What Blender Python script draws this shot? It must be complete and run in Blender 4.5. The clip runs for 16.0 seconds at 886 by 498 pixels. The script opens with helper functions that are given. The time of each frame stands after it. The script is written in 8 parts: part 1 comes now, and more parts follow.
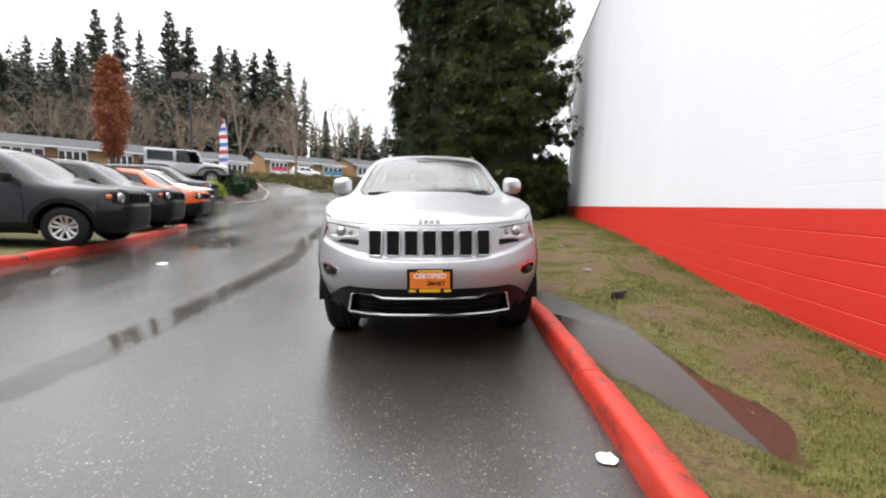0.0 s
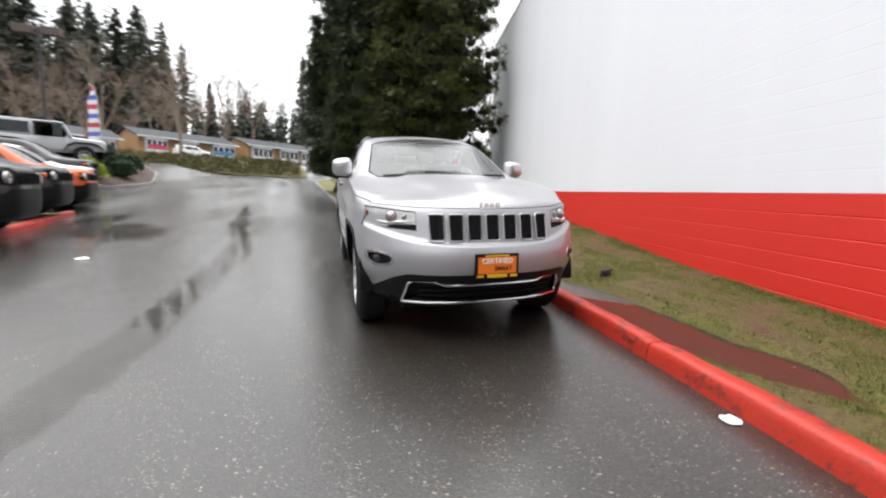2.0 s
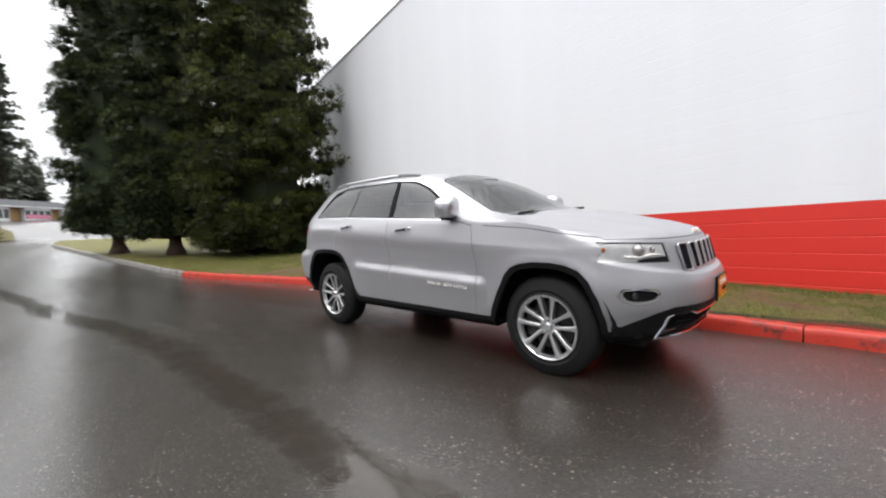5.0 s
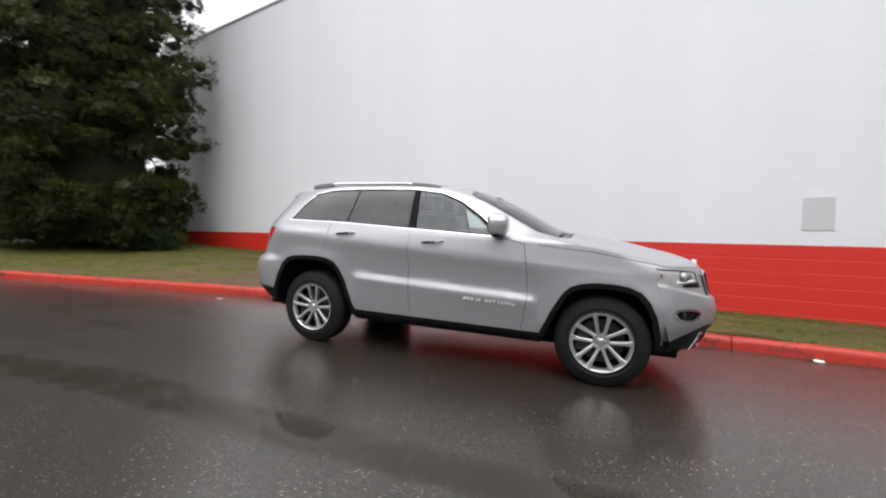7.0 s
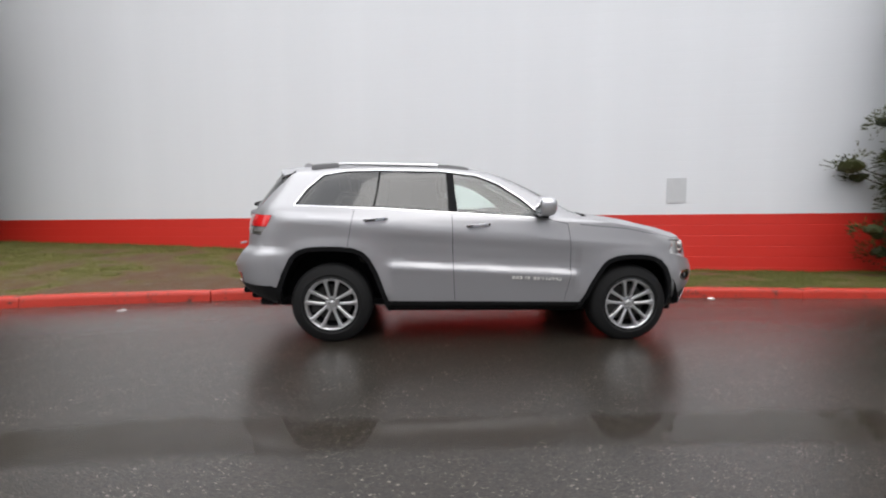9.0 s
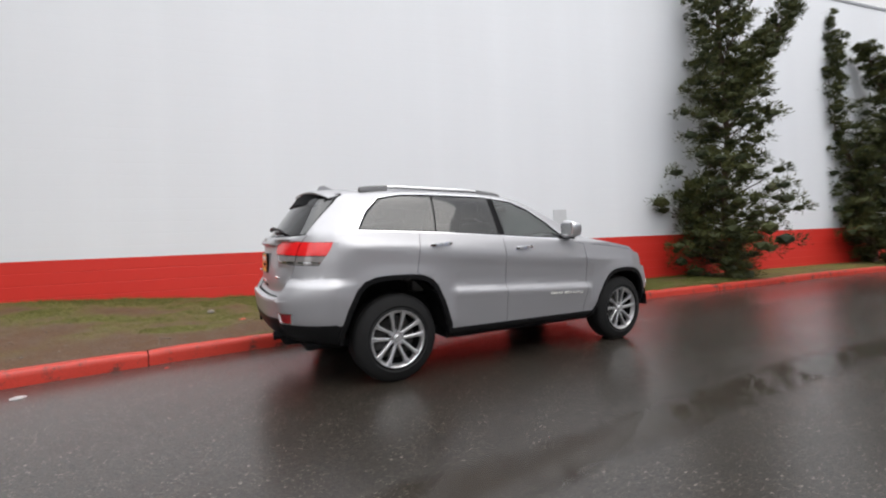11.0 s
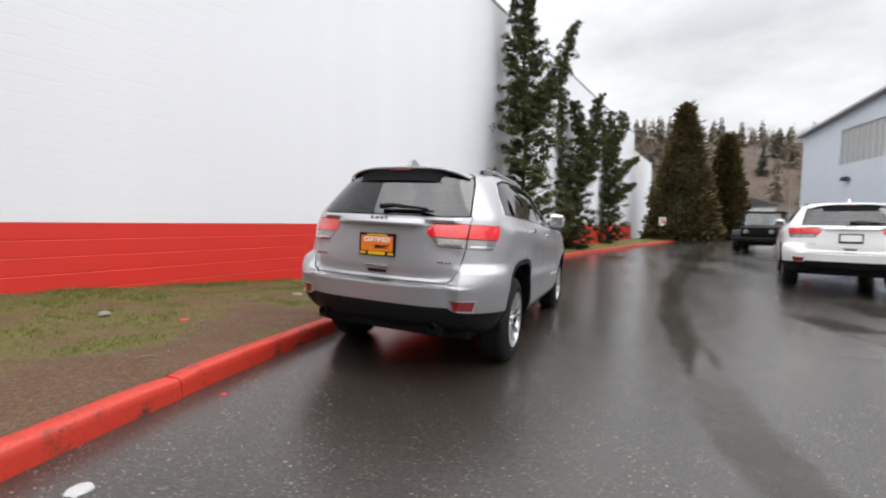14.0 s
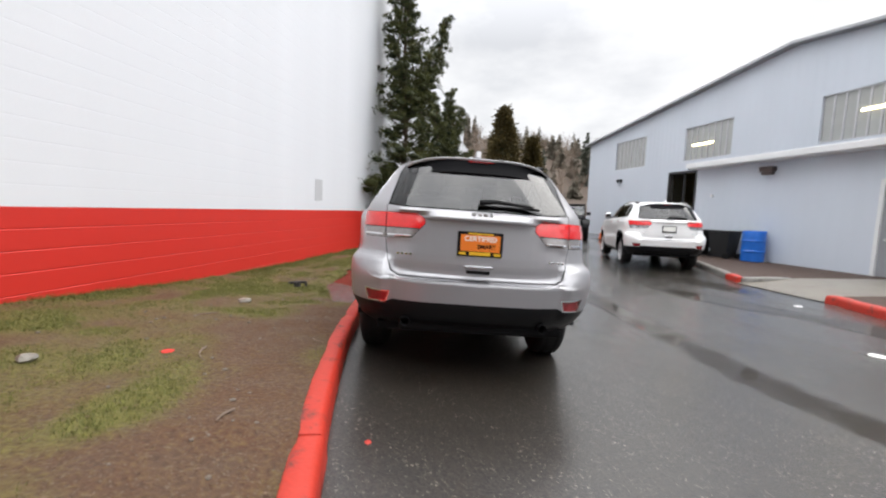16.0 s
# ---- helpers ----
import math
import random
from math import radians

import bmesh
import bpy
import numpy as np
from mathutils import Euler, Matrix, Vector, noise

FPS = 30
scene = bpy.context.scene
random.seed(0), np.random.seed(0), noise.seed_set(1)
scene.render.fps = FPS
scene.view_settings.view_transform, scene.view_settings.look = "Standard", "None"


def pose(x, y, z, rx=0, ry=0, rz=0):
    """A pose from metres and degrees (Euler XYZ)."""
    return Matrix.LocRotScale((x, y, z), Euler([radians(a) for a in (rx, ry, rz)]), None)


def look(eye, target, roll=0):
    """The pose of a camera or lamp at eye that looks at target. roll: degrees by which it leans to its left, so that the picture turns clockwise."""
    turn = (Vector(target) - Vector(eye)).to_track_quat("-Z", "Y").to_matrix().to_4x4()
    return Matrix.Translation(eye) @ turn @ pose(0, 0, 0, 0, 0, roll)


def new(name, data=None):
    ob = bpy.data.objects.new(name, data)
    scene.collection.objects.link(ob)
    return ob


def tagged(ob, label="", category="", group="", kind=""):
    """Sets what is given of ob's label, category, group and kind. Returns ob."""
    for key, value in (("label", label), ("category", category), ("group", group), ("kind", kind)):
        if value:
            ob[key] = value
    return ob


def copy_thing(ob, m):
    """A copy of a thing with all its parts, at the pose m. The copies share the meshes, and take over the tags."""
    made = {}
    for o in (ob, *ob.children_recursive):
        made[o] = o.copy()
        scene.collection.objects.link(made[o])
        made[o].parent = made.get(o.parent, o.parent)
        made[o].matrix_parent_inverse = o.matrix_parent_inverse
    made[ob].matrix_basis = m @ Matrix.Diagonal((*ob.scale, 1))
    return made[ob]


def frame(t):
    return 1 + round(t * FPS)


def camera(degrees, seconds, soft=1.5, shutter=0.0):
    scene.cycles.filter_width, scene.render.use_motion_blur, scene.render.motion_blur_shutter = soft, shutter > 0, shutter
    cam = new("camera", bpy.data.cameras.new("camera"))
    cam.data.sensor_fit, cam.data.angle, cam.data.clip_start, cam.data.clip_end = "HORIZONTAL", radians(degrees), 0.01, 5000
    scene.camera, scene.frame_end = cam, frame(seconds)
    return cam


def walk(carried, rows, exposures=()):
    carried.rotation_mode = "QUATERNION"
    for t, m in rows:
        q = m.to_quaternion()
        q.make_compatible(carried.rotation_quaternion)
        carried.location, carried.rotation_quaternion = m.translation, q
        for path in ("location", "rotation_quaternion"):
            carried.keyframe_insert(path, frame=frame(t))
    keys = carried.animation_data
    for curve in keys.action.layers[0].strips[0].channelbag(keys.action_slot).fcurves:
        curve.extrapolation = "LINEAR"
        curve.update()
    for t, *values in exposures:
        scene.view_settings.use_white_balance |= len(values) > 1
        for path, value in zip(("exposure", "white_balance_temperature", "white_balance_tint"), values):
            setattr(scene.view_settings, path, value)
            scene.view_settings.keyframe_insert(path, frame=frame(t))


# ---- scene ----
cam = camera(93.7, 16.0, soft=2.1, shutter=0.5)
PATH = [
    (0, (-0.073, -5.377, 1.131), (0.02, -3.391, 0.912), 2.0),
    (0.5, (-0.108, -5.373, 1.13), (0.031, -3.391, 0.896), 3.4),
    (1, (-0.371, -5.374, 1.124), (-0.077, -3.403, 0.951), 5.1),
    (1.5, (-0.756, -5.293, 1.072), (-0.371, -3.346, 0.825), 1.0),
    (2, (-1.182, -5.097, 1.074), (-0.63, -3.194, 0.801), 2.3),
    (2.5, (-1.677, -4.903, 1.032), (-0.825, -3.111, 0.778), -0.5),
    (3, (-2.114, -4.599, 1.025), (-1.067, -2.907, 0.823), 1.6),
    (3.5, (-2.594, -4.302, 1.021), (-1.352, -2.749, 0.806), -1.0),
    (4, (-2.972, -3.906, 1.019), (-1.641, -2.423, 0.845), -0.1),
    (4.2, (-3.14, -3.759, 1.021), (-1.825, -2.256, 0.92), -0.8),
    (6.3, (-4.285, -1.987, 1.16), (-2.531, -1.029, 1.083), -0.5),
    (6.5, (-4.383, -1.856, 1.15), (-2.616, -0.919, 1.14), 1.7),
    (7, (-4.583, -1.482, 1.136), (-2.715, -0.768, 1.092), 1.6),
    (7.5, (-4.632, -1.015, 1.156), (-2.708, -0.473, 1.085), 1.0),
    (8, (-4.775, -0.538, 1.159), (-2.799, -0.25, 1.047), -1.0),
    (8.5, (-4.803, 0.017, 1.187), (-2.808, 0.096, 1.085), -0.5),
    (9, (-4.864, 0.585, 1.2), (-2.874, 0.465, 1.044), -0.5),
    (9.2, (-4.848, 0.803, 1.188), (-2.863, 0.592, 1.058), -1.4),
    (11.3, (-4.039, 3.094, 1.157), (-2.349, 2.027, 1.086), -1.5),
    (11.5, (-3.904, 3.273, 1.187), (-2.237, 2.175, 1.052), -0.7),
    (12, (-3.621, 3.818, 1.225), (-2.114, 2.505, 1.149), -1.3),
    (12.5, (-3.225, 4.193, 1.207), (-1.86, 2.738, 1.064), -0.5),
    (13, (-2.787, 4.571, 1.212), (-1.587, 2.973, 1.115), 0.4),
    (13.5, (-2.302, 4.87, 1.232), (-1.329, 3.13, 1.072), -1.4),
    (14, (-1.768, 5.124, 1.257), (-0.991, 3.285, 1.128), 0.7),
    (14.5, (-1.208, 5.316, 1.267), (-0.688, 3.392, 1.097), -0.9),
    (15, (-0.635, 5.421, 1.299), (-0.328, 3.451, 1.138), 0.7),
    (15.5, (-0.119, 5.431, 1.291), (-0.028, 3.443, 1.089), -0.5),
    (16, (0.362, 5.277, 1.316), (0.271, 3.288, 1.128), 2.2),
]
walk(cam, [(t, look(eye, target, roll)) for t, eye, target, roll in PATH],
     exposures=[(0, 1.38), (1.5, 1.28), (3, 1.13), (4, 1.13), (7, 0.93), (9, 0.8), (12, 0.88), (13, 0.94), (14.5, 1.1), (16, 1.14)])

# world, sun, exposure
SKY_HORIZON, SKY_ZENITH = 7.6, 26.0
world = bpy.data.worlds.new("overcast_sky")
scene.world = world
world.use_nodes = True
wn, wl = world.node_tree.nodes, world.node_tree.links
wn.clear()
w_out = wn.new("ShaderNodeOutputWorld")
w_bg = wn.new("ShaderNodeBackground")
w_sky = wn.new("ShaderNodeTexSky")
w_sky.sky_type, w_sky.sun_disc = "NISHITA", False
w_sky.sun_elevation, w_sky.sun_rotation = radians(55), radians(250)
w_sky.air_density, w_sky.dust_density, w_sky.ozone_density = 1.0, 4.0, 1.0
w_tc = wn.new("ShaderNodeTexCoord")
w_n1 = wn.new("ShaderNodeTexNoise")
w_n1.inputs["Scale"].default_value, w_n1.inputs["Detail"].default_value = 2.6, 6.0
w_n1.inputs["Roughness"].default_value = 0.55
w_map = wn.new("ShaderNodeMapping")
w_map.inputs["Scale"].default_value = (1, 1, 2.2)
w_ramp = wn.new("ShaderNodeValToRGB")
w_ramp.color_ramp.elements[0].position, w_ramp.color_ramp.elements[1].position = 0.36, 0.66
w_ramp.color_ramp.elements[0].color, w_ramp.color_ramp.elements[1].color = (0.7, 0.712, 0.745, 1), (1.05, 1.05, 1.05, 1)
w_sep = wn.new("ShaderNodeSeparateXYZ")
w_up = wn.new("ShaderNodeMapRange")
w_up.inputs["From Min"].default_value, w_up.inputs["From Max"].default_value = 0.36, 1.0
w_lum = wn.new("ShaderNodeMath")
w_lum.operation = "MULTIPLY_ADD"
w_lum.inputs[1].default_value, w_lum.inputs[2].default_value = SKY_ZENITH - SKY_HORIZON, SKY_HORIZON
w_mul = wn.new("ShaderNodeMix")
w_mul.data_type, w_mul.blend_type = "RGBA", "MULTIPLY"
w_mul.inputs[0].default_value = 1.0
w_mix = wn.new("ShaderNodeMix")
w_mix.data_type = "RGBA"
w_mix.inputs[0].default_value = 0.97
wl.new(w_tc.outputs["Generated"], w_map.inputs["Vector"])
wl.new(w_tc.outputs["Generated"], w_sep.inputs["Vector"])
wl.new(w_sep.outputs["Z"], w_up.inputs["Value"])
wl.new(w_up.outputs["Result"], w_lum.inputs[0])
w_side = wn.new("ShaderNodeMapRange")
w_side.inputs["From Min"].default_value, w_side.inputs["From Max"].default_value = -0.5, 0.5
w_side.inputs["To Min"].default_value, w_side.inputs["To Max"].default_value = 0.66, 1.0
w_far = wn.new("ShaderNodeMath")
w_far.operation = "MULTIPLY"
wl.new(w_sep.outputs["Y"], w_side.inputs["Value"])
wl.new(w_lum.outputs["Value"], w_far.inputs[0])
wl.new(w_side.outputs["Result"], w_far.inputs[1])
wl.new(w_map.outputs["Vector"], w_n1.inputs["Vector"])
wl.new(w_n1.outputs["Fac"], w_ramp.inputs["Fac"])
wl.new(w_ramp.outputs["Color"], w_mul.inputs[6])
wl.new(w_far.outputs["Value"], w_mul.inputs[7])
wl.new(w_sky.outputs["Color"], w_mix.inputs[6])
wl.new(w_mul.outputs[2], w_mix.inputs[7])
wl.new(w_mix.outputs[2], w_bg.inputs["Color"])
w_bg.inputs["Strength"].default_value = 0.1
wl.new(w_bg.outputs["Background"], w_out.inputs["Surface"])
sun = new("sun", bpy.data.lights.new("sun", "SUN"))
sun.data.energy, sun.data.angle, sun.data.color = 0.5, radians(40), (1, 0.97, 0.93)
sun.matrix_world = look((-20, -8, 30), (0, 0, 0))

# ---- small tools ----


def smooth_interp(v, xs, ys, r=1.0):
    return sum(float(np.interp(v + d * r, xs, ys)) for d in (-1, -0.5, 0, 0.5, 1)) / 5


def ramp(v, a, b):
    q = min(1.0, max(0.0, (v - a) / (b - a)))
    return q * q * (3 - 2 * q)


def rgba(c):
    return (c[0], c[1], c[2], 1.0)


def mat_new(name):
    m = bpy.data.materials.new(name)
    m.use_nodes = True
    nt = m.node_tree
    return m, nt.nodes, nt.links, nt.nodes["Principled BSDF"]


def plain(name, color, rough=0.5, metal=0.0, spec=0.5, coat=0.0, var=0.08, scale=6.0, bump=0.0, bscale=60.0, emit=None):
    """A material with slight unevenness of tone and relief."""
    m, n, l, b = mat_new(name)
    tc = n.new("ShaderNodeTexCoord")
    no = n.new("ShaderNodeTexNoise")
    no.inputs["Scale"].default_value, no.inputs["Detail"].default_value = scale, 5
    mx = n.new("ShaderNodeMix")
    mx.data_type = "RGBA"
    mx.inputs[6].default_value = rgba([c * (1 - var) for c in color])
    mx.inputs[7].default_value = rgba([min(1, c * (1 + var)) for c in color])
    l.new(tc.outputs["Object"], no.inputs["Vector"])
    l.new(no.outputs["Fac"], mx.inputs[0])
    l.new(mx.outputs[2], b.inputs["Base Color"])
    b.inputs["Roughness"].default_value, b.inputs["Metallic"].default_value = rough, metal
    b.inputs["Specular IOR Level"].default_value, b.inputs["Coat Weight"].default_value = spec, coat
    b.inputs["Coat Roughness"].default_value = 0.04
    if bump:
        n2 = n.new("ShaderNodeTexNoise")
        n2.inputs["Scale"].default_value, n2.inputs["Detail"].default_value = bscale, 4
        l.new(tc.outputs["Object"], n2.inputs["Vector"])
        bp = n.new("ShaderNodeBump")
        bp.inputs["Strength"].default_value, bp.inputs["Distance"].default_value = bump, 0.01
        l.new(n2.outputs["Fac"], bp.inputs["Height"])
        l.new(bp.outputs["Normal"], b.inputs["Normal"])
    if emit:
        b.inputs["Emission Color"].default_value, b.inputs["Emission Strength"].default_value = rgba(emit[0]), emit[1]
    return m


def link_mesh(name, bm, mats, parent=None, smooth=False, label="", sharp=35):
    me = bpy.data.meshes.new(name)
    if smooth:
        lim = radians(sharp)
        bm.normal_update()
        for e in bm.edges:
            if len(e.link_faces) == 2 and e.calc_face_angle(0) > lim:
                e.smooth = False
        for f in bm.faces:
            f.smooth = True
    bm.to_mesh(me)
    bm.free()
    for m in mats if isinstance(mats, (list, tuple)) else [mats]:
        me.materials.append(m)
    ob = new(name, me)
    if parent is not None:
        ob.parent = parent
    if label:
        ob["label"] = label
    return ob


def part(name, bm, mat, parent, label="", smooth=False, sharp=35):
    return link_mesh(name, bm, mat, parent, smooth, label, sharp)


def box_bm(bm, lo, hi, bevel=0.0, m=None):
    """Adds a box between two corners, with bevelled edges, moved by m."""
    t = bmesh.new()
    bmesh.ops.create_cube(t, size=1)
    s = [hi[k] - lo[k] for k in range(3)]
    c = [(hi[k] + lo[k]) / 2 for k in range(3)]
    for v in t.verts:
        v.co = Vector([v.co[k] * s[k] + c[k] for k in range(3)])
    if bevel:
        bmesh.ops.bevel(t, geom=list(t.edges), offset=bevel, segments=2, profile=0.5, affect="EDGES")
    if m is not None:
        bmesh.ops.transform(t, matrix=m, verts=t.verts)
    add_bm(bm, t)
    return bm


def add_bm(bm, t):
    base = {}
    for v in t.verts:
        base[v] = bm.verts.new(v.co)
    for f in t.faces:
        try:
            nf = bm.faces.new([base[v] for v in f.verts])
            nf.material_index, nf.smooth = f.material_index, f.smooth
        except ValueError:
            pass
    t.free()


def cyl_bm(bm, p, q, r0, r1=None, seg=12, caps=True):
    """A tapered cylinder from p to q."""
    r1 = r0 if r1 is None else r1
    p, q = Vector(p), Vector(q)
    rot = (q - p).to_track_quat("Z", "Y").to_matrix()
    a, b = [], []
    for k in range(seg):
        d = rot @ Vector((math.cos(2 * math.pi * k / seg), math.sin(2 * math.pi * k / seg), 0))
        a.append(bm.verts.new(p + d * r0))
        b.append(bm.verts.new(q + d * r1))
    for k in range(seg):
        bm.faces.new((a[k], a[(k + 1) % seg], b[(k + 1) % seg], b[k]))
    if caps:
        bm.faces.new(a[::-1])
        bm.faces.new(b)
    return bm


def tube_bm(bm, pts, r, seg=8):
    """A round tube along points."""
    pts = [Vector(p) for p in pts]
    rings = []
    for k, p in enumerate(pts):
        d = (pts[min(k + 1, len(pts) - 1)] - pts[max(k - 1, 0)]).normalized()
        rot = d.to_track_quat("Z", "Y").to_matrix()
        rr = r[k] if isinstance(r, (list, tuple)) else r
        rings.append([bm.verts.new(p + rot @ Vector((math.cos(2 * math.pi * j / seg) * rr, math.sin(2 * math.pi * j / seg) * rr, 0))) for j in range(seg)])
    for a, b in zip(rings, rings[1:]):
        for j in range(seg):
            bm.faces.new((a[j], a[(j + 1) % seg], b[(j + 1) % seg], b[j]))
    bm.faces.new(rings[0][::-1])
    bm.faces.new(rings[-1])
    return bm


def grid_bm(rows):
    """A sheet from rows of points."""
    bm = bmesh.new()
    vs = [[bm.verts.new(p) for p in r] for r in rows]
    for a, b in zip(vs, vs[1:]):
        for j in range(len(a) - 1):
            bm.faces.new((a[j], a[j + 1], b[j + 1], b[j]))
    return bm


def prism_bm(bm, outline, lo, hi, axis="x"):
    """Extrudes an outline along an axis; the outline lies in the other two."""
    put = {"x": lambda u, v, w: (w, u, v), "y": lambda u, v, w: (u, w, v), "z": lambda u, v, w: (u, v, w)}[axis]
    a = [bm.verts.new(put(u, v, lo)) for u, v in outline]
    b = [bm.verts.new(put(u, v, hi)) for u, v in outline]
    k = len(outline)
    bm.faces.new(a[::-1])
    bm.faces.new(b)
    for i in range(k):
        bm.faces.new((a[i], a[(i + 1) % k], b[(i + 1) % k], b[i]))
    return bm


# ---- lie of the land ----
KERB_Y = [-60, -40, -27.4, -22, -12.3, -6.2, -2.8, 0, 1, 2.5, 3.8, 10, 15, 24, 29, 33]
KERB_X = [-24, -12, -5.1, -2.8, -0.2, 0.6, 0.97, 1.06, 1.05, 0.94, 0.74, -0.38, -0.8, -1.5, -1.9, -1.2]


def kerb_x(y):
    return smooth_interp(y, KERB_Y, KERB_X, 1.2)


def wall_x(y):
    return 3.7 + 0.21 * y


def road_z(x, y):
    """Height of the asphalt: a shallow valley along the lane that climbs to the far lot behind a bank."""
    along = smooth_interp(y, [-400, -80, -30, -14, -6, -2, 2, 4, 10, 20, 33, 44, 48.5, 60, 75, 100, 140, 400], [3, 0.6, 0.05, -0.01, -0.055, -0.0345, 0.041, 0.092, 0.192, 0.8, 1.6, 1.85, 3.7, 4.0, 5.0, 7.0, 12.0, 40], 1.5)
    across = smooth_interp(x, [-60, -12, -7, -2.6, 1.2, 30], [0.3, 0.17, 0.09, -0.09, 0.042, 0.2], 0.8)
    lot = 0.8 * min(1, max(0, (-9.5 - x) / 3.0)) * min(1, max(0, (y - 12.5) / 4.0)) * min(1, max(0, (40 - y) / 8))
    hollow = 0.1 * min(1, max(0, y / 3.5)) * min(1, max(0, (-4 - x) / 2.5)) * min(1, max(0, (16 - y) / 6))
    return along + across * min(1, max(0.15, (34 - y) / 20)) + lot - hollow


def bank_z(x, y):
    """Height of the grass between kerb and wall."""
    kx, wx = kerb_x(y), wall_x(y)
    zk = road_z(kx, y) + 0.13 - 0.1 * ramp(y, -4.7, -3.5) * (1 - ramp(y, -0.4, 0.9))
    zw = smooth_interp(y, [-30, -5, -3, -1.2, 0.4, 1.4, 5.6, 11, 20, 33], [0.18, 0.12, 0.14, 0.18, 0.24, 0.36, 0.57, 0.68, 1.15, 1.8], 1.0)
    u = (x - kx - 0.15) / max(0.3, wx - kx - 0.15)
    return zk + (zw - zk) * min(1.6, max(0.0, u))

# ---- materials of the vehicles ----


def paint(name, color, metal=0.55, rough=0.34):
    """Car paint under a clear coat, with fine flakes and wet droplets."""
    m, n, l, b = mat_new(name)
    tc = n.new("ShaderNodeTexCoord")
    fl = n.new("ShaderNodeTexNoise")
    fl.inputs["Scale"].default_value, fl.inputs["Detail"].default_value = 900, 2
    mx = n.new("ShaderNodeMix")
    mx.data_type = "RGBA"
    mx.inputs[6].default_value, mx.inputs[7].default_value = rgba([c * 0.86 for c in color]), rgba([min(1, c * 1.14) for c in color])
    l.new(tc.outputs["Object"], fl.inputs["Vector"])
    l.new(fl.outputs["Fac"], mx.inputs[0])
    l.new(mx.outputs[2], b.inputs["Base Color"])
    b.inputs["Metallic"].default_value, b.inputs["Roughness"].default_value = metal, rough
    b.inputs["Coat Weight"].default_value, b.inputs["Coat Roughness"].default_value = 0.45, 0.05
    dr = n.new("ShaderNodeTexVoronoi")
    dr.inputs["Scale"].default_value = 130
    rp = n.new("ShaderNodeValToRGB")
    rp.color_ramp.elements[0].position, rp.color_ramp.elements[1].position = 0.05, 0.22
    rp.color_ramp.elements[0].color, rp.color_ramp.elements[1].color = (1, 1, 1, 1), (0, 0, 0, 1)
    bp = n.new("ShaderNodeBump")
    bp.inputs["Strength"].default_value, bp.inputs["Distance"].default_value = 0.06, 0.002
    l.new(tc.outputs["Object"], dr.inputs["Vector"])
    l.new(dr.outputs["Distance"], rp.inputs["Fac"])
    l.new(rp.outputs["Color"], bp.inputs["Height"])
    l.new(bp.outputs["Normal"], b.inputs["Coat Normal"])
    return m


def glass(name, color, density, ior=1.75, rough=0.015):
    """Car glass: a clear pane with a tint that lets part of the light through."""
    m, n, l, b = mat_new(name)
    n.remove(b)
    out = n["Material Output"]
    tr, gl, mx, fr = n.new("ShaderNodeBsdfTransparent"), n.new("ShaderNodeBsdfGlossy"), n.new("ShaderNodeMixShader"), n.new("ShaderNodeFresnel")
    tr.inputs["Color"].default_value = rgba([c * (1 - density) for c in color])
    gl.inputs["Roughness"].default_value, gl.inputs["Color"].default_value = rough, (1, 1, 1, 1)
    fr.inputs["IOR"].default_value = ior
    l.new(fr.outputs["Fac"], mx.inputs["Fac"])
    l.new(tr.outputs["BSDF"], mx.inputs[1])
    l.new(gl.outputs["BSDF"], mx.inputs[2])
    l.new(mx.outputs["Shader"], out.inputs["Surface"])
    return m


M_SILVER = paint("silver_paint", (0.362, 0.359, 0.376), 0.45, 0.4)
M_WHITE = paint("white_car_paint", (0.8, 0.8, 0.8), 0.0, 0.3)
M_GREY = paint("dark_grey_paint", (0.026, 0.026, 0.029), 0.3)
M_ORANGE = paint("orange_paint", (0.62, 0.09, 0.012), 0.0)
M_BLACKCAR = paint("black_paint", (0.012, 0.013, 0.015), 0.1)
M_PLASTIC = plain("black_plastic", (0.008, 0.008, 0.009), 0.45, spec=0.16, bump=0.08, bscale=400)
M_GAP = plain("gap_black", (0.006, 0.006, 0.007), 0.8)
M_CHROME = plain("chrome", (0.78, 0.78, 0.8), 0.14, 1.0, var=0.03)
M_SATIN = plain("satin_silver", (0.6, 0.6, 0.62), 0.3, 0.9, var=0.04)
M_ALLOY = plain("alloy", (0.62, 0.62, 0.63), 0.3, 0.9, var=0.05)
M_TYRE = plain("tyre_rubber", (0.009, 0.009, 0.0095), 0.7, var=0.2, bump=0.15, bscale=120)
M_PANE = glass("clear_glass", (0.82, 0.94, 0.9), 0.08)
M_SCREEN = glass("screen_glass", (0.84, 0.94, 0.9), 0.05, 1.6, 0.24)
M_PRIVACY = glass("privacy_glass", (0.8, 0.84, 0.88), 0.88, 1.65)
M_RAILGREY = plain("rail_foot_grey", (0.13, 0.13, 0.135), 0.45)
M_TRIM = plain("interior_grey", (0.05, 0.05, 0.052), 0.75)
M_SEAT = plain("seat_leather", (0.07, 0.068, 0.066), 0.5, var=0.15)
M_LENS = glass("lamp_lens", (1.0, 1.0, 1.0), 0.02, 1.45)
M_REDLENS = plain("red_lens", (0.72, 0.018, 0.02), 0.12, coat=1.0, var=0.18, scale=30)
M_REDDARK = plain("dark_red_lens", (0.26, 0.008, 0.012), 0.12, coat=1.0, var=0.2, scale=40)
M_CLEARLENS = plain("clear_lamp_insert", (0.3, 0.28, 0.275), 0.14, 0.4, coat=1.0, var=0.4, scale=26)
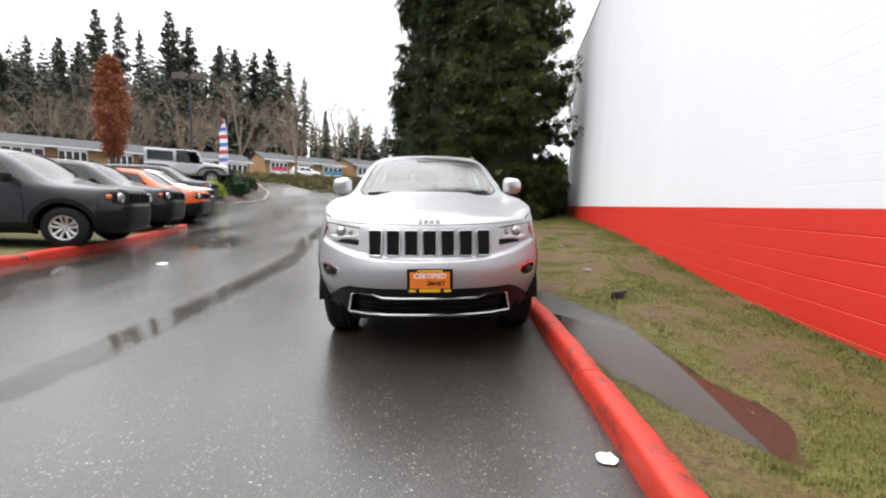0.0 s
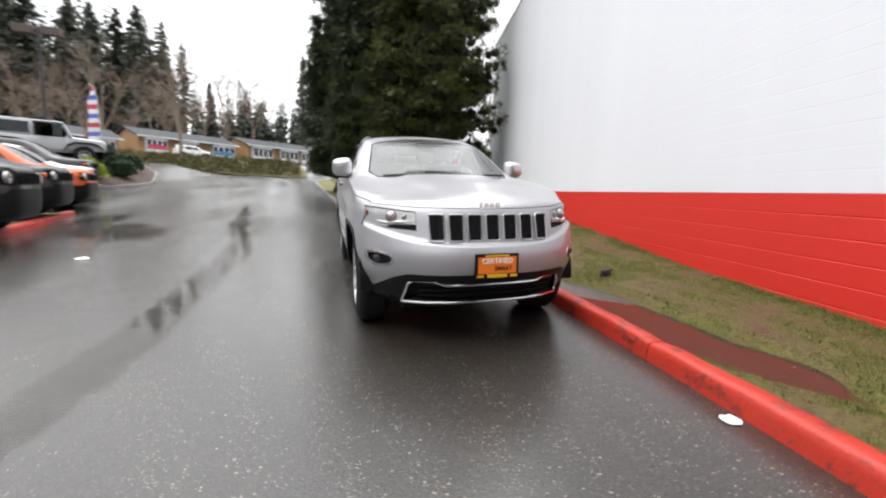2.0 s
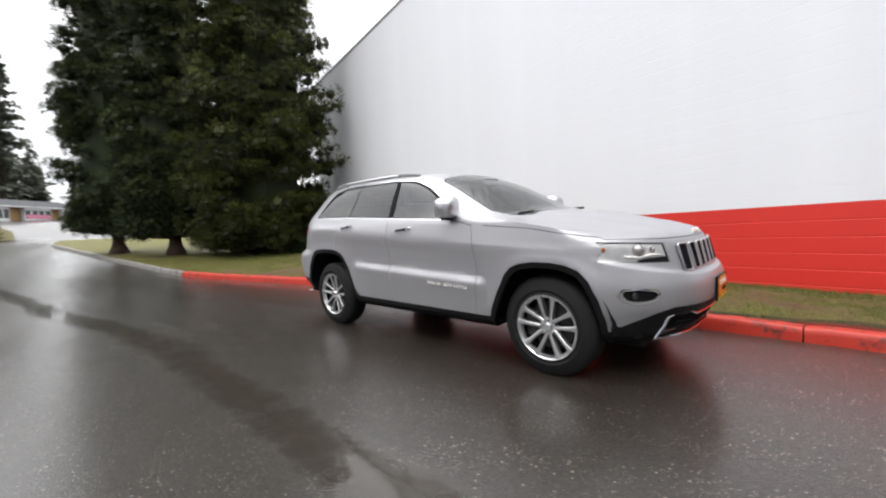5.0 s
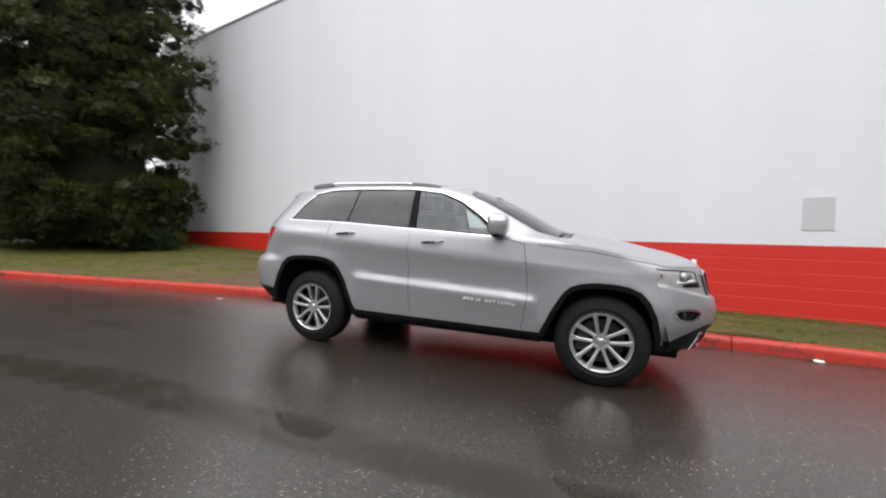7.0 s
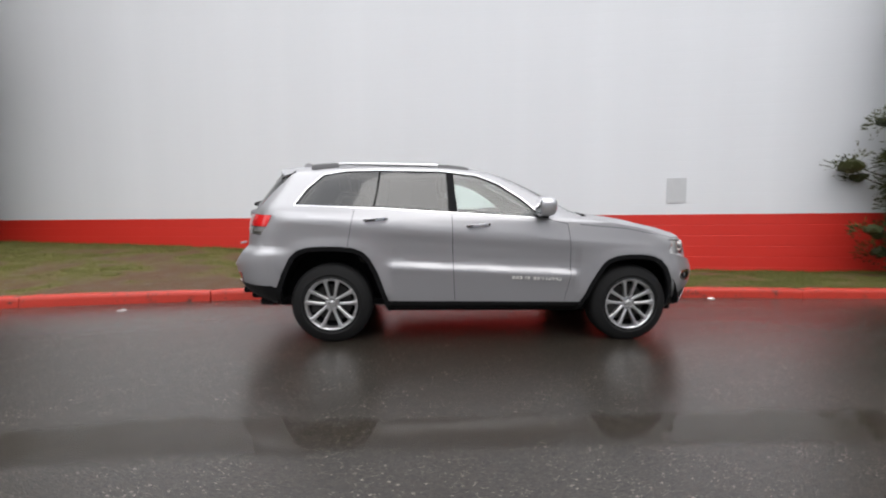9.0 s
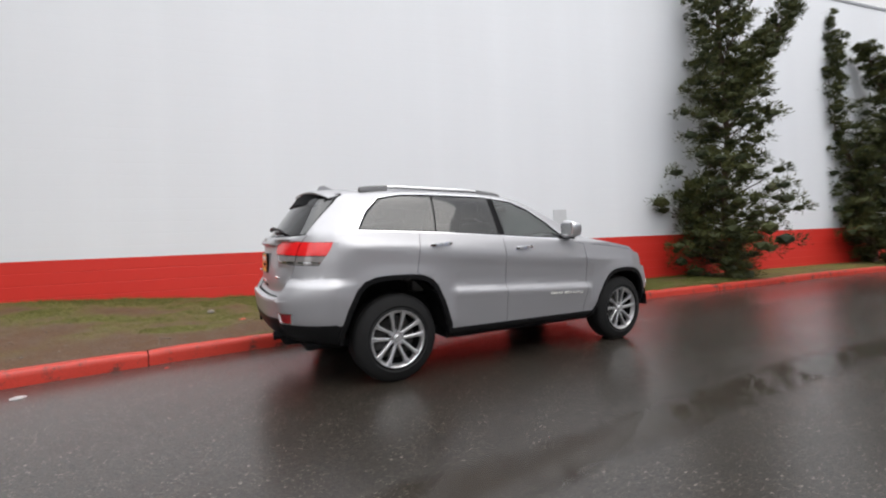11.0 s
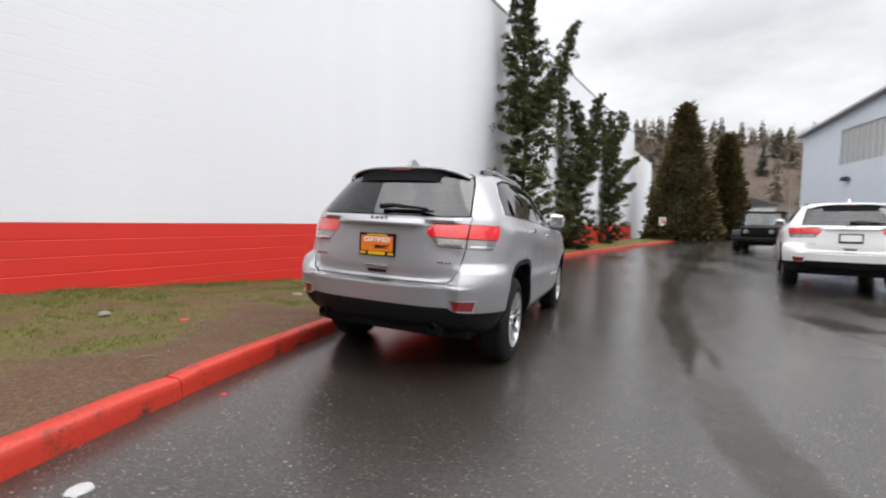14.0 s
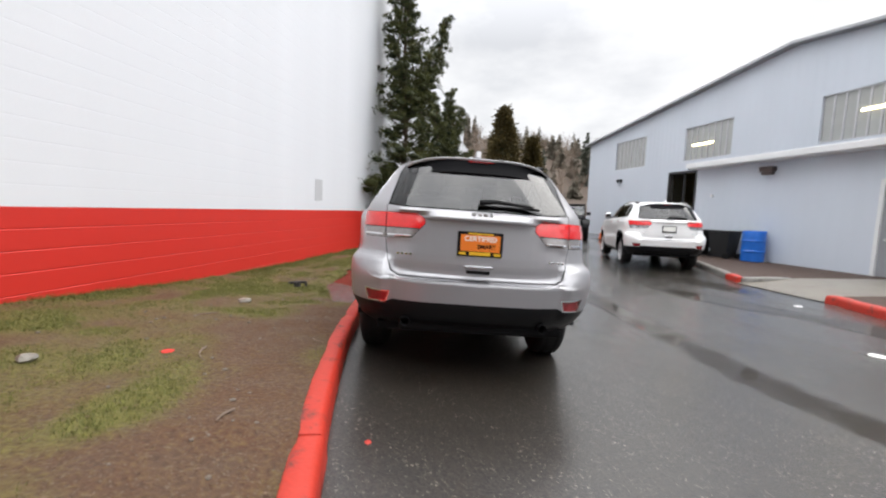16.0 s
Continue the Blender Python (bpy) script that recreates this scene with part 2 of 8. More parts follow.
M_AMBERDARK = plain("dark_amber_lens", (0.55, 0.12, 0.02), 0.15, coat=1.0)
M_STEELDARK = plain("dark_steel", (0.05, 0.05, 0.055), 0.5, 0.5)
M_PLATE = plain("orange_plate", (0.8, 0.2, 0.02), 0.4)
M_YELLOW = plain("yellow_print", (0.75, 0.45, 0.02), 0.4)
M_WHITEPRINT = plain("white_print", (0.85, 0.84, 0.8), 0.4)

# ---- cutting shapes out of a body ----


def inside(u, v, poly):
    c = False
    k = len(poly)
    for i in range(k):
        (a, b), (p, q) = poly[i], poly[(i + 1) % k]
        if (b > v) != (q > v) and u < (p - a) * (v - b) / (q - b) + a:
            c = not c
    return c


def carve(bm, poly, axis, region, test, only=None):
    """Cuts an outline, seen along an axis, into the mesh and gives the faces inside it a region number."""
    iu, iv = {"x": (1, 2), "y": (0, 2), "z": (0, 1)}[axis]
    u0, u1 = min(p[0] for p in poly), max(p[0] for p in poly)
    v0, v1 = min(p[1] for p in poly), max(p[1] for p in poly)

    def near():
        out = []
        for f in bm.faces:
            if only is not None and f.material_index not in only:
                continue
            us, vs = [v.co[iu] for v in f.verts], [v.co[iv] for v in f.verts]
            if max(us) >= u0 and min(us) <= u1 and max(vs) >= v0 and min(vs) <= v1 and test(f.calc_center_median()):
                out.append(f)
        return out

    for i in range(len(poly)):
        (a, b), (p, q) = poly[i], poly[(i + 1) % len(poly)]
        fs = near()
        if not fs:
            return
        no, co = [0, 0, 0], [0, 0, 0]
        no[iu], no[iv] = q - b, -(p - a)
        co[iu], co[iv] = a, b
        lo_u, hi_u, lo_v, hi_v = min(a, p) - 0.004, max(a, p) + 0.004, min(b, q) - 0.004, max(b, q) + 0.004
        fs = [f for f in fs if max(v.co[iu] for v in f.verts) >= lo_u and min(v.co[iu] for v in f.verts) <= hi_u and max(v.co[iv] for v in f.verts) >= lo_v and min(v.co[iv] for v in f.verts) <= hi_v]
        geom = set(fs)
        for f in fs:
            geom.update(f.edges)
            geom.update(f.verts)
        bmesh.ops.bisect_plane(bm, geom=list(geom), dist=1e-5, plane_co=co, plane_no=no)
    for f in near():
        c = f.calc_center_median()
        if inside(c[iu], c[iv], poly):
            f.material_index = region


def mirror_poly(poly):
    return [(-u, v) for u, v in poly]


def strip_polys(pts, w):
    """Thin four-sided outlines along a line."""
    out = []
    for (a, b), (p, q) in zip(pts, pts[1:]):
        d = math.hypot(p - a, q - b)
        nx, ny = -(q - b) / d * w / 2, (p - a) / d * w / 2
        out.append([(a + nx, b + ny), (p + nx, q + ny), (p - nx, q - ny), (a - nx, b - ny)])
    return out


def grow(poly, d):
    """The outline pushed outwards by d."""
    k = len(poly)
    area = sum(poly[i][0] * poly[(i + 1) % k][1] - poly[(i + 1) % k][0] * poly[i][1] for i in range(k))
    s = 1 if area > 0 else -1
    out = []
    for i in range(k):
        a, b, c = Vector(poly[i - 1]), Vector(poly[i]), Vector(poly[(i + 1) % k])
        d1, d2 = (b - a).normalized(), (c - b).normalized()
        n1, n2 = Vector((d1.y, -d1.x)) * s, Vector((d2.y, -d2.x)) * s
        n = (n1 + n2)
        n = n / max(0.35, n.dot(n1))
        out.append(tuple(b + n * d))
    return out


def circle_poly(cy, cz, r, seg=30, squash=1.0):
    return [(cy + r * math.cos(2 * math.pi * k / seg), cz + r * squash * math.sin(2 * math.pi * k / seg)) for k in range(seg)]


def box_shell(front, rear, side, top, ys, nk=9, levels=2):
    """A car body as a rounded box: rows of front and rear, the rows of a side and the stations of the top; smoothed by subdivision.
    side(j, y) gives half width and height; front(j) and rear(j): centre (y, z) and the bow's power; top(y): centre rise and lean."""
    nj = side["rows"]
    bm = bmesh.new()
    sx = np.linspace(-1, 1, nk)
    grid = {}

    def vert(key, p):
        if key not in grid:
            grid[key] = bm.verts.new(p)
        return grid[key]

    def side_pt(i, j):
        x, z, yy = side["at"](j, ys[i], i)
        return x, yy, z

    ni = len(ys)
    seq = [("f", j) for j in range(nj)] + [("t", i) for i in range(1, ni - 1)] + [("r", j) for j in range(nj - 1, -1, -1)]
    strip = []
    for kind, q in seq:
        row = []
        if kind == "f":
            ex, ey, ez = side_pt(0, q)
            cy, cz, pw = front(q)
        elif kind == "r":
            ex, ey, ez = side_pt(ni - 1, q)
            cy, cz, pw = rear(q)
        else:
            ex, ey, ez = side_pt(q, nj - 1)
            dy, dz, pw = top(ys[q])
            cy, cz = ey + dy, ez + dz
        for k, s in enumerate(sx):
            if k in (0, nk - 1):
                key = ("s", 0 if k == 0 else 1, 0 if kind == "f" else ni - 1 if kind == "r" else q, nj - 1 if kind == "t" else q)
            else:
                key = (kind, q, k)
            b = abs(s) ** pw
            row.append(vert(key, (ex * s, cy + (ey - cy) * b, cz + (ez - cz) * b)))
        strip.append(row)
    for a, b in zip(strip, strip[1:]):
        for k in range(nk - 1):
            bm.faces.new((a[k], a[k + 1], b[k + 1], b[k]))
    for sgn, tag in ((-1, 0), (1, 1)):
        for i in range(ni - 1):
            for j in range(nj - 1):
                q = [vert(("s", tag, a, b), (side_pt(a, b)[0] * sgn, side_pt(a, b)[1], side_pt(a, b)[2])) for a, b in ((i, j), (i, j + 1), (i + 1, j + 1), (i + 1, j))]
                bm.faces.new(q if sgn < 0 else q[::-1])
    bmesh.ops.recalc_face_normals(bm, faces=bm.faces)
    me = bpy.data.meshes.new("cage")
    bm.to_mesh(me)
    bm.free()
    ob = new("cage", me)
    sub = ob.modifiers.new("sub", "SUBSURF")
    sub.levels = sub.render_levels = levels
    dg = bpy.context.evaluated_depsgraph_get()
    dg.update()
    em = bpy.data.meshes.new_from_object(ob.evaluated_get(dg))
    out = bmesh.new()
    out.from_mesh(em)
    bpy.data.objects.remove(ob)
    bpy.data.meshes.remove(em)
    bpy.data.meshes.remove(me)
    c = out.calc_volume(signed=True)
    if c < 0:
        bmesh.ops.reverse_faces(out, faces=out.faces)
    return out


def take_region(bm, ids, inset=0.0, back=0.0):
    """A new mesh of the faces with these region numbers, pushed inwards by inset; back gives it thickness."""
    t = bmesh.new()
    mp = {}
    bm.normal_update()
    fs = [f for f in bm.faces if f.material_index in ids]
    for f in fs:
        vs = []
        for v in f.verts:
            if v not in mp:
                mp[v] = t.verts.new(v.co - v.normal * inset)
            vs.append(mp[v])
        t.faces.new(vs)
    if back:
        nr = {v: w for v, w in mp.items()}
        edges = {}
        for f in fs:
            for e in f.edges:
                edges[e] = edges.get(e, 0) + 1
        bk = {v: t.verts.new(v.co - v.normal * (inset + back)) for v in nr}
        for f in fs:
            loop = list(f.verts)
            for a, b in zip(loop, loop[1:] + loop[:1]):
                e = next(x for x in a.link_edges if b in x.verts)
                if edges[e] == 1:
                    t.faces.new((nr[b], nr[a], bk[a], bk[b]))
    return t


def island_parts(name, bm, mat, parent, label=""):
    """Each separate piece of a mesh as a part of its own."""
    left = set(bm.faces)
    while left:
        seed_f = left.pop()
        group, todo = {seed_f}, [seed_f]
        while todo:
            for e in todo.pop().edges:
                for f in e.link_faces:
                    if f in left:
                        left.discard(f)
                        group.add(f)
                        todo.append(f)
        t = bmesh.new()
        mp = {}
        for f in group:
            for v in f.verts:
                if v not in mp:
                    mp[v] = t.verts.new(v.co)
            t.faces.new([mp[v] for v in f.verts])
        part(name, t, mat, parent, label, smooth=True)
    bm.free()


def lathe_bm(profile, seg=40, axis_x=0.0):
    """Turns a profile of (x, radius) round the x axis."""
    bm = bmesh.new()
    rings = [[bm.verts.new((x + axis_x, r * math.cos(2 * math.pi * k / seg), r * math.sin(2 * math.pi * k / seg))) for k in range(seg)] for x, r in profile]
    for a, b in zip(rings, rings[1:]):
        for k in range(seg):
            bm.faces.new((a[k], a[(k + 1) % seg], b[(k + 1) % seg], b[k]))
    return bm


def make_wheel(parent, x, y, radius, width, rim_r, sgn, pairs=5, rim_mat=None, z=None, fat=1.0):
    """A tyre and an alloy rim with paired spokes; the outer face lies at x and looks to the side of sgn."""
    rim_mat = rim_mat or M_ALLOY
    wheel = new("wheel")
    wheel.parent = parent
    wheel.matrix_basis = Matrix.Translation((x, y, radius if z is None else z)) @ Matrix.Diagonal((sgn, 1, 1, 1))
    w = width
    tyre = [(0.012, rim_r - 0.005), (0.004, rim_r + 0.012), (0.012, rim_r + 0.03), (0.0, radius - 0.06), (-0.012, radius - 0.028), (-0.03, radius - 0.008), (-0.05, radius), (-0.075, radius), (-0.078, radius - 0.007), (-0.088, radius - 0.007), (-0.091, radius), (-w / 2, radius + 0.001), (-w + 0.091, radius), (-w + 0.088, radius - 0.007), (-w + 0.05, radius - 0.002), (-w + 0.02, radius - 0.02), (-w, radius - 0.06), (-w, rim_r)]
    part("tyre", lathe_bm(tyre, 48), M_TYRE, wheel, "wet black rubber tyre", smooth=True)
    rim = lathe_bm([(-0.01, rim_r - 0.004), (0.004, rim_r + 0.003), (0.004, rim_r - 0.008), (-0.006, rim_r - 0.016), (-0.008, rim_r - 0.03), (-0.03, rim_r - 0.036)], 48)
    # Barrel in gap black, painting in the shade behind the spokes.
    part("rim_barrel", lathe_bm([(-0.012, rim_r - 0.018), (-0.11, rim_r - 0.035), (-w + 0.03, rim_r - 0.03)], 48), M_GAP, wheel, smooth=True)
    hub_r = rim_r * 0.21
    for k in range(pairs):
        for d in (-1, 1):
            a0 = 2 * math.pi * k / pairs + math.pi / 2
            a1, a2 = a0 + d * 0.25, a0 + d * 0.46
            p0 = Vector((0, math.cos(a2), math.sin(a2))) * (hub_r * 0.95)
            p1 = Vector((0, math.cos(a1), math.sin(a1))) * (rim_r - 0.012)
            tdir = (p1 - p0).normalized()
            side_d = Vector((0, -tdir.z, tdir.y))
            rows = []
            for f, wd, dx in ((0, 0.0135, -0.034), (0.3, 0.0125, -0.024), (0.7, 0.0145, -0.012), (0.9, 0.021, -0.007), (1.0, 0.032, -0.005)):
                wd *= fat
                c = p0.lerp(p1, f) + Vector((dx, 0, 0))
                rows.append([c - side_d * wd * 1.1 + Vector((-0.035, 0, 0)), c - side_d * wd, c - side_d * wd * 0.55 + Vector((0.005, 0, 0)), c + side_d * wd * 0.55 + Vector((0.005, 0, 0)), c + side_d * wd, c + side_d * wd * 1.1 + Vector((-0.035, 0, 0))])
            add_bm(rim, grid_bm(rows))
    add_bm(rim, lathe_bm([(-0.06, hub_r * 1.3), (-0.036, hub_r * 1.25), (-0.03, hub_r * 0.85), (-0.03, hub_r * 0.62), (-0.022, hub_r * 0.55), (-0.016, hub_r * 0.48), (-0.012, hub_r * 0.4), (-0.011, 0.001)], 30))
    part("rim", rim, rim_mat, wheel, "polished alloy rim with paired spokes", smooth=True, sharp=40)
    for k in range(5):
        a = 2 * math.pi * k / 5 + math.pi / 2
        c = Vector((0, math.cos(a), math.sin(a))) * hub_r * 1.05
        part("wheel_nut", cyl_bm(bmesh.new(), c + Vector((-0.04, 0, 0)), c + Vector((-0.016, 0, 0)), 0.012, seg=8), M_SATIN, wheel)
    # Disc iron darkened too, for the same painted shade behind the spokes.
    disc = lathe_bm([(-0.085, 0.02), (-0.085, rim_r * 0.72), (-0.105, rim_r * 0.72), (-0.105, 0.02)], 36)
    box_bm(disc, (-0.13, 0.09, -0.1), (-0.06, rim_r * 0.8, 0.1), 0.012)
    part("brake_disc", disc, plain("brake_iron", (0.035, 0.033, 0.032), 0.6, 0.4) if "brake_iron" not in bpy.data.materials else bpy.data.materials["brake_iron"], wheel)
    inner = lathe_bm([(-w + 0.04, rim_r - 0.01), (-w + 0.04, 0.005)], 30)
    part("wheel_back", inner, M_GAP, wheel)
    return wheel


def seat_bm(x, y, z, w=0.5, back_lean=0.16, back_h=0.6):
    bm = bmesh.new()
    box_bm(bm, (x - w / 2, y - 0.26, z), (x + w / 2, y + 0.24, z + 0.16), 0.05)
    box_bm(bm, (-w / 2, -0.07, 0), (w / 2, 0.07, back_h), 0.055, Matrix.Translation((x, y + 0.24, z + 0.1)) @ Matrix.Rotation(-back_lean, 4, "X"))
    box_bm(bm, (-0.13, -0.045, 0), (0.13, 0.045, 0.18), 0.035, Matrix.Translation((x, y + 0.27 + back_lean * (back_h + 0.1), z + back_h + 0.13)) @ Matrix.Rotation(-back_lean * 0.6, 4, "X"))
    return bm


plain("satin_black", (0.005, 0.005, 0.006), 0.7).node_tree.nodes["Principled BSDF"].inputs["Specular IOR Level"].default_value = 0.06
M_GAP.node_tree.nodes["Principled BSDF"].inputs["Specular IOR Level"].default_value = 0.15
M_TYRE.node_tree.nodes["Principled BSDF"].inputs["Specular IOR Level"].default_value = 0.25

# ---- the large estate car (built twice: silver and white) ----
CAR = Matrix(((0.9994, 0, -0.0349, 0), (-0.0007, 0.9998, -0.0192, 0), (0.0349, 0.0192, 0.9992, 0), (0, 0, 0, 1)))


def estate_side():
    ux = {6: ([-1.93, -1.5, -1.0, 1.6, 2.06], [0.868, 0.93, 0.95, 0.95, 0.88]), 7: ([-1.93, -1.5, -1.0, -0.5, 1.6, 2.06], [0.86, 0.9, 0.915, 0.905, 0.9, 0.85]),
          8: ([-1.93, -1.5, -1.05, -0.7, 1.6, 2.06], [0.845, 0.865, 0.86, 0.87, 0.868, 0.815]), 9: ([-1.93, -1.4, -1.02, -0.75, -0.4, 0.3, 1.5, 2.06], [0.82, 0.815, 0.79, 0.8, 0.745, 0.705, 0.7, 0.665]),
          10: ([-1.93, -1.4, -1.05, -0.8, -0.45, -0.1, 0.5, 1.5, 2.06], [0.79, 0.76, 0.735, 0.73, 0.68, 0.635, 0.615, 0.605, 0.59])}
    uz = {6: ([-1.93, -1.5, -0.8, 1.0, 2.06], [0.925, 0.98, 1.02, 1.075, 1.1]), 7: ([-1.93, -1.5, -0.8, -0.5, 1.2, 2.06], [0.985, 1.07, 1.165, 1.215, 1.26, 1.27]),
          8: ([-1.93, -1.5, -1.05, -0.7, 0.3, 2.06], [1.02, 1.105, 1.165, 1.235, 1.275, 1.325]), 9: ([-1.93, -1.5, -1.05, -0.75, -0.45, -0.1, 0.3, 1.1, 1.6, 2.06], [1.035, 1.13, 1.19, 1.275, 1.43, 1.585, 1.645, 1.655, 1.62, 1.52]),
          10: ([-1.93, -1.5, -1.08, -0.8, -0.45, -0.1, 0.3, 1.1, 1.7, 2.06], [1.045, 1.15, 1.205, 1.33, 1.53, 1.675, 1.715, 1.72, 1.685, 1.64])}
    lowx = [0.80, 0.895, 0.925, 0.94, 0.952, 0.93]
    lowz = [0.30, 0.35, 0.43, 0.70, 0.76, 0.93]
    frontz = [0.31, 0.36, 0.45, 0.6, 0.7, 0.8]
    back = [-0.05, -0.02, 0.02, 0.055, 0.075, 0.02, 0.0, -0.02, -0.05, -0.16, -0.19]

    def at(j, y, i):
        if j < 6:
            pl = smooth_interp(y, [-1.95, -1.75, -1.3, 1.5, 1.85, 2.1], [0.945, 0.985, 1.0, 1.0, 0.985, 0.945], 0.05)
            x = lowx[j] * pl
            z = float(np.interp(y, [-1.93, -1.4, 1.4, 2.06], [frontz[j], lowz[j], lowz[j], lowz[j] + (0.06 if j < 3 else 0.05 if j == 4 else 0.0)]))
        else:
            x, z = float(np.interp(y, *ux[j])), float(np.interp(y, *uz[j]))
        yy = y + back[j] * max(0.0, (y - 1.2) / 0.86)
        return x, z, yy

    return {"rows": 11, "at": at}


def estate_shell():
    ys = [-1.93, -1.82, -1.6, -1.35, -1.1, -0.85, -0.6, -0.3, 0.05, 0.45, 0.85, 1.25, 1.6, 1.88, 2.06]
    fy = [-2.24, -2.32, -2.37, -2.42, -2.425, -2.375, -2.33, -2.305, -2.27, -2.21, -2.12]
    fz = [0.30, 0.345, 0.42, 0.58, 0.7, 0.765, 0.975, 1.015, 1.045, 1.07, 1.09]
    ry = [2.3, 2.37, 2.41, 2.435, 2.445, 2.375, 2.375, 2.31, 2.27, 2.07, 1.97]
    rz = [0.42, 0.46, 0.53, 0.66, 0.755, 0.79, 1.09, 1.265, 1.32, 1.62, 1.695]
    rp = [4.5, 4.5, 4.5, 5, 5, 4, 3.6, 3.2, 3.0, 3.0, 3.0]

    def front(j):
        return fy[j], fz[j], 3.3 if j < 6 else 2.8

    def rear(j):
        return ry[j], rz[j], rp[j]

    def top(y):
        dz = float(np.interp(y, [-1.93, -1.6, -1.15, -1.0, -0.5, 0.0, 0.5, 1.6, 2.0], [0.05, 0.065, 0.04, 0.02, 0.035, 0.045, 0.035, 0.03, 0.05]))
        dy = float(np.interp(y, [-1.93, -1.5, -1.15, -0.85, -0.3, 0.1, 1.5, 2.0], [-0.1, -0.06, -0.1, -0.13, -0.1, -0.03, 0.0, 0.06]))
        return dy, dz, 2.2

    return box_shell(front, rear, estate_side(), top, ys)


FRONT_ARCH = [(-0.975, 0.38), (-1.085, 0.62), (-1.175, 0.775), (-1.235, 0.833), (-1.315, 0.865), (-1.43, 0.881), (-1.57, 0.881), (-1.69, 0.863), (-1.775, 0.825), (-1.84, 0.755), (-1.9, 0.63), (-1.935, 0.48), (-1.945, 0.1), (-0.9, 0.1)]
REAR_ARCH = [(0.885, 0.44), (0.975, 0.69), (1.055, 0.835), (1.115, 0.892), (1.2, 0.926), (1.32, 0.94), (1.5, 0.94), (1.64, 0.928), (1.725, 0.895), (1.79, 0.83), (1.865, 0.68), (1.925, 0.51), (1.955, 0.1), (0.8, 0.1)]


def crease_z(y):
    """The height of the crease along the shoulder."""
    return 1.0406 + 0.0585 * y


def moulding_z(y):
    """The height of the edge of the lower door moulding."""
    return 0.7023 + 0.04 * y


def outline_gap(y, z, poly):
    """How far a point of the side lies from an outline."""
    p, best = Vector((y, z)), 9.0
    for (a, b), (c, d) in zip(poly, poly[1:-1]):
        u, v = Vector((a, b)), Vector((c, d))
        t = min(1, max(0, (p - u).dot(v - u) / (v - u).length_squared))
        best = min(best, (p - u.lerp(v, t)).length)
    return best


def sculpt_sides(bm):
    """Gives the plain flanks their shoulder crease, hollow doors, lower moulding and swollen wheel arches."""
    settled = set()
    for slope, base, offs in ((0.0585, 1.0406, (0.065, 0.02, -0.025, -0.09)), (0.04, 0.7023, (0.13, 0.07, 0.016, -0.006, -0.045))):
        for d in offs:
            for v in bm.verts:
                if abs(v.co.x) > 0.72 and -1.9 < v.co.y < 1.97 and v not in settled and abs(v.co.z - base - d - slope * v.co.y) < 0.011:
                    v.co.z = base + d + slope * v.co.y
                    settled.add(v)
            fs = [f for f in bm.faces if all(abs(v.co.x) > 0.72 and -1.93 < v.co.y < 2.0 and 0.36 < v.co.z < 1.25 for v in f.verts)]
            geom = set(fs)
            for f in fs:
                geom.update(f.edges)
                geom.update(f.verts)
            bmesh.ops.bisect_plane(bm, geom=list(geom), dist=1e-5, plane_co=(0, 0, base + d), plane_no=(0, -slope, 1))
    for y0 in (0.9, 0.84, -0.92, -0.97):
        fs = [f for f in bm.faces if all(abs(v.co.x) > 0.72 and 0.4 < v.co.z < 0.95 for v in f.verts)]
        geom = set(fs)
        for f in fs:
            geom.update(f.edges)
            geom.update(f.verts)
        bmesh.ops.bisect_plane(bm, geom=list(geom), dist=1e-5, plane_co=(0, y0, 0), plane_no=(0, 1, 0))
    for v in bm.verts:
        x, y, z = v.co
        if abs(x) < 0.72 or not (-1.92 < y < 2.02 and 0.36 < z < 1.27):
            continue
        zc, zm = crease_z(y), moulding_z(y)
        plan = smooth_interp(y, [-1.95, -1.75, -1.3, 1.5, 1.85, 2.1], [0.945, 0.985, 1.0, 1.0, 0.985, 0.945], 0.05)
        door = ramp(y, -0.972, -0.92) * (1 - ramp(y, 0.83, 0.91))
        hollow = ramp(y, -1.15, -0.7) * (1 - ramp(y, 0.75, 1.15))
        plain_x = float(np.interp(z, [0.38, 0.5, 0.75, zc - 0.025, zc + 0.02, zc + 0.065, 1.24], [0.905, 0.925, 0.94, 0.951, 0.952, 0.942, 0.905]))
        low_x = float(np.interp(z, [0.38, 0.5, zm - 0.045, zm + 0.13, zc - 0.09, zc - 0.025, zc + 0.02, zc + 0.065, 1.24], [0.905, 0.922, 0.928, 0.923, 0.936, 0.949, 0.951, 0.942, 0.905]))
        door_x = float(np.interp(z, [0.38, 0.5, zm - 0.045, zm - 0.006, zm + 0.016, zm + 0.07, zm + 0.13], [0.905, 0.924, 0.95, 0.959, 0.957, 0.924, 0.923])) if z < zm + 0.13 else low_x
        tx = (plain_x + (low_x - plain_x) * hollow) * (1 - door) + door_x * door
        tx *= plan
        w = (1 - ramp(z, 1.19, 1.27)) * ramp(z, 0.36, 0.4) * ramp(y, -1.92, -1.6) * (1 - ramp(y, 1.75, 2.0))
        nx = abs(x) + (tx - abs(x)) * w
        arch = min(outline_gap(y, z, FRONT_ARCH), outline_gap(y, z, REAR_ARCH))
        nx += 0.016 * math.exp(-(arch / 0.055) ** 2) * (1 - ramp(abs(y), 1.85, 1.93)) * (1 if z > 0.45 else 0)
        v.co.x = math.copysign(nx, x)
    band = [f for f in bm.faces if all(v.co.y < -1.86 and 0.66 < v.co.z < 0.95 for v in f.verts)]
    bmesh.ops.subdivide_edges(bm, edges=list({e for f in band for e in f.edges}), cuts=2, use_grid_fill=True)
    bm.normal_update()
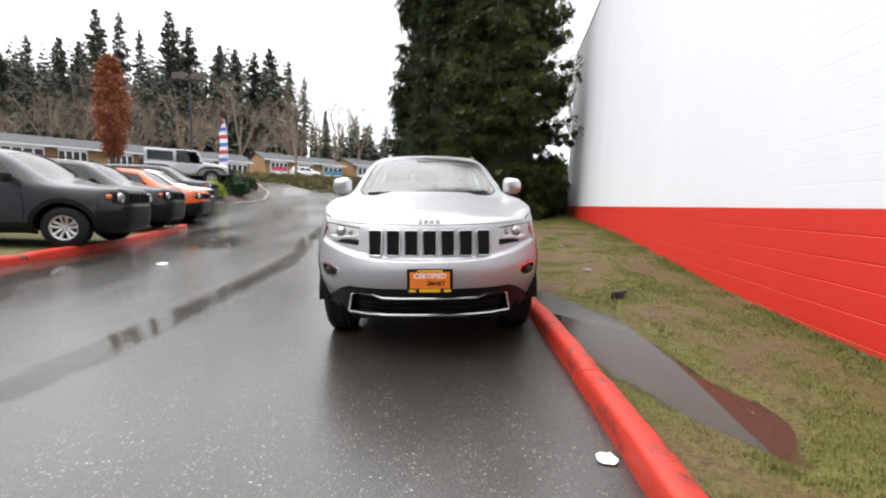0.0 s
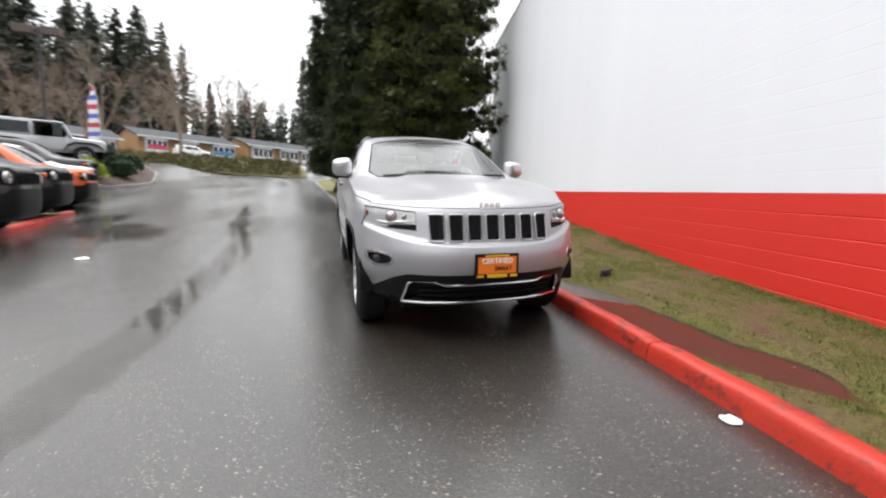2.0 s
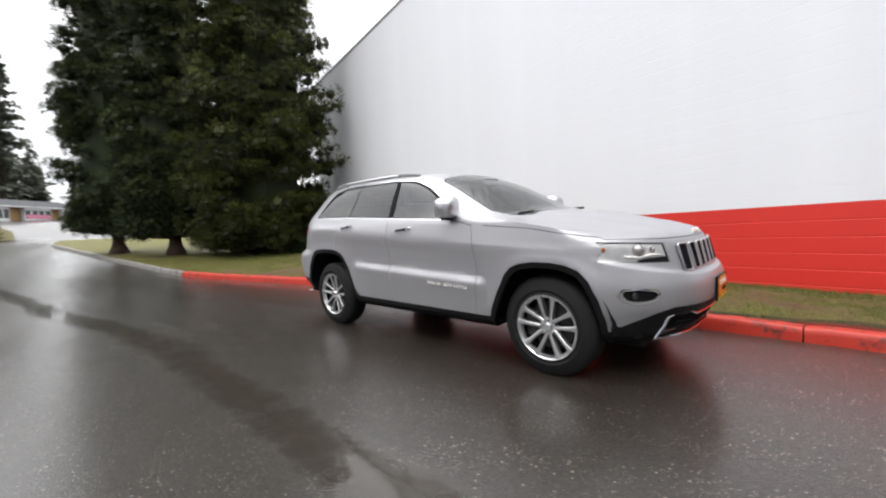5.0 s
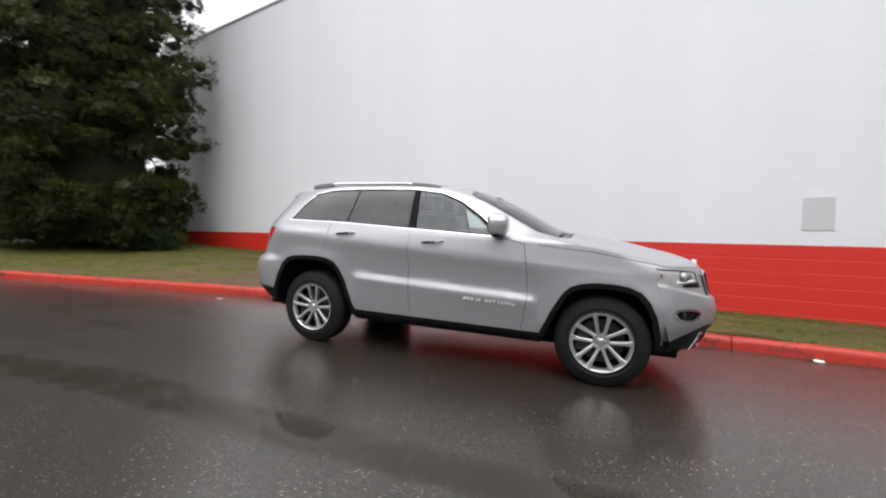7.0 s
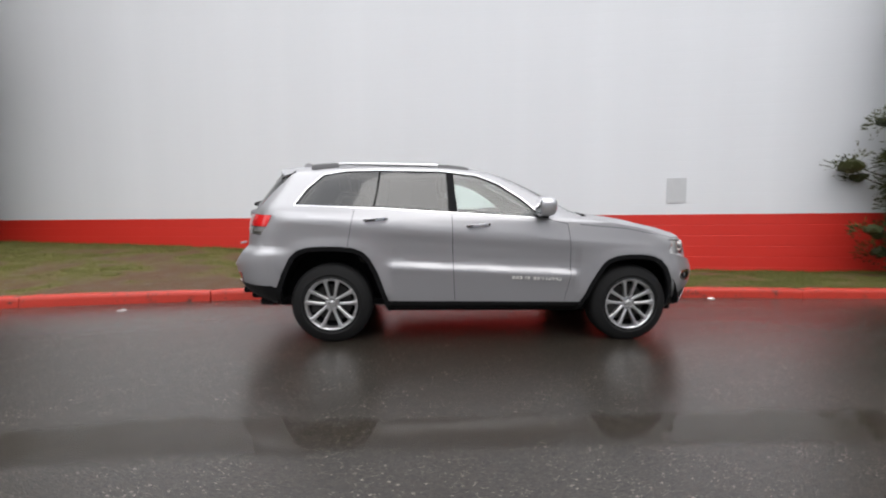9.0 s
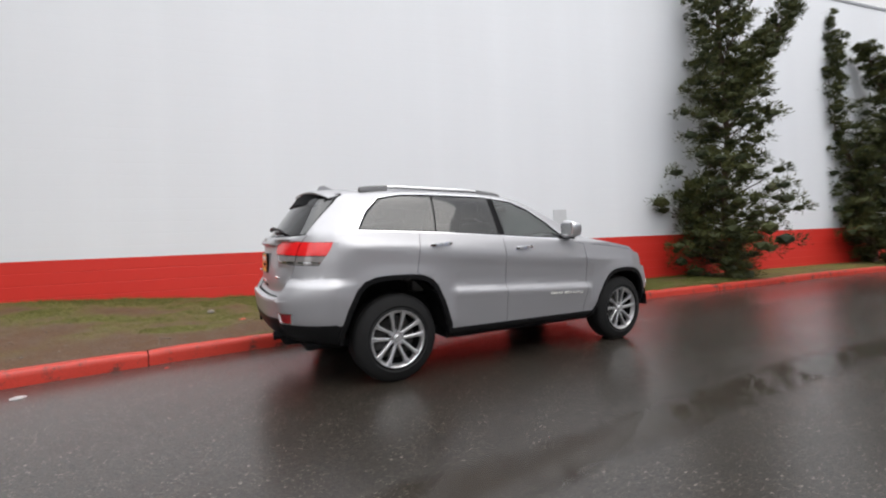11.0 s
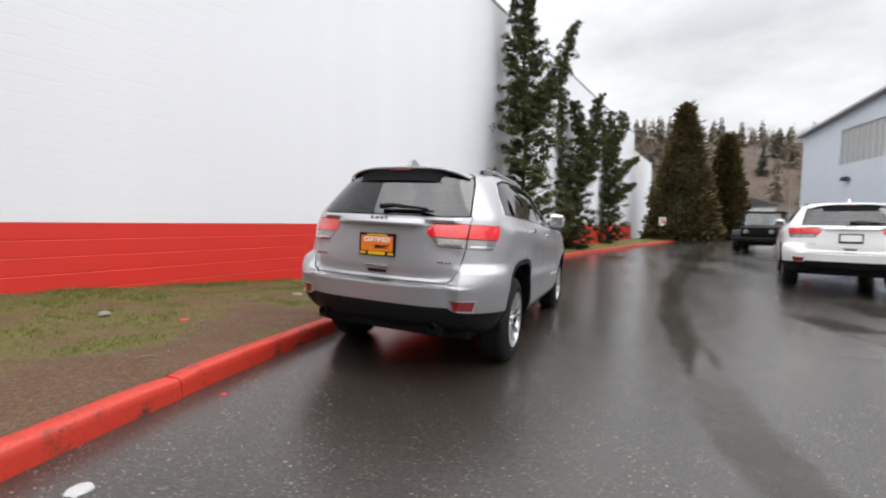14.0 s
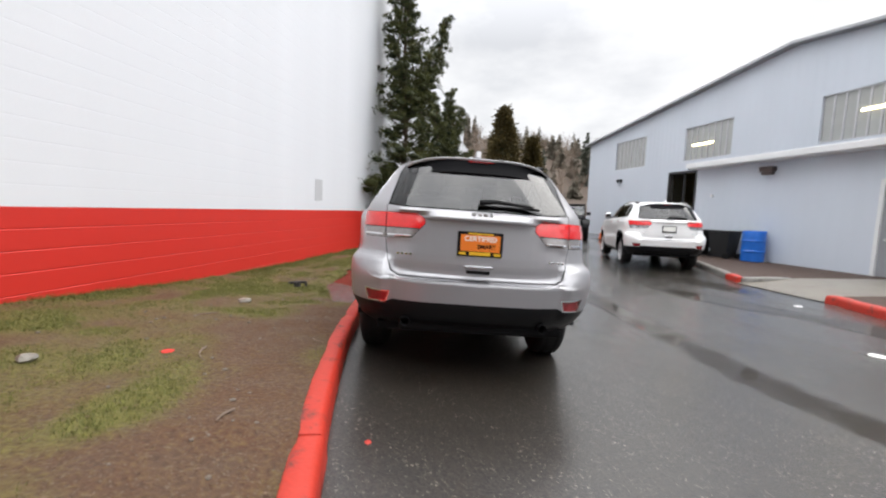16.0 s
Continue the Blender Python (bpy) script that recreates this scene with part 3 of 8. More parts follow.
    for v in bm.verts:
        x, y, z = v.co
        if y < -1.82 and 0.42 < z < 0.97:
            lip = 0.752 + 0.13 * (abs(x) / 0.85) ** 3
            v.co += v.normal * (0.03 * (1 - ramp(z, lip - 0.012, lip + 0.024)) * ramp(z, 0.44, 0.58) * ramp(-y, 1.84, 2.0))
    for z0 in (0.93, 0.885, 0.84, 0.7):
        fs = [f for f in bm.faces if all(abs(v.co.x) > 0.5 and v.co.y > 1.7 and 0.5 < v.co.z < 1.1 for v in f.verts)]
        geom = set(fs)
        for f in fs:
            geom.update(f.edges)
            geom.update(f.verts)
        bmesh.ops.bisect_plane(bm, geom=list(geom), dist=1e-4, plane_co=(0, 0, z0), plane_no=(0, 0, 1))
    bm.normal_update()
    for v in bm.verts:
        x, y, z = v.co
        if y > 1.75 and 0.4 < z < 0.95 and abs(x) > 0.55:
            v.co += v.normal * (0.046 * (1 - ramp(z, 0.85, 0.93)) * ramp(z, 0.42, 0.6) * ramp(abs(x), 0.6, 0.7) * ramp(y, 1.78, 2.0))
    for v in bm.verts:
        x, y, z = v.co
        if z > 1.0 and -2.25 < y < -1.12 and abs(x) < 0.72:
            w = 0.3 + 0.14 * ramp(y, -2.2, -1.2)
            v.co.z += 0.016 * (1 - ramp(abs(x), w - 0.04, w + 0.06)) * ramp(y, -2.25, -2.0)


def sculpt_rear(bm):
    """Gives the tailgate its crease between the lamps, the hollow below it and the bumper its full-width step."""
    def cut(co, no, x1, z0, z1):
        fs = [f for f in bm.faces if all(abs(v.co.x) < x1 and v.co.y > 1.9 and z0 < v.co.z < z1 for v in f.verts)]
        geom = set(fs)
        for f in fs:
            geom.update(f.edges)
            geom.update(f.verts)
        bmesh.ops.bisect_plane(bm, geom=list(geom), dist=1e-4, plane_co=co, plane_no=no)

    for z0 in (1.212, 1.198, 1.186, 1.165, 1.12, 1.06, 1.0, 0.94, 0.88, 0.83, 0.8, 0.782, 0.77, 0.758, 0.742, 0.72, 0.66, 0.6):
        cut((0, 0, z0), (0, 0, 1), 0.8, 0.5, 1.32)
    for x0 in (0.38, 0.43, 0.5, 0.56, 0.6, 0.64, 0.68):
        for sg in (-1, 1):
            cut((sg * x0, 0, 0), (1, 0, 0), 0.8, 0.5, 1.32)
    mid = sorted((v.co.z, v.co.y) for v in bm.verts if v.co.y > 1.9 and abs(v.co.x) < 0.012 and 0.45 < v.co.z < 1.4)
    mz, my = [p[0] for p in mid], [p[1] for p in mid]
    hz = [0.55, 0.6, 0.66, 0.72, 0.742, 0.758, 0.77, 0.782, 0.8, 0.83, 0.88, 0.94, 1.0, 1.06, 1.12, 1.165, 1.186, 1.198, 1.212, 1.27]
    hy = [2.418, 2.422, 2.43, 2.438, 2.442, 2.436, 2.405, 2.37, 2.352, 2.352, 2.362, 2.362, 2.358, 2.353, 2.349, 2.347, 2.35, 2.372, 2.374, 2.335]
    for v in bm.verts:
        x, y, z = v.co
        if y < 1.9 or not 0.55 < z < 1.27 or abs(x) > 0.8:
            continue
        half = float(np.interp(z, [0.742, 0.782, 0.805, 0.9, 1.0, 1.04, 1.06, 1.17, 1.224, 1.24, 1.27], [0.78, 0.6, 0.64, 0.67, 0.69, 0.6, 0.5, 0.41, 0.41, 0.62, 0.66]))
        w = 1 - ramp(abs(x), half - 0.05, half)
        v.co.y += (float(np.interp(z, hz, hy)) - float(np.interp(z, mz, my))) * w


R_BODY, R_GAP, R_CHROME, R_BLACK, R_PANE, R_PRIV, R_ARCH, R_HEAD, R_TAILR, R_TAILC, R_SLOT, R_FOG, R_LOWGR, R_GATE, R_WIND, R_CUT, R_REFL, R_SIGNAL, R_FDOOR, R_RDOOR, R_HOOD, R_REARG = range(22)


def estate_car(paint_mat, front_plate=True, name="estate_car", arch_mat=None):
    car = new(name)
    bm = estate_shell()
    sculpt_sides(bm)
    sculpt_rear(bm)
    arch_mat = arch_mat or M_PLASTIC
    lh, rh = (lambda c: c.x < -0.3), (lambda c: c.x > 0.3)
    sides = ((lh, False), (rh, True))
    # black lower edge, arches
    for test, mir in sides:
        carve(bm, [(-1.97, 0.2), (2.06, 0.2), (2.06, 0.565), (1.9, 0.55), (1.86, 0.42), (-1.97, 0.40)], "x", R_BLACK, lambda c, t=test: t(c) and abs(c.x) > 0.7)
        for arch in (FRONT_ARCH, REAR_ARCH):
            carve(bm, arch, "x", R_ARCH, lambda c, t=test: t(c) and c.z < 1.05 and abs(c.x) > 0.6 and c.y > -1.96)
            carve(bm, grow(arch, -0.042), "x", R_CUT, lambda c, t=test: t(c) and c.z < 1.05 and abs(c.x) > 0.6 and c.y > -1.96)
    carve(bm, [(-0.95, 0.2), (0.95, 0.2), (0.95, 0.565), (0.66, 0.575), (0.6, 0.605), (-0.6, 0.605), (-0.66, 0.575), (-0.95, 0.565)], "y", R_BLACK, lambda c: c.y > 1.95, {R_BODY})
    carve(bm, [(-0.95, 0.2), (0.95, 0.2), (0.95, 0.45), (0.8, 0.435), (0.68, 0.53), (0.6, 0.562), (-0.6, 0.562), (-0.68, 0.53), (-0.8, 0.435), (-0.95, 0.45)], "y", R_BLACK, lambda c: c.y < -1.96, {R_BODY})
    # side windows with a bright surround
    dlo = [(1.755, 1.318), (1.655, 1.475), (1.515, 1.608), (1.3, 1.648), (0.99, 1.66), (0.4, 1.66), (0.28, 1.65), (0.03, 1.622), (-0.18, 1.543), (-0.4, 1.405), (-0.565, 1.262), (-0.575, 1.226), (0.2, 1.262), (1.0, 1.3)]
    panes = [([(1.725, 1.33), (1.64, 1.465), (1.505, 1.594), (1.3, 1.634), (0.985, 1.645), (1.005, 1.45), (1.03, 1.313)], R_PRIV), ([(1.012, 1.312), (0.987, 1.45), (0.967, 1.645), (0.335, 1.645), (0.315, 1.28)], R_PRIV),
             ([(0.265, 1.634), (0.04, 1.606), (-0.165, 1.527), (-0.38, 1.39), (-0.535, 1.258), (-0.54, 1.243), (0.23, 1.276)], R_PANE)]
    for test, mir in sides:
        up = lambda c, t=test: t(c) and c.z > 1.15 and abs(c.x) > 0.55
        carve(bm, grow(dlo, 0.008), "x", R_CHROME, up)
        carve(bm, dlo, "x", R_GAP, up)
        for p, r in panes:
            carve(bm, p, "x", r, up)
        gaps = [[(0.285, 1.24), (0.27, 0.8), (0.245, 0.42)], [(1.2, 1.29), (1.255, 0.95), (1.16, 0.88), (1.04, 0.76), (0.935, 0.55), (0.92, 0.42)], [(-0.62, 1.215), (-0.83, 1.17), (-0.865, 0.93), (-0.875, 0.7), (-0.83, 0.42)],
                [(-0.95, 1.165), (-1.4, 1.13), (-1.9, 1.045)]]
        for g in gaps:
            for q in strip_polys(g, 0.005):
                carve(bm, q, "x", R_GAP, lambda c, t=test: t(c) and abs(c.x) > 0.6, {R_BODY})
    # front: lamps, grille
    fr = lambda c: c.y < -1.88
    head = [(-1.0, 1.022), (-0.8, 1.01), (-0.53, 0.985), (-0.532, 0.862), (-0.7, 0.872), (-0.8, 0.882), (-1.0, 0.885)]
    for s in (1, -1):
        p = head if s > 0 else mirror_poly(head)
        carve(bm, grow(p, 0.004), "y", R_GAP, lambda c, s=s: c.y < -1.893 and c.x * s < 0)
        carve(bm, p, "y", R_HEAD, lambda c, s=s: c.y < -1.893 and c.x * s < 0)
        chin = [(-0.72, 0.884), (-0.66, 0.896), (-0.532, 0.9), (-0.532, 0.862), (-0.7, 0.872)]
        carve(bm, chin if s > 0 else mirror_poly(chin), "y", R_GAP, fr)
        fog = [(-0.85, 0.7), (-0.78, 0.706), (-0.71, 0.69), (-0.688, 0.665), (-0.7, 0.628), (-0.74, 0.608), (-0.8, 0.604), (-0.84, 0.622), (-0.862, 0.662)]
        f2 = fog if s > 0 else mirror_poly(fog)
        carve(bm, grow(f2, 0.006), "y", R_CHROME, fr)
        carve(bm, grow(f2, -0.012), "y", R_FOG, fr)
    lowg = [(-0.625, 0.338), (-0.59, 0.49), (-0.55, 0.512), (-0.42, 0.512), (-0.35, 0.482), (0.35, 0.482), (0.42, 0.512), (0.55, 0.512), (0.59, 0.49), (0.625, 0.338)]
    carve(bm, grow(lowg, -0.006), "y", R_LOWGR, fr)
    # hood edge, windscreen
    for q in strip_polys([(-0.83, 1.037), (-0.53, 1.018), (0, 1.01), (0.53, 1.018), (0.83, 1.037)], 0.005):
        carve(bm, q, "y", R_GAP, lambda c: c.y < -1.9, {R_BODY})
    ws = [(-0.64, -1.08), (-0.5, -1.17), (0, -1.2), (0.5, -1.17), (0.64, -1.08), (0.705, -0.9), (0.6, -0.28), (0.55, -0.24), (0.25, -0.21), (-0.25, -0.21), (-0.55, -0.24), (-0.6, -0.28), (-0.705, -0.9)]
    carve(bm, grow(ws, 0.016), "z", R_GAP, lambda c: c.z > 1.1 and -1.3 < c.y < 0.2)
    carve(bm, ws, "z", R_WIND, lambda c: c.z > 1.1 and -1.3 < c.y < 0.2)
    # rear: glass, lamps, gate gap, bumper strip, reflectors
    rr = lambda c: c.y > 1.8
    rg = [(-0.675, 1.29), (-0.55, 1.278), (0.55, 1.278), (0.675, 1.29), (0.615, 1.55), (0.575, 1.635), (-0.575, 1.635), (-0.615, 1.55)]
    carve(bm, grow(rg, 0.012), "y", R_GAP, rr)
    carve(bm, rg, "y", R_REARG, rr)
    tail = [(1.05, 1.215), (0.69, 1.222), (0.46, 1.224), (0.405, 1.19), (0.4, 1.155), (0.495, 1.05), (0.69, 1.038), (1.05, 1.035)]
    redz = [(1.05, 1.23), (0.35, 1.23), (0.35, 1.12), (0.69, 1.112), (1.05, 1.11)]
    for s in (1, -1):
        p = tail if s > 0 else mirror_poly(tail)
        q = redz if s > 0 else mirror_poly(redz)
        bmesh.ops.bisect_plane(bm, geom=[g for g in [*bm.faces, *bm.edges, *bm.verts]], dist=1e-5, plane_co=(0, 1.93, 0), plane_no=(0, 1, 0)) if s > 0 else None
        sel = lambda c, s=s: c.y > 1.93 and c.x * s > 0
        carve(bm, grow(p, 0.004), "y", R_GAP, sel)
        carve(bm, p, "y", R_TAILC, sel)
        carve(bm, q, "y", R_TAILR, sel, {R_TAILC})
        carve(bm, [(1.85, 1.02), (2.08, 1.02), (1.99, 1.15), (1.95, 1.24), (1.85, 1.24)], "x", R_BODY, lambda c, s=s: c.x * s > 0.7 and c.y > 1.88, {R_TAILC, R_TAILR, R_GAP})
        for g in strip_polys([(0.69 * s, 1.235), (0.685 * s, 1.03)], 0.009):
            carve(bm, g, "y", R_GAP, rr, {R_TAILC, R_TAILR, R_CHROME})
        for g in strip_polys([(0.44 * s, 1.117), (0.69 * s, 1.112), (1.05 * s, 1.11)], 0.006):
            carve(bm, g, "y", R_GAP, sel, {R_TAILC, R_TAILR})
        for g in strip_polys([(0.5 * s, 1.062), (0.67 * s, 1.058)], 0.012) + strip_polys([(0.71 * s, 1.058), (0.9 * s, 1.056)], 0.012):
            carve(bm, g, "y", R_CHROME, sel, {R_TAILC})
        rf = [(0.795, 0.66), (0.635, 0.655), (0.652, 0.59), (0.775, 0.585)]
        rf = rf if s > 0 else mirror_poly(rf)
        carve(bm, grow(rf, 0.01), "y", R_CHROME, rr)
        carve(bm, rf, "y", R_REFL, rr)
    for g in ([(0.685, 1.03), (0.66, 0.9), (0.625, 0.805), (0.57, 0.778), (0, 0.776), (-0.57, 0.778), (-0.625, 0.805), (-0.66, 0.9), (-0.685, 1.03)], [(0.69, 1.23), (0.7, 1.28)], [(-0.69, 1.23), (-0.7, 1.28)]):
        for q in strip_polys(g, 0.007):
            carve(bm, q, "y", R_GAP, rr, {R_BODY})
    for q in strip_polys([(-0.6, 0.764), (0.6, 0.764)], 0.011):
        carve(bm, q, "y", R_CHROME, rr, {R_BODY})
    # panels as parts of their own
    for test, mir in sides:
        t2 = lambda c, t=test: t(c) and abs(c.x) > 0.7
        carve(bm, [(0.275, 1.27), (0.25, 0.42), (-0.83, 0.415), (-0.87, 0.7), (-0.86, 0.93), (-0.83, 1.165), (-0.6, 1.22)], "x", R_FDOOR, t2, {R_BODY})
        carve(bm, [(1.19, 1.3), (1.25, 0.95), (1.15, 0.87), (1.035, 0.76), (0.93, 0.55), (0.915, 0.42), (0.255, 0.42), (0.29, 1.27)], "x", R_RDOOR, t2, {R_BODY})
    carve(bm, [(-0.745, -1.06), (-0.8, -1.9), (-0.83, -2.6), (0.83, -2.6), (0.8, -1.9), (0.745, -1.06), (0.5, -1.185), (-0.5, -1.185)], "z", R_HOOD, lambda c: c.z > 1.018, {R_BODY})
    carve(bm, [(-0.68, 1.27), (-0.68, 1.03), (-0.655, 0.9), (-0.62, 0.81), (-0.565, 0.785), (0.565, 0.785), (0.62, 0.81), (0.655, 0.9), (0.68, 1.03), (0.68, 1.27)], "y", R_GATE, rr, {R_BODY})

    part("body", take_region(bm, {R_BODY}, 0, 0.02), paint_mat, car, smooth=True)
    island_parts("panel_gap", take_region(bm, {R_GAP}, 0.006), M_GAP, car, "")
    part("lower_cladding", take_region(bm, {R_BLACK}, 0, 0.02), M_PLASTIC, car, "black plastic lower trim", smooth=True)
    island_parts("bright_trim", take_region(bm, {R_CHROME}, -0.003, 0.012), M_CHROME, car, "chrome trim")
    for s in (-1, 1):
        pick = bm.copy()
        bmesh.ops.delete(pick, geom=[f for f in pick.faces if f.calc_center_median().x * s < 0], context="FACES")
        part("front_door", take_region(pick, {R_FDOOR}, -0.0005, 0.02), paint_mat, car, smooth=True)
        part("rear_door", take_region(pick, {R_RDOOR}, -0.0005, 0.02), paint_mat, car, smooth=True)
        part("front_side_window", take_region(pick, {R_PANE}, 0.003), M_PANE, car, "clear side glass", smooth=True)
        part("rear_side_window", take_region(pick, {R_PRIV}, 0.003), M_PRIVACY, car, "dark tinted side glass", smooth=True)
        for fy, nm in ((-1, "front"), (1, "rear")):
            p2 = pick.copy()
            bmesh.ops.delete(p2, geom=[f for f in p2.faces if f.calc_center_median().y * fy < 0], context="FACES")
            part("wheel_arch_trim", take_region(p2, {R_ARCH}, -0.008, 0.05), arch_mat, car, "black plastic wheel arch trim", smooth=True)
            p2.free()
        part("fog_lamp", take_region(pick, {R_FOG}, 0.02, 0.0), M_PLASTIC, car, smooth=True)
        fl = bmesh.new()
        bmesh.ops.create_uvsphere(fl, u_segments=16, v_segments=8, radius=0.042, matrix=Matrix.Translation((0.77 * s, -2.098, 0.65)) @ Matrix.Diagonal((1.2, 0.4, 0.8, 1)))
        part("fog_lens", fl, M_STEELDARK, car, smooth=True)
        lens = take_region(pick, {R_HEAD}, 0.0)
        hl = part("headlight", take_region(pick, {R_HEAD}, 0.014, 0.0), plain("lamp_bowl", (0.8, 0.8, 0.82), 0.3, 0.15, var=0.25, scale=22) if "lamp_bowl" not in bpy.data.materials else bpy.data.materials["lamp_bowl"], car, "clear headlight with bright bowl", smooth=True)
        part("lens", lens, M_LENS, hl, smooth=True)
        pr = bmesh.new()
        for px, py, r in ((0.68, -2.09, 0.045), (0.6, -2.155, 0.02)):
            bmesh.ops.create_uvsphere(pr, u_segments=18, v_segments=10, radius=r, matrix=Matrix.Translation((px * s, py, 0.948)))
        part("projector", pr, M_CLEARLENS, hl, smooth=True)
        br = bmesh.new()
        tube_bm(br, [(0.55 * s, -2.205, 0.912), (0.63 * s, -2.16, 0.917), (0.7 * s, -2.1, 0.905), (0.77 * s, -2.03, 0.912)], 0.009)
        part("light_bar", br, M_WHITEPRINT, hl, smooth=True)
        am = bmesh.new()
        box_bm(am, (0.822 if s > 0 else -0.846, -1.925, 0.945), (0.846 if s > 0 else -0.822, -1.895, 0.98), 0.006)
        part("side_marker", am, M_AMBERDARK, hl, "amber marker lens", smooth=True)
        tl = part("tail_light", take_region(pick, {R_TAILR}, -0.004, 0.02), M_REDLENS, car, "red tail light lens", smooth=True)
        part("reversing_lens", take_region(pick, {R_TAILC}, 0.0, 0.01), M_CLEARLENS, tl, "clear lower lens", smooth=True)
        part("rear_reflector", take_region(pick, {R_REFL}, 0.004, 0.0), M_REDDARK, car, "dark red reflector", smooth=True)
        pick.free()
    part("bonnet", take_region(bm, {R_HOOD}, -0.001, 0.02), paint_mat, car, smooth=True)
    part("tailgate", take_region(bm, {R_GATE}, -0.001, 0.02), paint_mat, car, smooth=True)
    part("windscreen", take_region(bm, {R_WIND}, 0.002), M_SCREEN, car, "clear windscreen", smooth=True)
    part("rear_window", take_region(bm, {R_REARG}, 0.002), M_PRIVACY, car, "dark tinted rear window", smooth=True)
    def nose_y(x, z):
        """Where the front lies at a width and height."""
        y0 = float(np.interp(z, [0.345, 0.42, 0.58, 0.7, 0.765, 0.975], [-2.32, -2.37, -2.42, -2.425, -2.375, -2.33]))
        return y0 + (-1.93 - y0) * (abs(x) / 0.885) ** float(np.interp(z, [0.765, 0.975], [3.3, 2.8]))

    gr = None
    for k in range(7):
        cx = (k - 3) * 0.133
        o = [(cx - 0.04, 0.975), (cx + 0.04, 0.975), (cx + 0.05, 0.964), (cx + 0.048, 0.804), (cx + 0.038, 0.793), (cx - 0.038, 0.793), (cx - 0.048, 0.804), (cx - 0.05, 0.964)]
        sl = bmesh.new()
        sl.faces.new([sl.verts.new((x, nose_y(x, z) - 0.003, z)) for x, z in o])
        slot = part("grille_slot", sl, M_GAP, car, "black grille slot with bright rim")
        rim = [(x, nose_y(x, z) - 0.003, z) for x, z in o + o[:2]]
        part("slot_rim", tube_bm(bmesh.new(), rim, 0.0065, 6), M_SATIN, slot, smooth=True)
        for d in (-0.027, -0.009, 0.009, 0.027):
            bar = grid_bm([[(cx + d + e, nose_y(cx, z) - f, z) for e, f in ((-0.004, 0.003), (0.0, 0.008), (0.004, 0.003))] for z in (0.8, 0.88, 0.968)])
            part("slot_bar", bar, M_GAP, slot)
    ring = []
    for a_, b_ in zip(lowg, lowg[1:] + lowg[:1]):
        for q in np.linspace(0, 1, 9)[:-1]:
            x, z = a_[0] + (b_[0] - a_[0]) * q, a_[1] + (b_[1] - a_[1]) * q
            ring.append((x, nose_y(x, z) + 0.022 * (abs(x) / 0.6) ** 2, z))
    part("lower_grille_frame", tube_bm(bmesh.new(), ring + ring[:2], 0.0115, 8), M_CHROME, car, "bright chrome lower grille frame", smooth=True)
    part("lower_grille", take_region(bm, {R_LOWGR}, 0.03, 0.0), M_GAP, car, "black lower grille", smooth=True)
    for z in (0.4, 0.44, 0.48):
        lg = bmesh.new()
        rows = [[(x, nose_y(x, z) + d, z + e) for x in np.linspace(-0.52, 0.52, 20)] for d, e in ((0.03, 0.004), (0.012, 0.006), (0.012, -0.006), (0.03, -0.004))]
        add_bm(lg, grid_bm(rows))
        part("lower_grille_bar", lg, M_GAP, car)
    # inner lining, floor, seats, dashboard
    lin = take_region(bm, {R_BODY, R_FDOOR, R_RDOOR, R_GATE, R_GAP}, 0.045)
    bmesh.ops.delete(lin, geom=[f for f in lin.faces if f.calc_center_median().y < -0.95 or f.calc_center_median().z < 0.4 or f.calc_center_median().y > 2.1], context="FACES")
    part("lining", lin, M_TRIM, car, smooth=True)
    fl = bmesh.new()
    box_bm(fl, (-0.72, -2.1, 0.33), (0.72, 2.15, 0.4), 0.02)
    box_bm(fl, (-0.84, -1.0, 0.3), (0.84, 0.9, 0.36), 0.02)
    box_bm(fl, (-0.62, -2.1, 0.25), (0.62, -0.95, 0.34), 0.02)
    box_bm(fl, (-0.55, 1.9, 0.36), (0.55, 2.3, 0.5), 0.03)
    part("floor_pan", fl, M_GAP, car)
    for cy in (-1.495, 1.42):
        for s in (-1, 1):
            liner = bmesh.new()
            rows = []
            for k in range(17):
                a = math.pi * k / 16
                rows.append([(s * x, cy + 0.5 * math.cos(a), 0.385 + (0.5 if cy < 0 else 0.54) * math.sin(a)) for x in (0.9, 0.6)])
            add_bm(liner, grid_bm(rows))
            box_bm(liner, (min(0.56 * s, 0.6 * s), cy - 0.5, 0.32), (max(0.56 * s, 0.6 * s), cy + 0.5, 0.9))
            part("wheel_arch_liner", liner, M_GAP, car)
    for x in (-0.38, 0.38):
        part("front_seat", seat_bm(x, -0.05, 0.72), M_SEAT, car, smooth=True)
        part("rear_seat", seat_bm(x, 0.95, 0.74, 0.62, 0.2, 0.58), M_SEAT, car, smooth=True)
    db = bmesh.new()
    rows = [[(x, yy + 0.05 * (x / 0.7) ** 2, zz) for x in np.linspace(-0.74, 0.74, 9)] for yy, zz in ((-1.16, 1.15), (-0.95, 1.17), (-0.8, 1.15), (-0.72, 1.05), (-0.78, 0.7))]
    add_bm(db, grid_bm(rows))
    part("dashboard", db, M_TRIM, car, smooth=True)
    sw = bmesh.new()
    tube_bm(sw, [(-0.38 + 0.18 * math.cos(a), -0.52 + 0.07 * math.sin(a), 1.05 + 0.165 * math.sin(a)) for a in np.linspace(0, 2 * math.pi, 25)], 0.016)
    box_bm(sw, (-0.44, -0.56, 1.0), (-0.32, -0.5, 1.1), 0.02)
    part("steering_wheel", sw, M_TRIM, car, smooth=True)
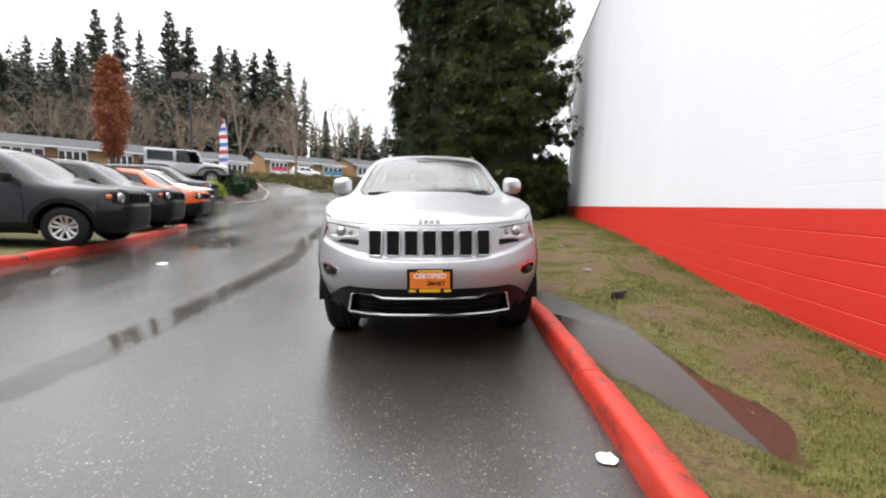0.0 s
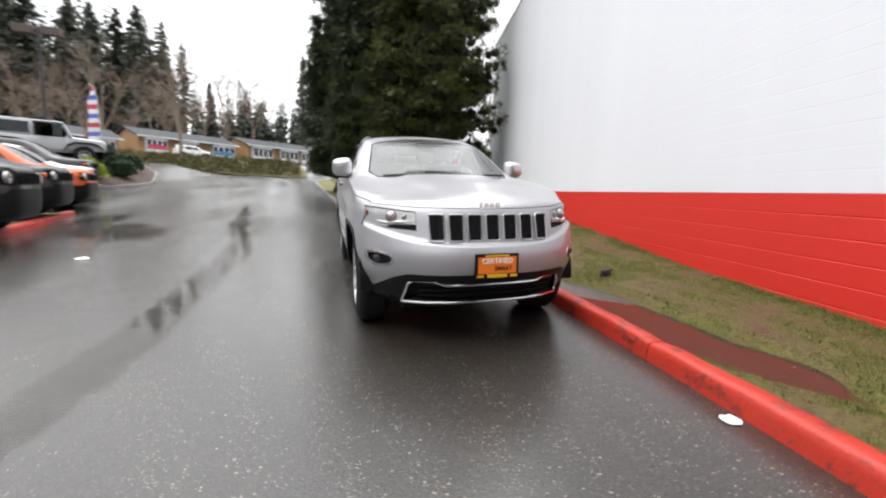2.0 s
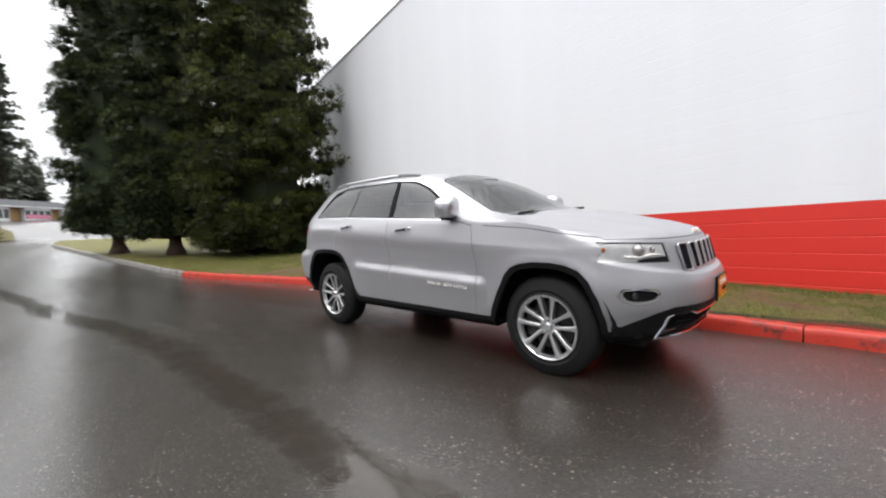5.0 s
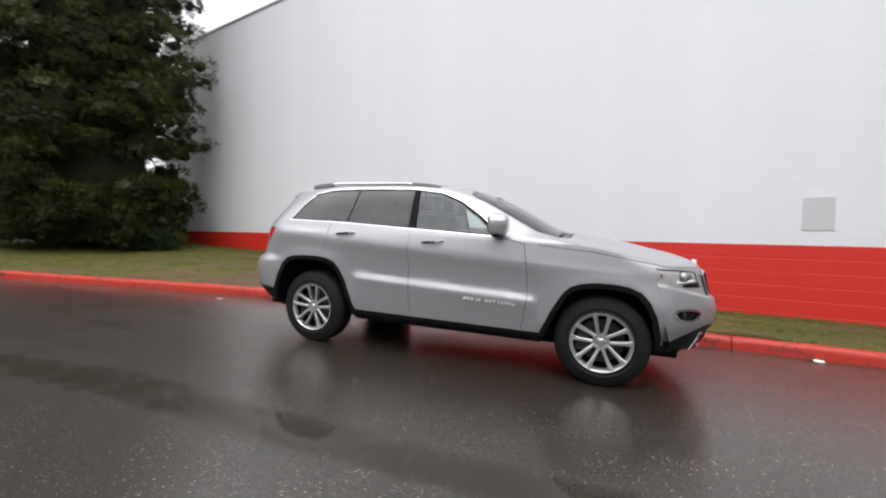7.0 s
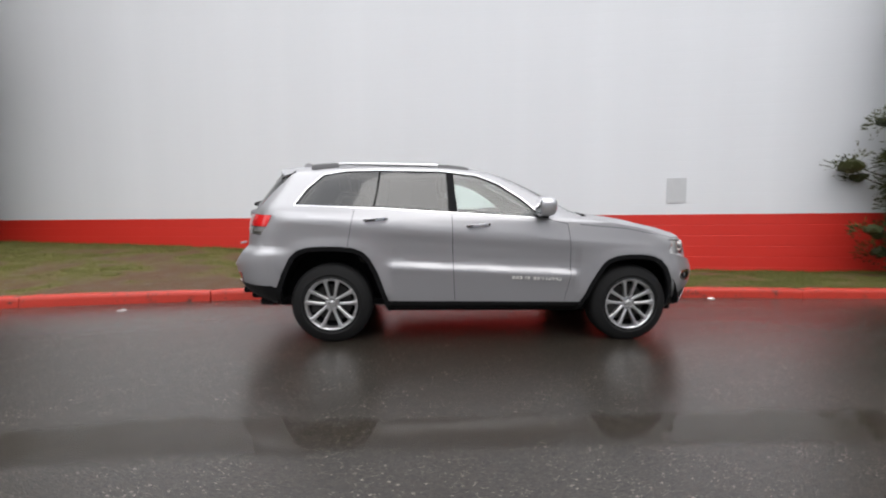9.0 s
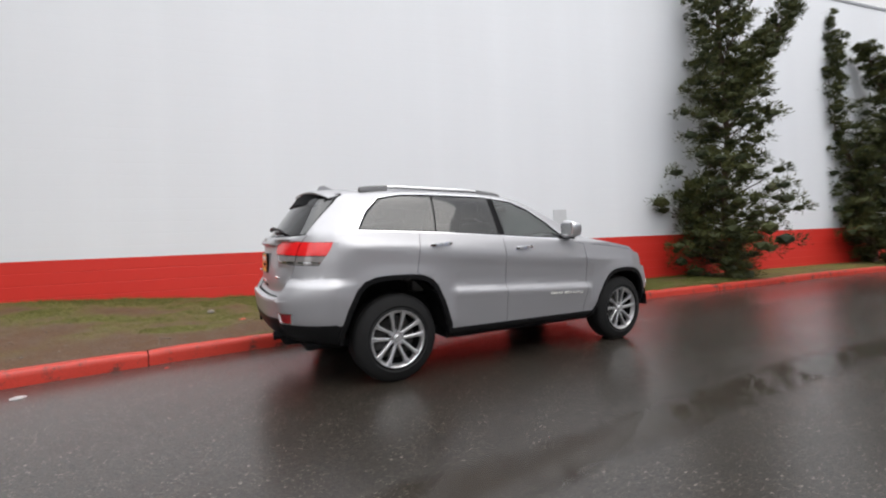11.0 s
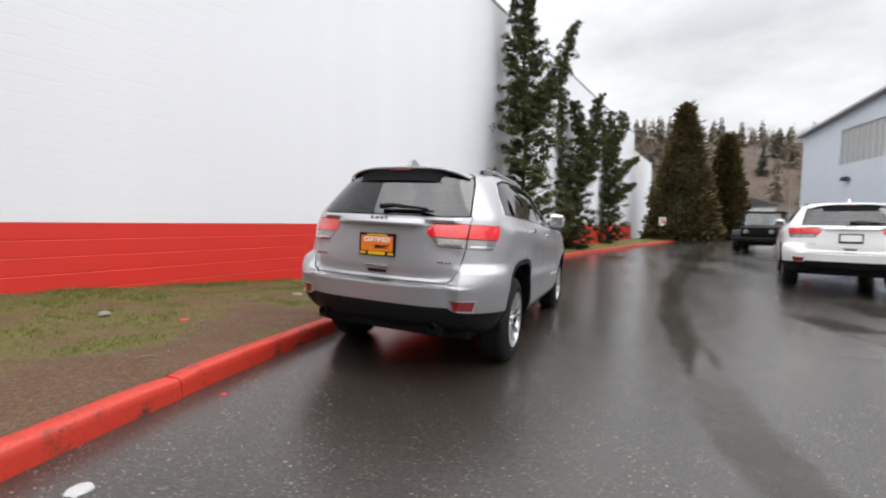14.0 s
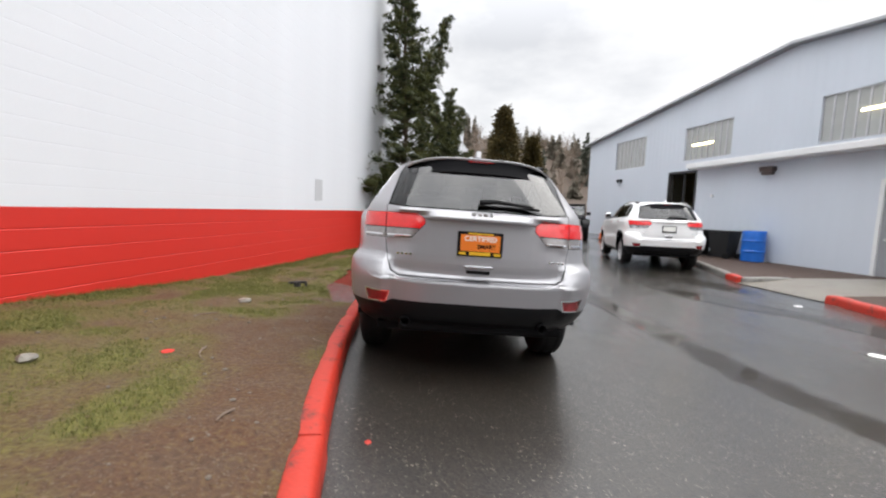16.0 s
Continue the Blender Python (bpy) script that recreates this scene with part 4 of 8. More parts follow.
    # mirrors
    for s in (-1, 1):
        mi = bmesh.new()
        bmesh.ops.create_uvsphere(mi, u_segments=24, v_segments=14, radius=1)
        for v in mi.verts:
            c = v.co
            c.x, c.y, c.z = [math.copysign(abs(q) ** 0.62, q) for q in c]
            back = 0.05 if c.y > 0 else 0.12
            v.co = Vector((0.955 * s + c.x * 0.1, -0.575 + c.y * back, 1.33 + c.z * (0.094 - 0.012 * c.x * s)))
        mr = part("mirror", mi, M_SATIN, car, "satin chrome wing mirror", smooth=True)
        mg = bmesh.new()
        box_bm(mg, (0.955 * s - 0.084, -0.54, 1.258), (0.955 * s + 0.084, -0.522, 1.402), 0.012)
        part("mirror_glass", mg, M_CHROME, mr)
        st = bmesh.new()
        box_bm(st, (min(0.8 * s, 1.0 * s), -0.62, 1.222), (max(0.8 * s, 1.0 * s), -0.55, 1.262), 0.012)
        part("mirror_foot", st, M_PLASTIC, mr, smooth=True)
    # door handles
    for s in (-1, 1):
        for y, z in ((1.0, 1.19), (0.035, 1.146)):
            h = bmesh.new()
            xs = 0.937 * s
            rows = []
            for k in range(9):
                u = k / 8 * 2 - 1
                bow = 0.034 * (1 - u * u) ** 0.5 if abs(u) < 1 else 0
                rows.append([(xs + s * (bow - 0.012), y + u * 0.115, z + 0.016 - 0.01 * u), (xs + s * bow, y + u * 0.115, z + 0.011 - 0.01 * u), (xs + s * bow, y + u * 0.115, z - 0.011 - 0.01 * u), (xs + s * (bow - 0.012), y + u * 0.115, z - 0.016 - 0.01 * u)])
            add_bm(h, grid_bm(rows))
            part("door_handle", h, M_CHROME, car, "chrome door handle", smooth=True)
    # letters on the doors as bars
    for s in (-1, 1):
        lt = bmesh.new()
        rl = random.Random(4)
        y = -0.3
        for word in (5, 8):
            for k in range(word):
                w = 0.024
                z0, z1 = moulding_z(y) - 0.047, moulding_z(y) - 0.024
                box_bm(lt, (min(0.945 * s, 0.963 * s), y - w, z0), (max(0.945 * s, 0.963 * s), y - w + 0.004, z1))
                if rl.random() < 0.8:
                    box_bm(lt, (min(0.945 * s, 0.963 * s), y - w, z1 - 0.005), (max(0.945 * s, 0.963 * s), y, z1))
                if rl.random() < 0.6:
                    box_bm(lt, (min(0.945 * s, 0.963 * s), y - w, z0), (max(0.945 * s, 0.963 * s), y, z0 + 0.005))
                y -= 0.035
            y -= 0.03
        island_parts("badge_bar", lt, M_WHITEPRINT, car, "small bright bar")
    # roof rails, aerial, spoiler, wipers
    for s in (-1, 1):
        rail = lambda t: (s * (0.6 - 0.012 * (t * 2 - 1) ** 2), 0.1 + 1.55 * t, 1.69 + 0.036 * min(1, math.sin(math.pi * t) * 1.5) ** 0.6)
        part("roof_rail", tube_bm(bmesh.new(), [rail(t) for t in np.linspace(0.2, 0.83, 14)], 0.016), M_SATIN, car, "satin silver roof rail", smooth=True)
        for t0, t1 in ((0.0, 0.2), (0.83, 1.0)):
            ft = bmesh.new()
            rows = []
            for t in np.linspace(t0, t1, 7):
                x, y, z = rail(t)
                rows.append([(x - 0.016, y, 1.66), (x - 0.016, y, z), (x - 0.008, y, z + 0.014), (x + 0.008, y, z + 0.014), (x + 0.016, y, z), (x + 0.016, y, 1.66)])
            add_bm(ft, grid_bm(rows))
            part("rail_foot", ft, M_RAILGREY, car, "grey rail foot", smooth=True)
    fin = bmesh.new()
    prism_bm(fin, [(1.68, 1.72), (1.88, 1.715), (1.86, 1.765), (1.82, 1.775)], -0.018, 0.018)
    part("aerial", fin, paint_mat, car, smooth=True)
    sp = bmesh.new()
    rows = []
    for yy, zz, hw in ((1.72, 1.718, 0.58), (1.88, 1.706, 0.585), (2.0, 1.69, 0.585), (2.05, 1.677, 0.58), (2.047, 1.666, 0.575)):
        rows.append([(hw * u, yy - 0.13 * abs(u) ** 3, zz - 0.075 * abs(u) ** 4) for u in np.linspace(-1, 1, 19)])
    add_bm(sp, grid_bm(rows))
    bmesh.ops.recalc_face_normals(sp, faces=sp.faces)
    part("spoiler", sp, paint_mat, car, "body-coloured roof spoiler", smooth=True, sharp=50)
    su = bmesh.new()
    rows = []
    for yy, drop in ((1.9, 0.0), (2.04, 0.0), (2.052, 0.02), (2.065, 0.045), (2.09, 0.078), (2.118, 0.108), (2.1, 0.122), (2.04, 0.126)):
        rows.append([(0.56 * u, yy - 0.17 * abs(u) ** 3, 1.668 - 0.08 * abs(u) ** 4 - drop * (1 - abs(u) ** 6) ** 0.5) for u in np.sin(np.linspace(-math.pi / 2, math.pi / 2, 27))])
    add_bm(su, grid_bm(rows))
    part("spoiler_underside", su, plain("satin_black", (0.006, 0.006, 0.007), 0.55) if "satin_black" not in bpy.data.materials else bpy.data.materials["satin_black"], car, "gloss black spoiler underside", smooth=True)
    bl = bmesh.new()
    box_bm(bl, (-0.1, 2.046, 1.648), (0.1, 2.06, 1.66), 0.003)
    part("high_brake_light", bl, M_REDDARK, car)
    wp = bmesh.new()
    tube_bm(wp, [(0.02, 2.3, 1.335), (-0.1, 2.305, 1.345), (-0.38, 2.285, 1.325)], [0.022, 0.016, 0.009])
    box_bm(wp, (-0.43, 2.262, 1.3), (0.0, 2.28, 1.318), 0.004)
    part("rear_wiper", wp, M_PLASTIC, car, smooth=True)
    for x0, x1 in ((-0.6, 0.02), (0.02, 0.6)):
        fw = bmesh.new()
        tube_bm(fw, [(x0, -1.1, 1.245), (x0 * 0.5 + x1 * 0.5, -1.12, 1.262), (x1, -1.13, 1.262)], 0.011)
        part("front_wiper", fw, M_PLASTIC, car, smooth=True)
    im = bmesh.new()
    box_bm(im, (-0.12, -0.4, 1.56), (0.12, -0.36, 1.625), 0.015)
    part("inner_mirror", im, M_TRIM, car, smooth=True)
    # exhausts, tow and step details
    for s in (-1, 1):
        ex = lathe_bm([(0, 0.03), (0.002, 0.033), (-0.002, 0.036), (-0.16, 0.035)], 24)
        add_bm(ex, lathe_bm([(0, 0.03), (-0.14, 0.028)], 24))
        bmesh.ops.transform(ex, matrix=Matrix.Translation((0.5 * s, 2.37, 0.448)) @ Matrix.Rotation(radians(90), 4, "Z"), verts=ex.verts)
        part("exhaust_tip", ex, M_GAP, car, "round black exhaust tip", smooth=True)
    hd = bmesh.new()
    box_bm(hd, (-0.085, 2.345, 0.818), (0.085, 2.357, 0.844), 0.004)
    part("gate_handle_recess", hd, M_GAP, car)
    hc = bmesh.new()
    box_bm(hc, (-0.1, 2.35, 0.862), (0.1, 2.374, 0.88), 0.004)
    part("gate_handle", hc, M_CHROME, car)
    # maker's badges as plain shapes
    for y, z, xs, side_m in ((2.354, 1.243, 0.0, M_ALLOY), (-2.288, 1.042, 0.0, M_WHITEPRINT)):
        bd = bmesh.new()
        sg = 1 if y > 0 else -1
        for k, (cx, w, h) in enumerate(((-0.066, 0.026, 0.046), (-0.026, 0.034, 0.03), (0.016, 0.034, 0.03), (0.06, 0.034, 0.038))):
            box_bm(bd, (cx - w / 2, y - 0.006, z - h / 2), (cx + w / 2, y + 0.008, z + h / 2), 0.006)
        part("badge", bd, side_m, car, "small chrome badge shapes", smooth=True)
    for x0, x1 in ((-0.62, -0.5), (0.48, 0.6)):
        bd = bmesh.new()
        for k in range(4):
            a = x0 + (x1 - x0) * k / 4
            box_bm(bd, (a, 2.335, 0.925), (a + 0.02, 2.352, 0.944), 0.003)
        part("gate_badge", bd, M_CHROME, car, "row of small chrome bars")
    # registration inserts
    spots = [(2.364, 1.035, 1)]
    if front_plate:
        spots.append((-2.452, 0.625, -1))
    for y, z, sg in spots:
        fr_ = bmesh.new()
        box_bm(fr_, (-0.163, y - 0.008, z - 0.088), (0.163, y + 0.008, z + 0.088), 0.006)
        pf = part("plate_frame", fr_, M_PLASTIC, car, "black dealer plate frame")
        a, b = (y + 0.0085, y + 0.0105) if sg > 0 else (y - 0.0105, y - 0.0085)
        pb = bmesh.new()
        box_bm(pb, (-0.142, a, z - 0.052), (0.142, b, z + 0.066))
        part("plate", pb, M_PLATE if front_plate else M_WHITEPRINT, pf, "orange dealer plate")
        if front_plate:
            for u0, u1, v0, v1 in ((-0.09, 0.09, 0.069, 0.08), (-0.075, 0.075, -0.08, -0.056), (-0.15, -0.1, -0.078, -0.06), (0.1, 0.15, -0.078, -0.06)):
                part("printed_band", box_bm(bmesh.new(), (u0, a, z + v0), (u1, b, z + v1)), M_YELLOW, pf, "yellow printed band")
            for text, tx, tz, size, m in (("CERTIFIED", 0.0, 0.022, 0.05, M_WHITEPRINT), ("SMART", 0.045, -0.03, 0.042, M_GAP)):
                cu = bpy.data.curves.new("words", "FONT")
                cu.body, cu.size, cu.align_x, cu.extrude, cu.offset = text, size, "CENTER", 0.001, 0.0012
                tob = new("plate_words", cu)
                dg = bpy.context.evaluated_depsgraph_get()
                dg.update()
                me = bpy.data.meshes.new_from_object(tob.evaluated_get(dg))
                bpy.data.objects.remove(tob)
                me.materials.clear()
                me.materials.append(m)
                tm = new("plate_words", me)
                tm.parent = pf
                tm.matrix_basis = Matrix.Translation((-tx if sg > 0 else tx, (b + 0.001) if sg > 0 else (a - 0.001), z + tz)) @ (Matrix.Rotation(math.pi, 4, "Z") if sg > 0 else Matrix.Identity(4)) @ Matrix.Rotation(radians(90), 4, "X")
    for s in (-1, 1):
        for y in (-1.495, 1.42):
            make_wheel(car, 0.905 * s, y, 0.385, 0.25, 0.256, s, z=0.383)
    bm.free()
    return car


main_car = tagged(estate_car(M_SILVER), "wet silver estate car parked beside the red kerb", "car")
main_car.matrix_basis = CAR

# ---- materials of the place ----


def asphalt_mat():
    """Wet asphalt: dark binder, grains and pale stone chips under a film of water that is thin and broken on the crown and smooth in the low places."""
    m, n, l, b = mat_new("wet_asphalt")
    tc = n.new("ShaderNodeTexCoord")

    def tex(kind, scale, detail=None, rough=None):
        t = n.new(kind)
        t.inputs["Scale"].default_value = scale
        if detail is not None:
            t.inputs["Detail"].default_value = detail
        if rough is not None:
            t.inputs["Roughness"].default_value = rough
        l.new(tc.outputs["Object"], t.inputs["Vector"])
        return t

    def calc(op, a, c):
        q = n.new("ShaderNodeMath")
        q.operation = op
        for k, v in enumerate((a, c)):
            if isinstance(v, (int, float)):
                q.inputs[k].default_value = v
            else:
                l.new(v, q.inputs[k])
        return q.outputs["Value"]

    def blend(fac, a, c):
        q = n.new("ShaderNodeMix")
        q.data_type = "RGBA"
        l.new(fac, q.inputs[0])
        for k, v in ((6, a), (7, c)):
            if isinstance(v, tuple):
                q.inputs[k].default_value = v
            else:
                l.new(v, q.inputs[k])
        return q.outputs[2]

    fine, big, patch = tex("ShaderNodeTexNoise", 75, 6), tex("ShaderNodeTexNoise", 0.9, 3, 0.5), tex("ShaderNodeTexNoise", 3.2, 5, 0.6)
    gran, chip, crumb = tex("ShaderNodeTexVoronoi", 125), tex("ShaderNodeTexVoronoi", 44), tex("ShaderNodeTexVoronoi", 90)
    grain = n.new("ShaderNodeSeparateColor")
    l.new(gran.outputs["Color"], grain.inputs["Color"])
    dark = blend(calc("MULTIPLY", grain.outputs["Green"], fine.outputs["Fac"]), (0.005, 0.004, 0.003, 1), (0.072, 0.058, 0.044, 1))
    shade = n.new("ShaderNodeMix")
    shade.data_type, shade.blend_type = "RGBA", "MULTIPLY"
    shade.inputs[7].default_value = (0.72, 0.7, 0.68, 1)
    l.new(patch.outputs["Fac"], shade.inputs[0])
    l.new(dark, shade.inputs[6])
    colour = shade.outputs[2]
    for vor, share, size, tone in ((chip, 0.85, 0.32, (0.2, 0.178, 0.146, 1)), (crumb, 0.76, 0.42, (0.17, 0.15, 0.122, 1))):
        pick = n.new("ShaderNodeSeparateColor")
        l.new(vor.outputs["Color"], pick.inputs["Color"])
        limit = calc("MULTIPLY", pick.outputs["Blue"], size)
        mask = calc("MULTIPLY", calc("GREATER_THAN", pick.outputs["Red"], share), calc("LESS_THAN", vor.outputs["Distance"], limit))
        colour = blend(mask, colour, tone)
    l.new(colour, b.inputs["Base Color"])
    b.inputs["Roughness"].default_value, b.inputs["Specular IOR Level"].default_value = 0.5, 0.35
    b.inputs["Coat Weight"].default_value, b.inputs["Coat IOR"].default_value = 1.0, 1.53
    lane = n.new("ShaderNodeMapping")
    lane.inputs["Scale"].default_value = (1.0, 0.22, 1.0)
    lane.inputs["Rotation"].default_value = (0, 0, 0.12)
    l.new(tc.outputs["Object"], lane.inputs["Vector"])
    l.new(lane.outputs["Vector"], big.inputs["Vector"])
    film = n.new("ShaderNodeMapRange")
    film.interpolation_type = "SMOOTHSTEP"
    film.inputs["From Min"].default_value, film.inputs["From Max"].default_value = 0.24, 0.74
    film.inputs["To Min"].default_value, film.inputs["To Max"].default_value = 0.1, 0.262
    l.new(big.outputs["Fac"], film.inputs["Value"])
    l.new(film.outputs["Result"], b.inputs["Coat Roughness"])
    height = calc("ADD", calc("MULTIPLY", gran.outputs["Distance"], -0.9), fine.outputs["Fac"])
    rough_bump, film_bump = n.new("ShaderNodeBump"), n.new("ShaderNodeBump")
    rough_bump.inputs["Strength"].default_value, rough_bump.inputs["Distance"].default_value = 0.6, 0.003
    film_bump.inputs["Strength"].default_value, film_bump.inputs["Distance"].default_value = 0.2, 0.003
    for bump, socket in ((rough_bump, "Normal"), (film_bump, "Coat Normal")):
        l.new(height, bump.inputs["Height"])
        l.new(bump.outputs["Normal"], b.inputs[socket])
    return m


def water_mat(name, color, ripple=0.05, scale=14, full=0.72, rough=0.03, spec=0.33):
    m, n, l, b = mat_new(name)
    tc, no, bp = n.new("ShaderNodeTexCoord"), n.new("ShaderNodeTexNoise"), n.new("ShaderNodeBump")
    no.inputs["Scale"].default_value, no.inputs["Detail"].default_value = scale, 3
    l.new(tc.outputs["Object"], no.inputs["Vector"])
    l.new(no.outputs["Fac"], bp.inputs["Height"])
    bp.inputs["Strength"].default_value, bp.inputs["Distance"].default_value = ripple, 0.02
    l.new(bp.outputs["Normal"], b.inputs["Normal"])
    b.inputs["Base Color"].default_value, b.inputs["Roughness"].default_value = rgba(color), rough
    b.inputs["Specular IOR Level"].default_value = spec
    at, tr, mx, br = n.new("ShaderNodeAttribute"), n.new("ShaderNodeBsdfTransparent"), n.new("ShaderNodeMixShader"), n.new("ShaderNodeTexNoise")
    at.attribute_name = "depth"
    br.inputs["Scale"].default_value, br.inputs["Detail"].default_value = 5.0, 7
    l.new(tc.outputs["Object"], br.inputs["Vector"])
    k1 = n.new("ShaderNodeMath")
    k1.operation = "ADD"
    k2 = n.new("ShaderNodeMapRange")
    k2.inputs["From Min"].default_value, k2.inputs["From Max"].default_value = 0.62, 1.12
    k2.inputs["To Max"].default_value = full
    l.new(at.outputs["Fac"], k1.inputs[0])
    l.new(br.outputs["Fac"], k1.inputs[1])
    l.new(k1.outputs["Value"], k2.inputs["Value"])
    l.new(k2.outputs["Result"], mx.inputs["Fac"])
    l.new(tr.outputs["BSDF"], mx.inputs[1])
    l.new(b.outputs["BSDF"], mx.inputs[2])
    l.new(mx.outputs["Shader"], n["Material Output"].inputs["Surface"])
    return m


def depth_of(ob, values):
    """Stores how deep the water stands at each corner of its sheet."""
    at = ob.data.color_attributes.new("depth", "FLOAT_COLOR", "POINT")
    for k, c in enumerate(values):
        at.data[k].color = (c, c, c, 1)


def verge_mat():
    m, n, l, b = mat_new("verge_soil")
    tc = n.new("ShaderNodeTexCoord")
    at = n.new("ShaderNodeAttribute")
    at.attribute_name = "cover"
    n1, n2 = n.new("ShaderNodeTexNoise"), n.new("ShaderNodeTexNoise")
    n1.inputs["Scale"].default_value, n1.inputs["Detail"].default_value = 38, 6
    n2.inputs["Scale"].default_value, n2.inputs["Detail"].default_value = 4.5, 6
    for t in (n1, n2):
        l.new(tc.outputs["Object"], t.inputs["Vector"])
    soil, gr, mix = n.new("ShaderNodeMix"), n.new("ShaderNodeMix"), n.new("ShaderNodeMix")
    for q in (soil, gr, mix):
        q.data_type = "RGBA"
    soil.inputs[6].default_value, soil.inputs[7].default_value = (0.016, 0.01, 0.006, 1), (0.15, 0.096, 0.06, 1)
    gr.inputs[6].default_value, gr.inputs[7].default_value = (0.05, 0.05, 0.012, 1), (0.185, 0.168, 0.04, 1)
    add = n.new("ShaderNodeMath")
    add.operation = "MULTIPLY_ADD"
    add.inputs[1].default_value, add.inputs[2].default_value = 1.2, -0.6
    sm = n.new("ShaderNodeMath")
    sm.operation, sm.use_clamp = "ADD", True
    fleck, fsep, fmask, big_mix, lit_mix = n.new("ShaderNodeTexVoronoi"), n.new("ShaderNodeSeparateColor"), n.new("ShaderNodeMath"), n.new("ShaderNodeMix"), n.new("ShaderNodeMix")
    fleck.inputs["Scale"].default_value = 115
    fmask.operation = "GREATER_THAN"
    fmask.inputs[1].default_value = 0.94
    l.new(tc.outputs["Object"], fleck.inputs["Vector"])
    l.new(fleck.outputs["Color"], fsep.inputs["Color"])
    l.new(fsep.outputs["Red"], fmask.inputs[0])
    for q in (big_mix, lit_mix):
        q.data_type = "RGBA"
    big_mix.blend_type = "MULTIPLY"
    big_mix.inputs[7].default_value = (1.15, 0.8, 0.62, 1)
    lit_mix.inputs[7].default_value = (0.13, 0.095, 0.065, 1)
    l.new(n2.outputs["Fac"], big_mix.inputs[0])
    l.new(n1.outputs["Fac"], soil.inputs[0])
    l.new(n1.outputs["Fac"], gr.inputs[0])
    l.new(n1.outputs["Fac"], add.inputs[0])
    l.new(add.outputs["Value"], sm.inputs[0])
    l.new(at.outputs["Fac"], sm.inputs[1])
    l.new(sm.outputs["Value"], mix.inputs[0])
    l.new(soil.outputs[2], big_mix.inputs[6])
    l.new(big_mix.outputs[2], lit_mix.inputs[6])
    l.new(fmask.outputs["Value"], lit_mix.inputs[0])
    l.new(lit_mix.outputs[2], mix.inputs[6])
    l.new(gr.outputs[2], mix.inputs[7])
    l.new(mix.outputs[2], b.inputs["Base Color"])
    rr = n.new("ShaderNodeMapRange")
    b.inputs["Specular IOR Level"].default_value = 0.3
    rr.inputs["To Min"].default_value, rr.inputs["To Max"].default_value = 0.5, 0.95
    l.new(n2.outputs["Fac"], rr.inputs["Value"])
    l.new(rr.outputs["Result"], b.inputs["Roughness"])
    bp = n.new("ShaderNodeBump")
    bp.inputs["Strength"].default_value, bp.inputs["Distance"].default_value = 0.85, 0.03
    l.new(n1.outputs["Fac"], bp.inputs["Height"])
    l.new(bp.outputs["Normal"], b.inputs["Normal"])
    return m


def worn_paint(name, color, under, amount=0.35, rough=0.4, scale=3.2):
    """Paint with scuffed and dirty patches of what lies under it."""
    m, n, l, b = mat_new(name)
    tc, n1, n2, rp = n.new("ShaderNodeTexCoord"), n.new("ShaderNodeTexNoise"), n.new("ShaderNodeTexNoise"), n.new("ShaderNodeValToRGB")
    n1.inputs["Scale"].default_value, n1.inputs["Detail"].default_value, n1.inputs["Roughness"].default_value = scale, 9, 0.7
    n2.inputs["Scale"].default_value, n2.inputs["Detail"].default_value = 45, 4
    rp.color_ramp.elements[0].position, rp.color_ramp.elements[1].position = 1 - amount - 0.05, 1 - amount + 0.05
    c1, c2 = n.new("ShaderNodeMix"), n.new("ShaderNodeMix")
    for q in (c1, c2):
        q.data_type = "RGBA"
    c1.inputs[6].default_value, c1.inputs[7].default_value = rgba([c * 0.78 for c in color]), rgba([min(1, c * 1.15) for c in color])
    c2.inputs[7].default_value = rgba(under)
    for t in (n1, n2):
        l.new(tc.outputs["Object"], t.inputs["Vector"])
    l.new(n2.outputs["Fac"], c1.inputs[0])
    l.new(n1.outputs["Fac"], rp.inputs["Fac"])
    l.new(rp.outputs["Color"], c2.inputs[0])
    l.new(c1.outputs[2], c2.inputs[6])
    l.new(c2.outputs[2], b.inputs["Base Color"])
    b.inputs["Roughness"].default_value = rough
    bp = n.new("ShaderNodeBump")
    bp.inputs["Strength"].default_value, bp.inputs["Distance"].default_value = 0.35, 0.006
    l.new(n2.outputs["Fac"], bp.inputs["Height"])
    l.new(bp.outputs["Normal"], b.inputs["Normal"])
    return m


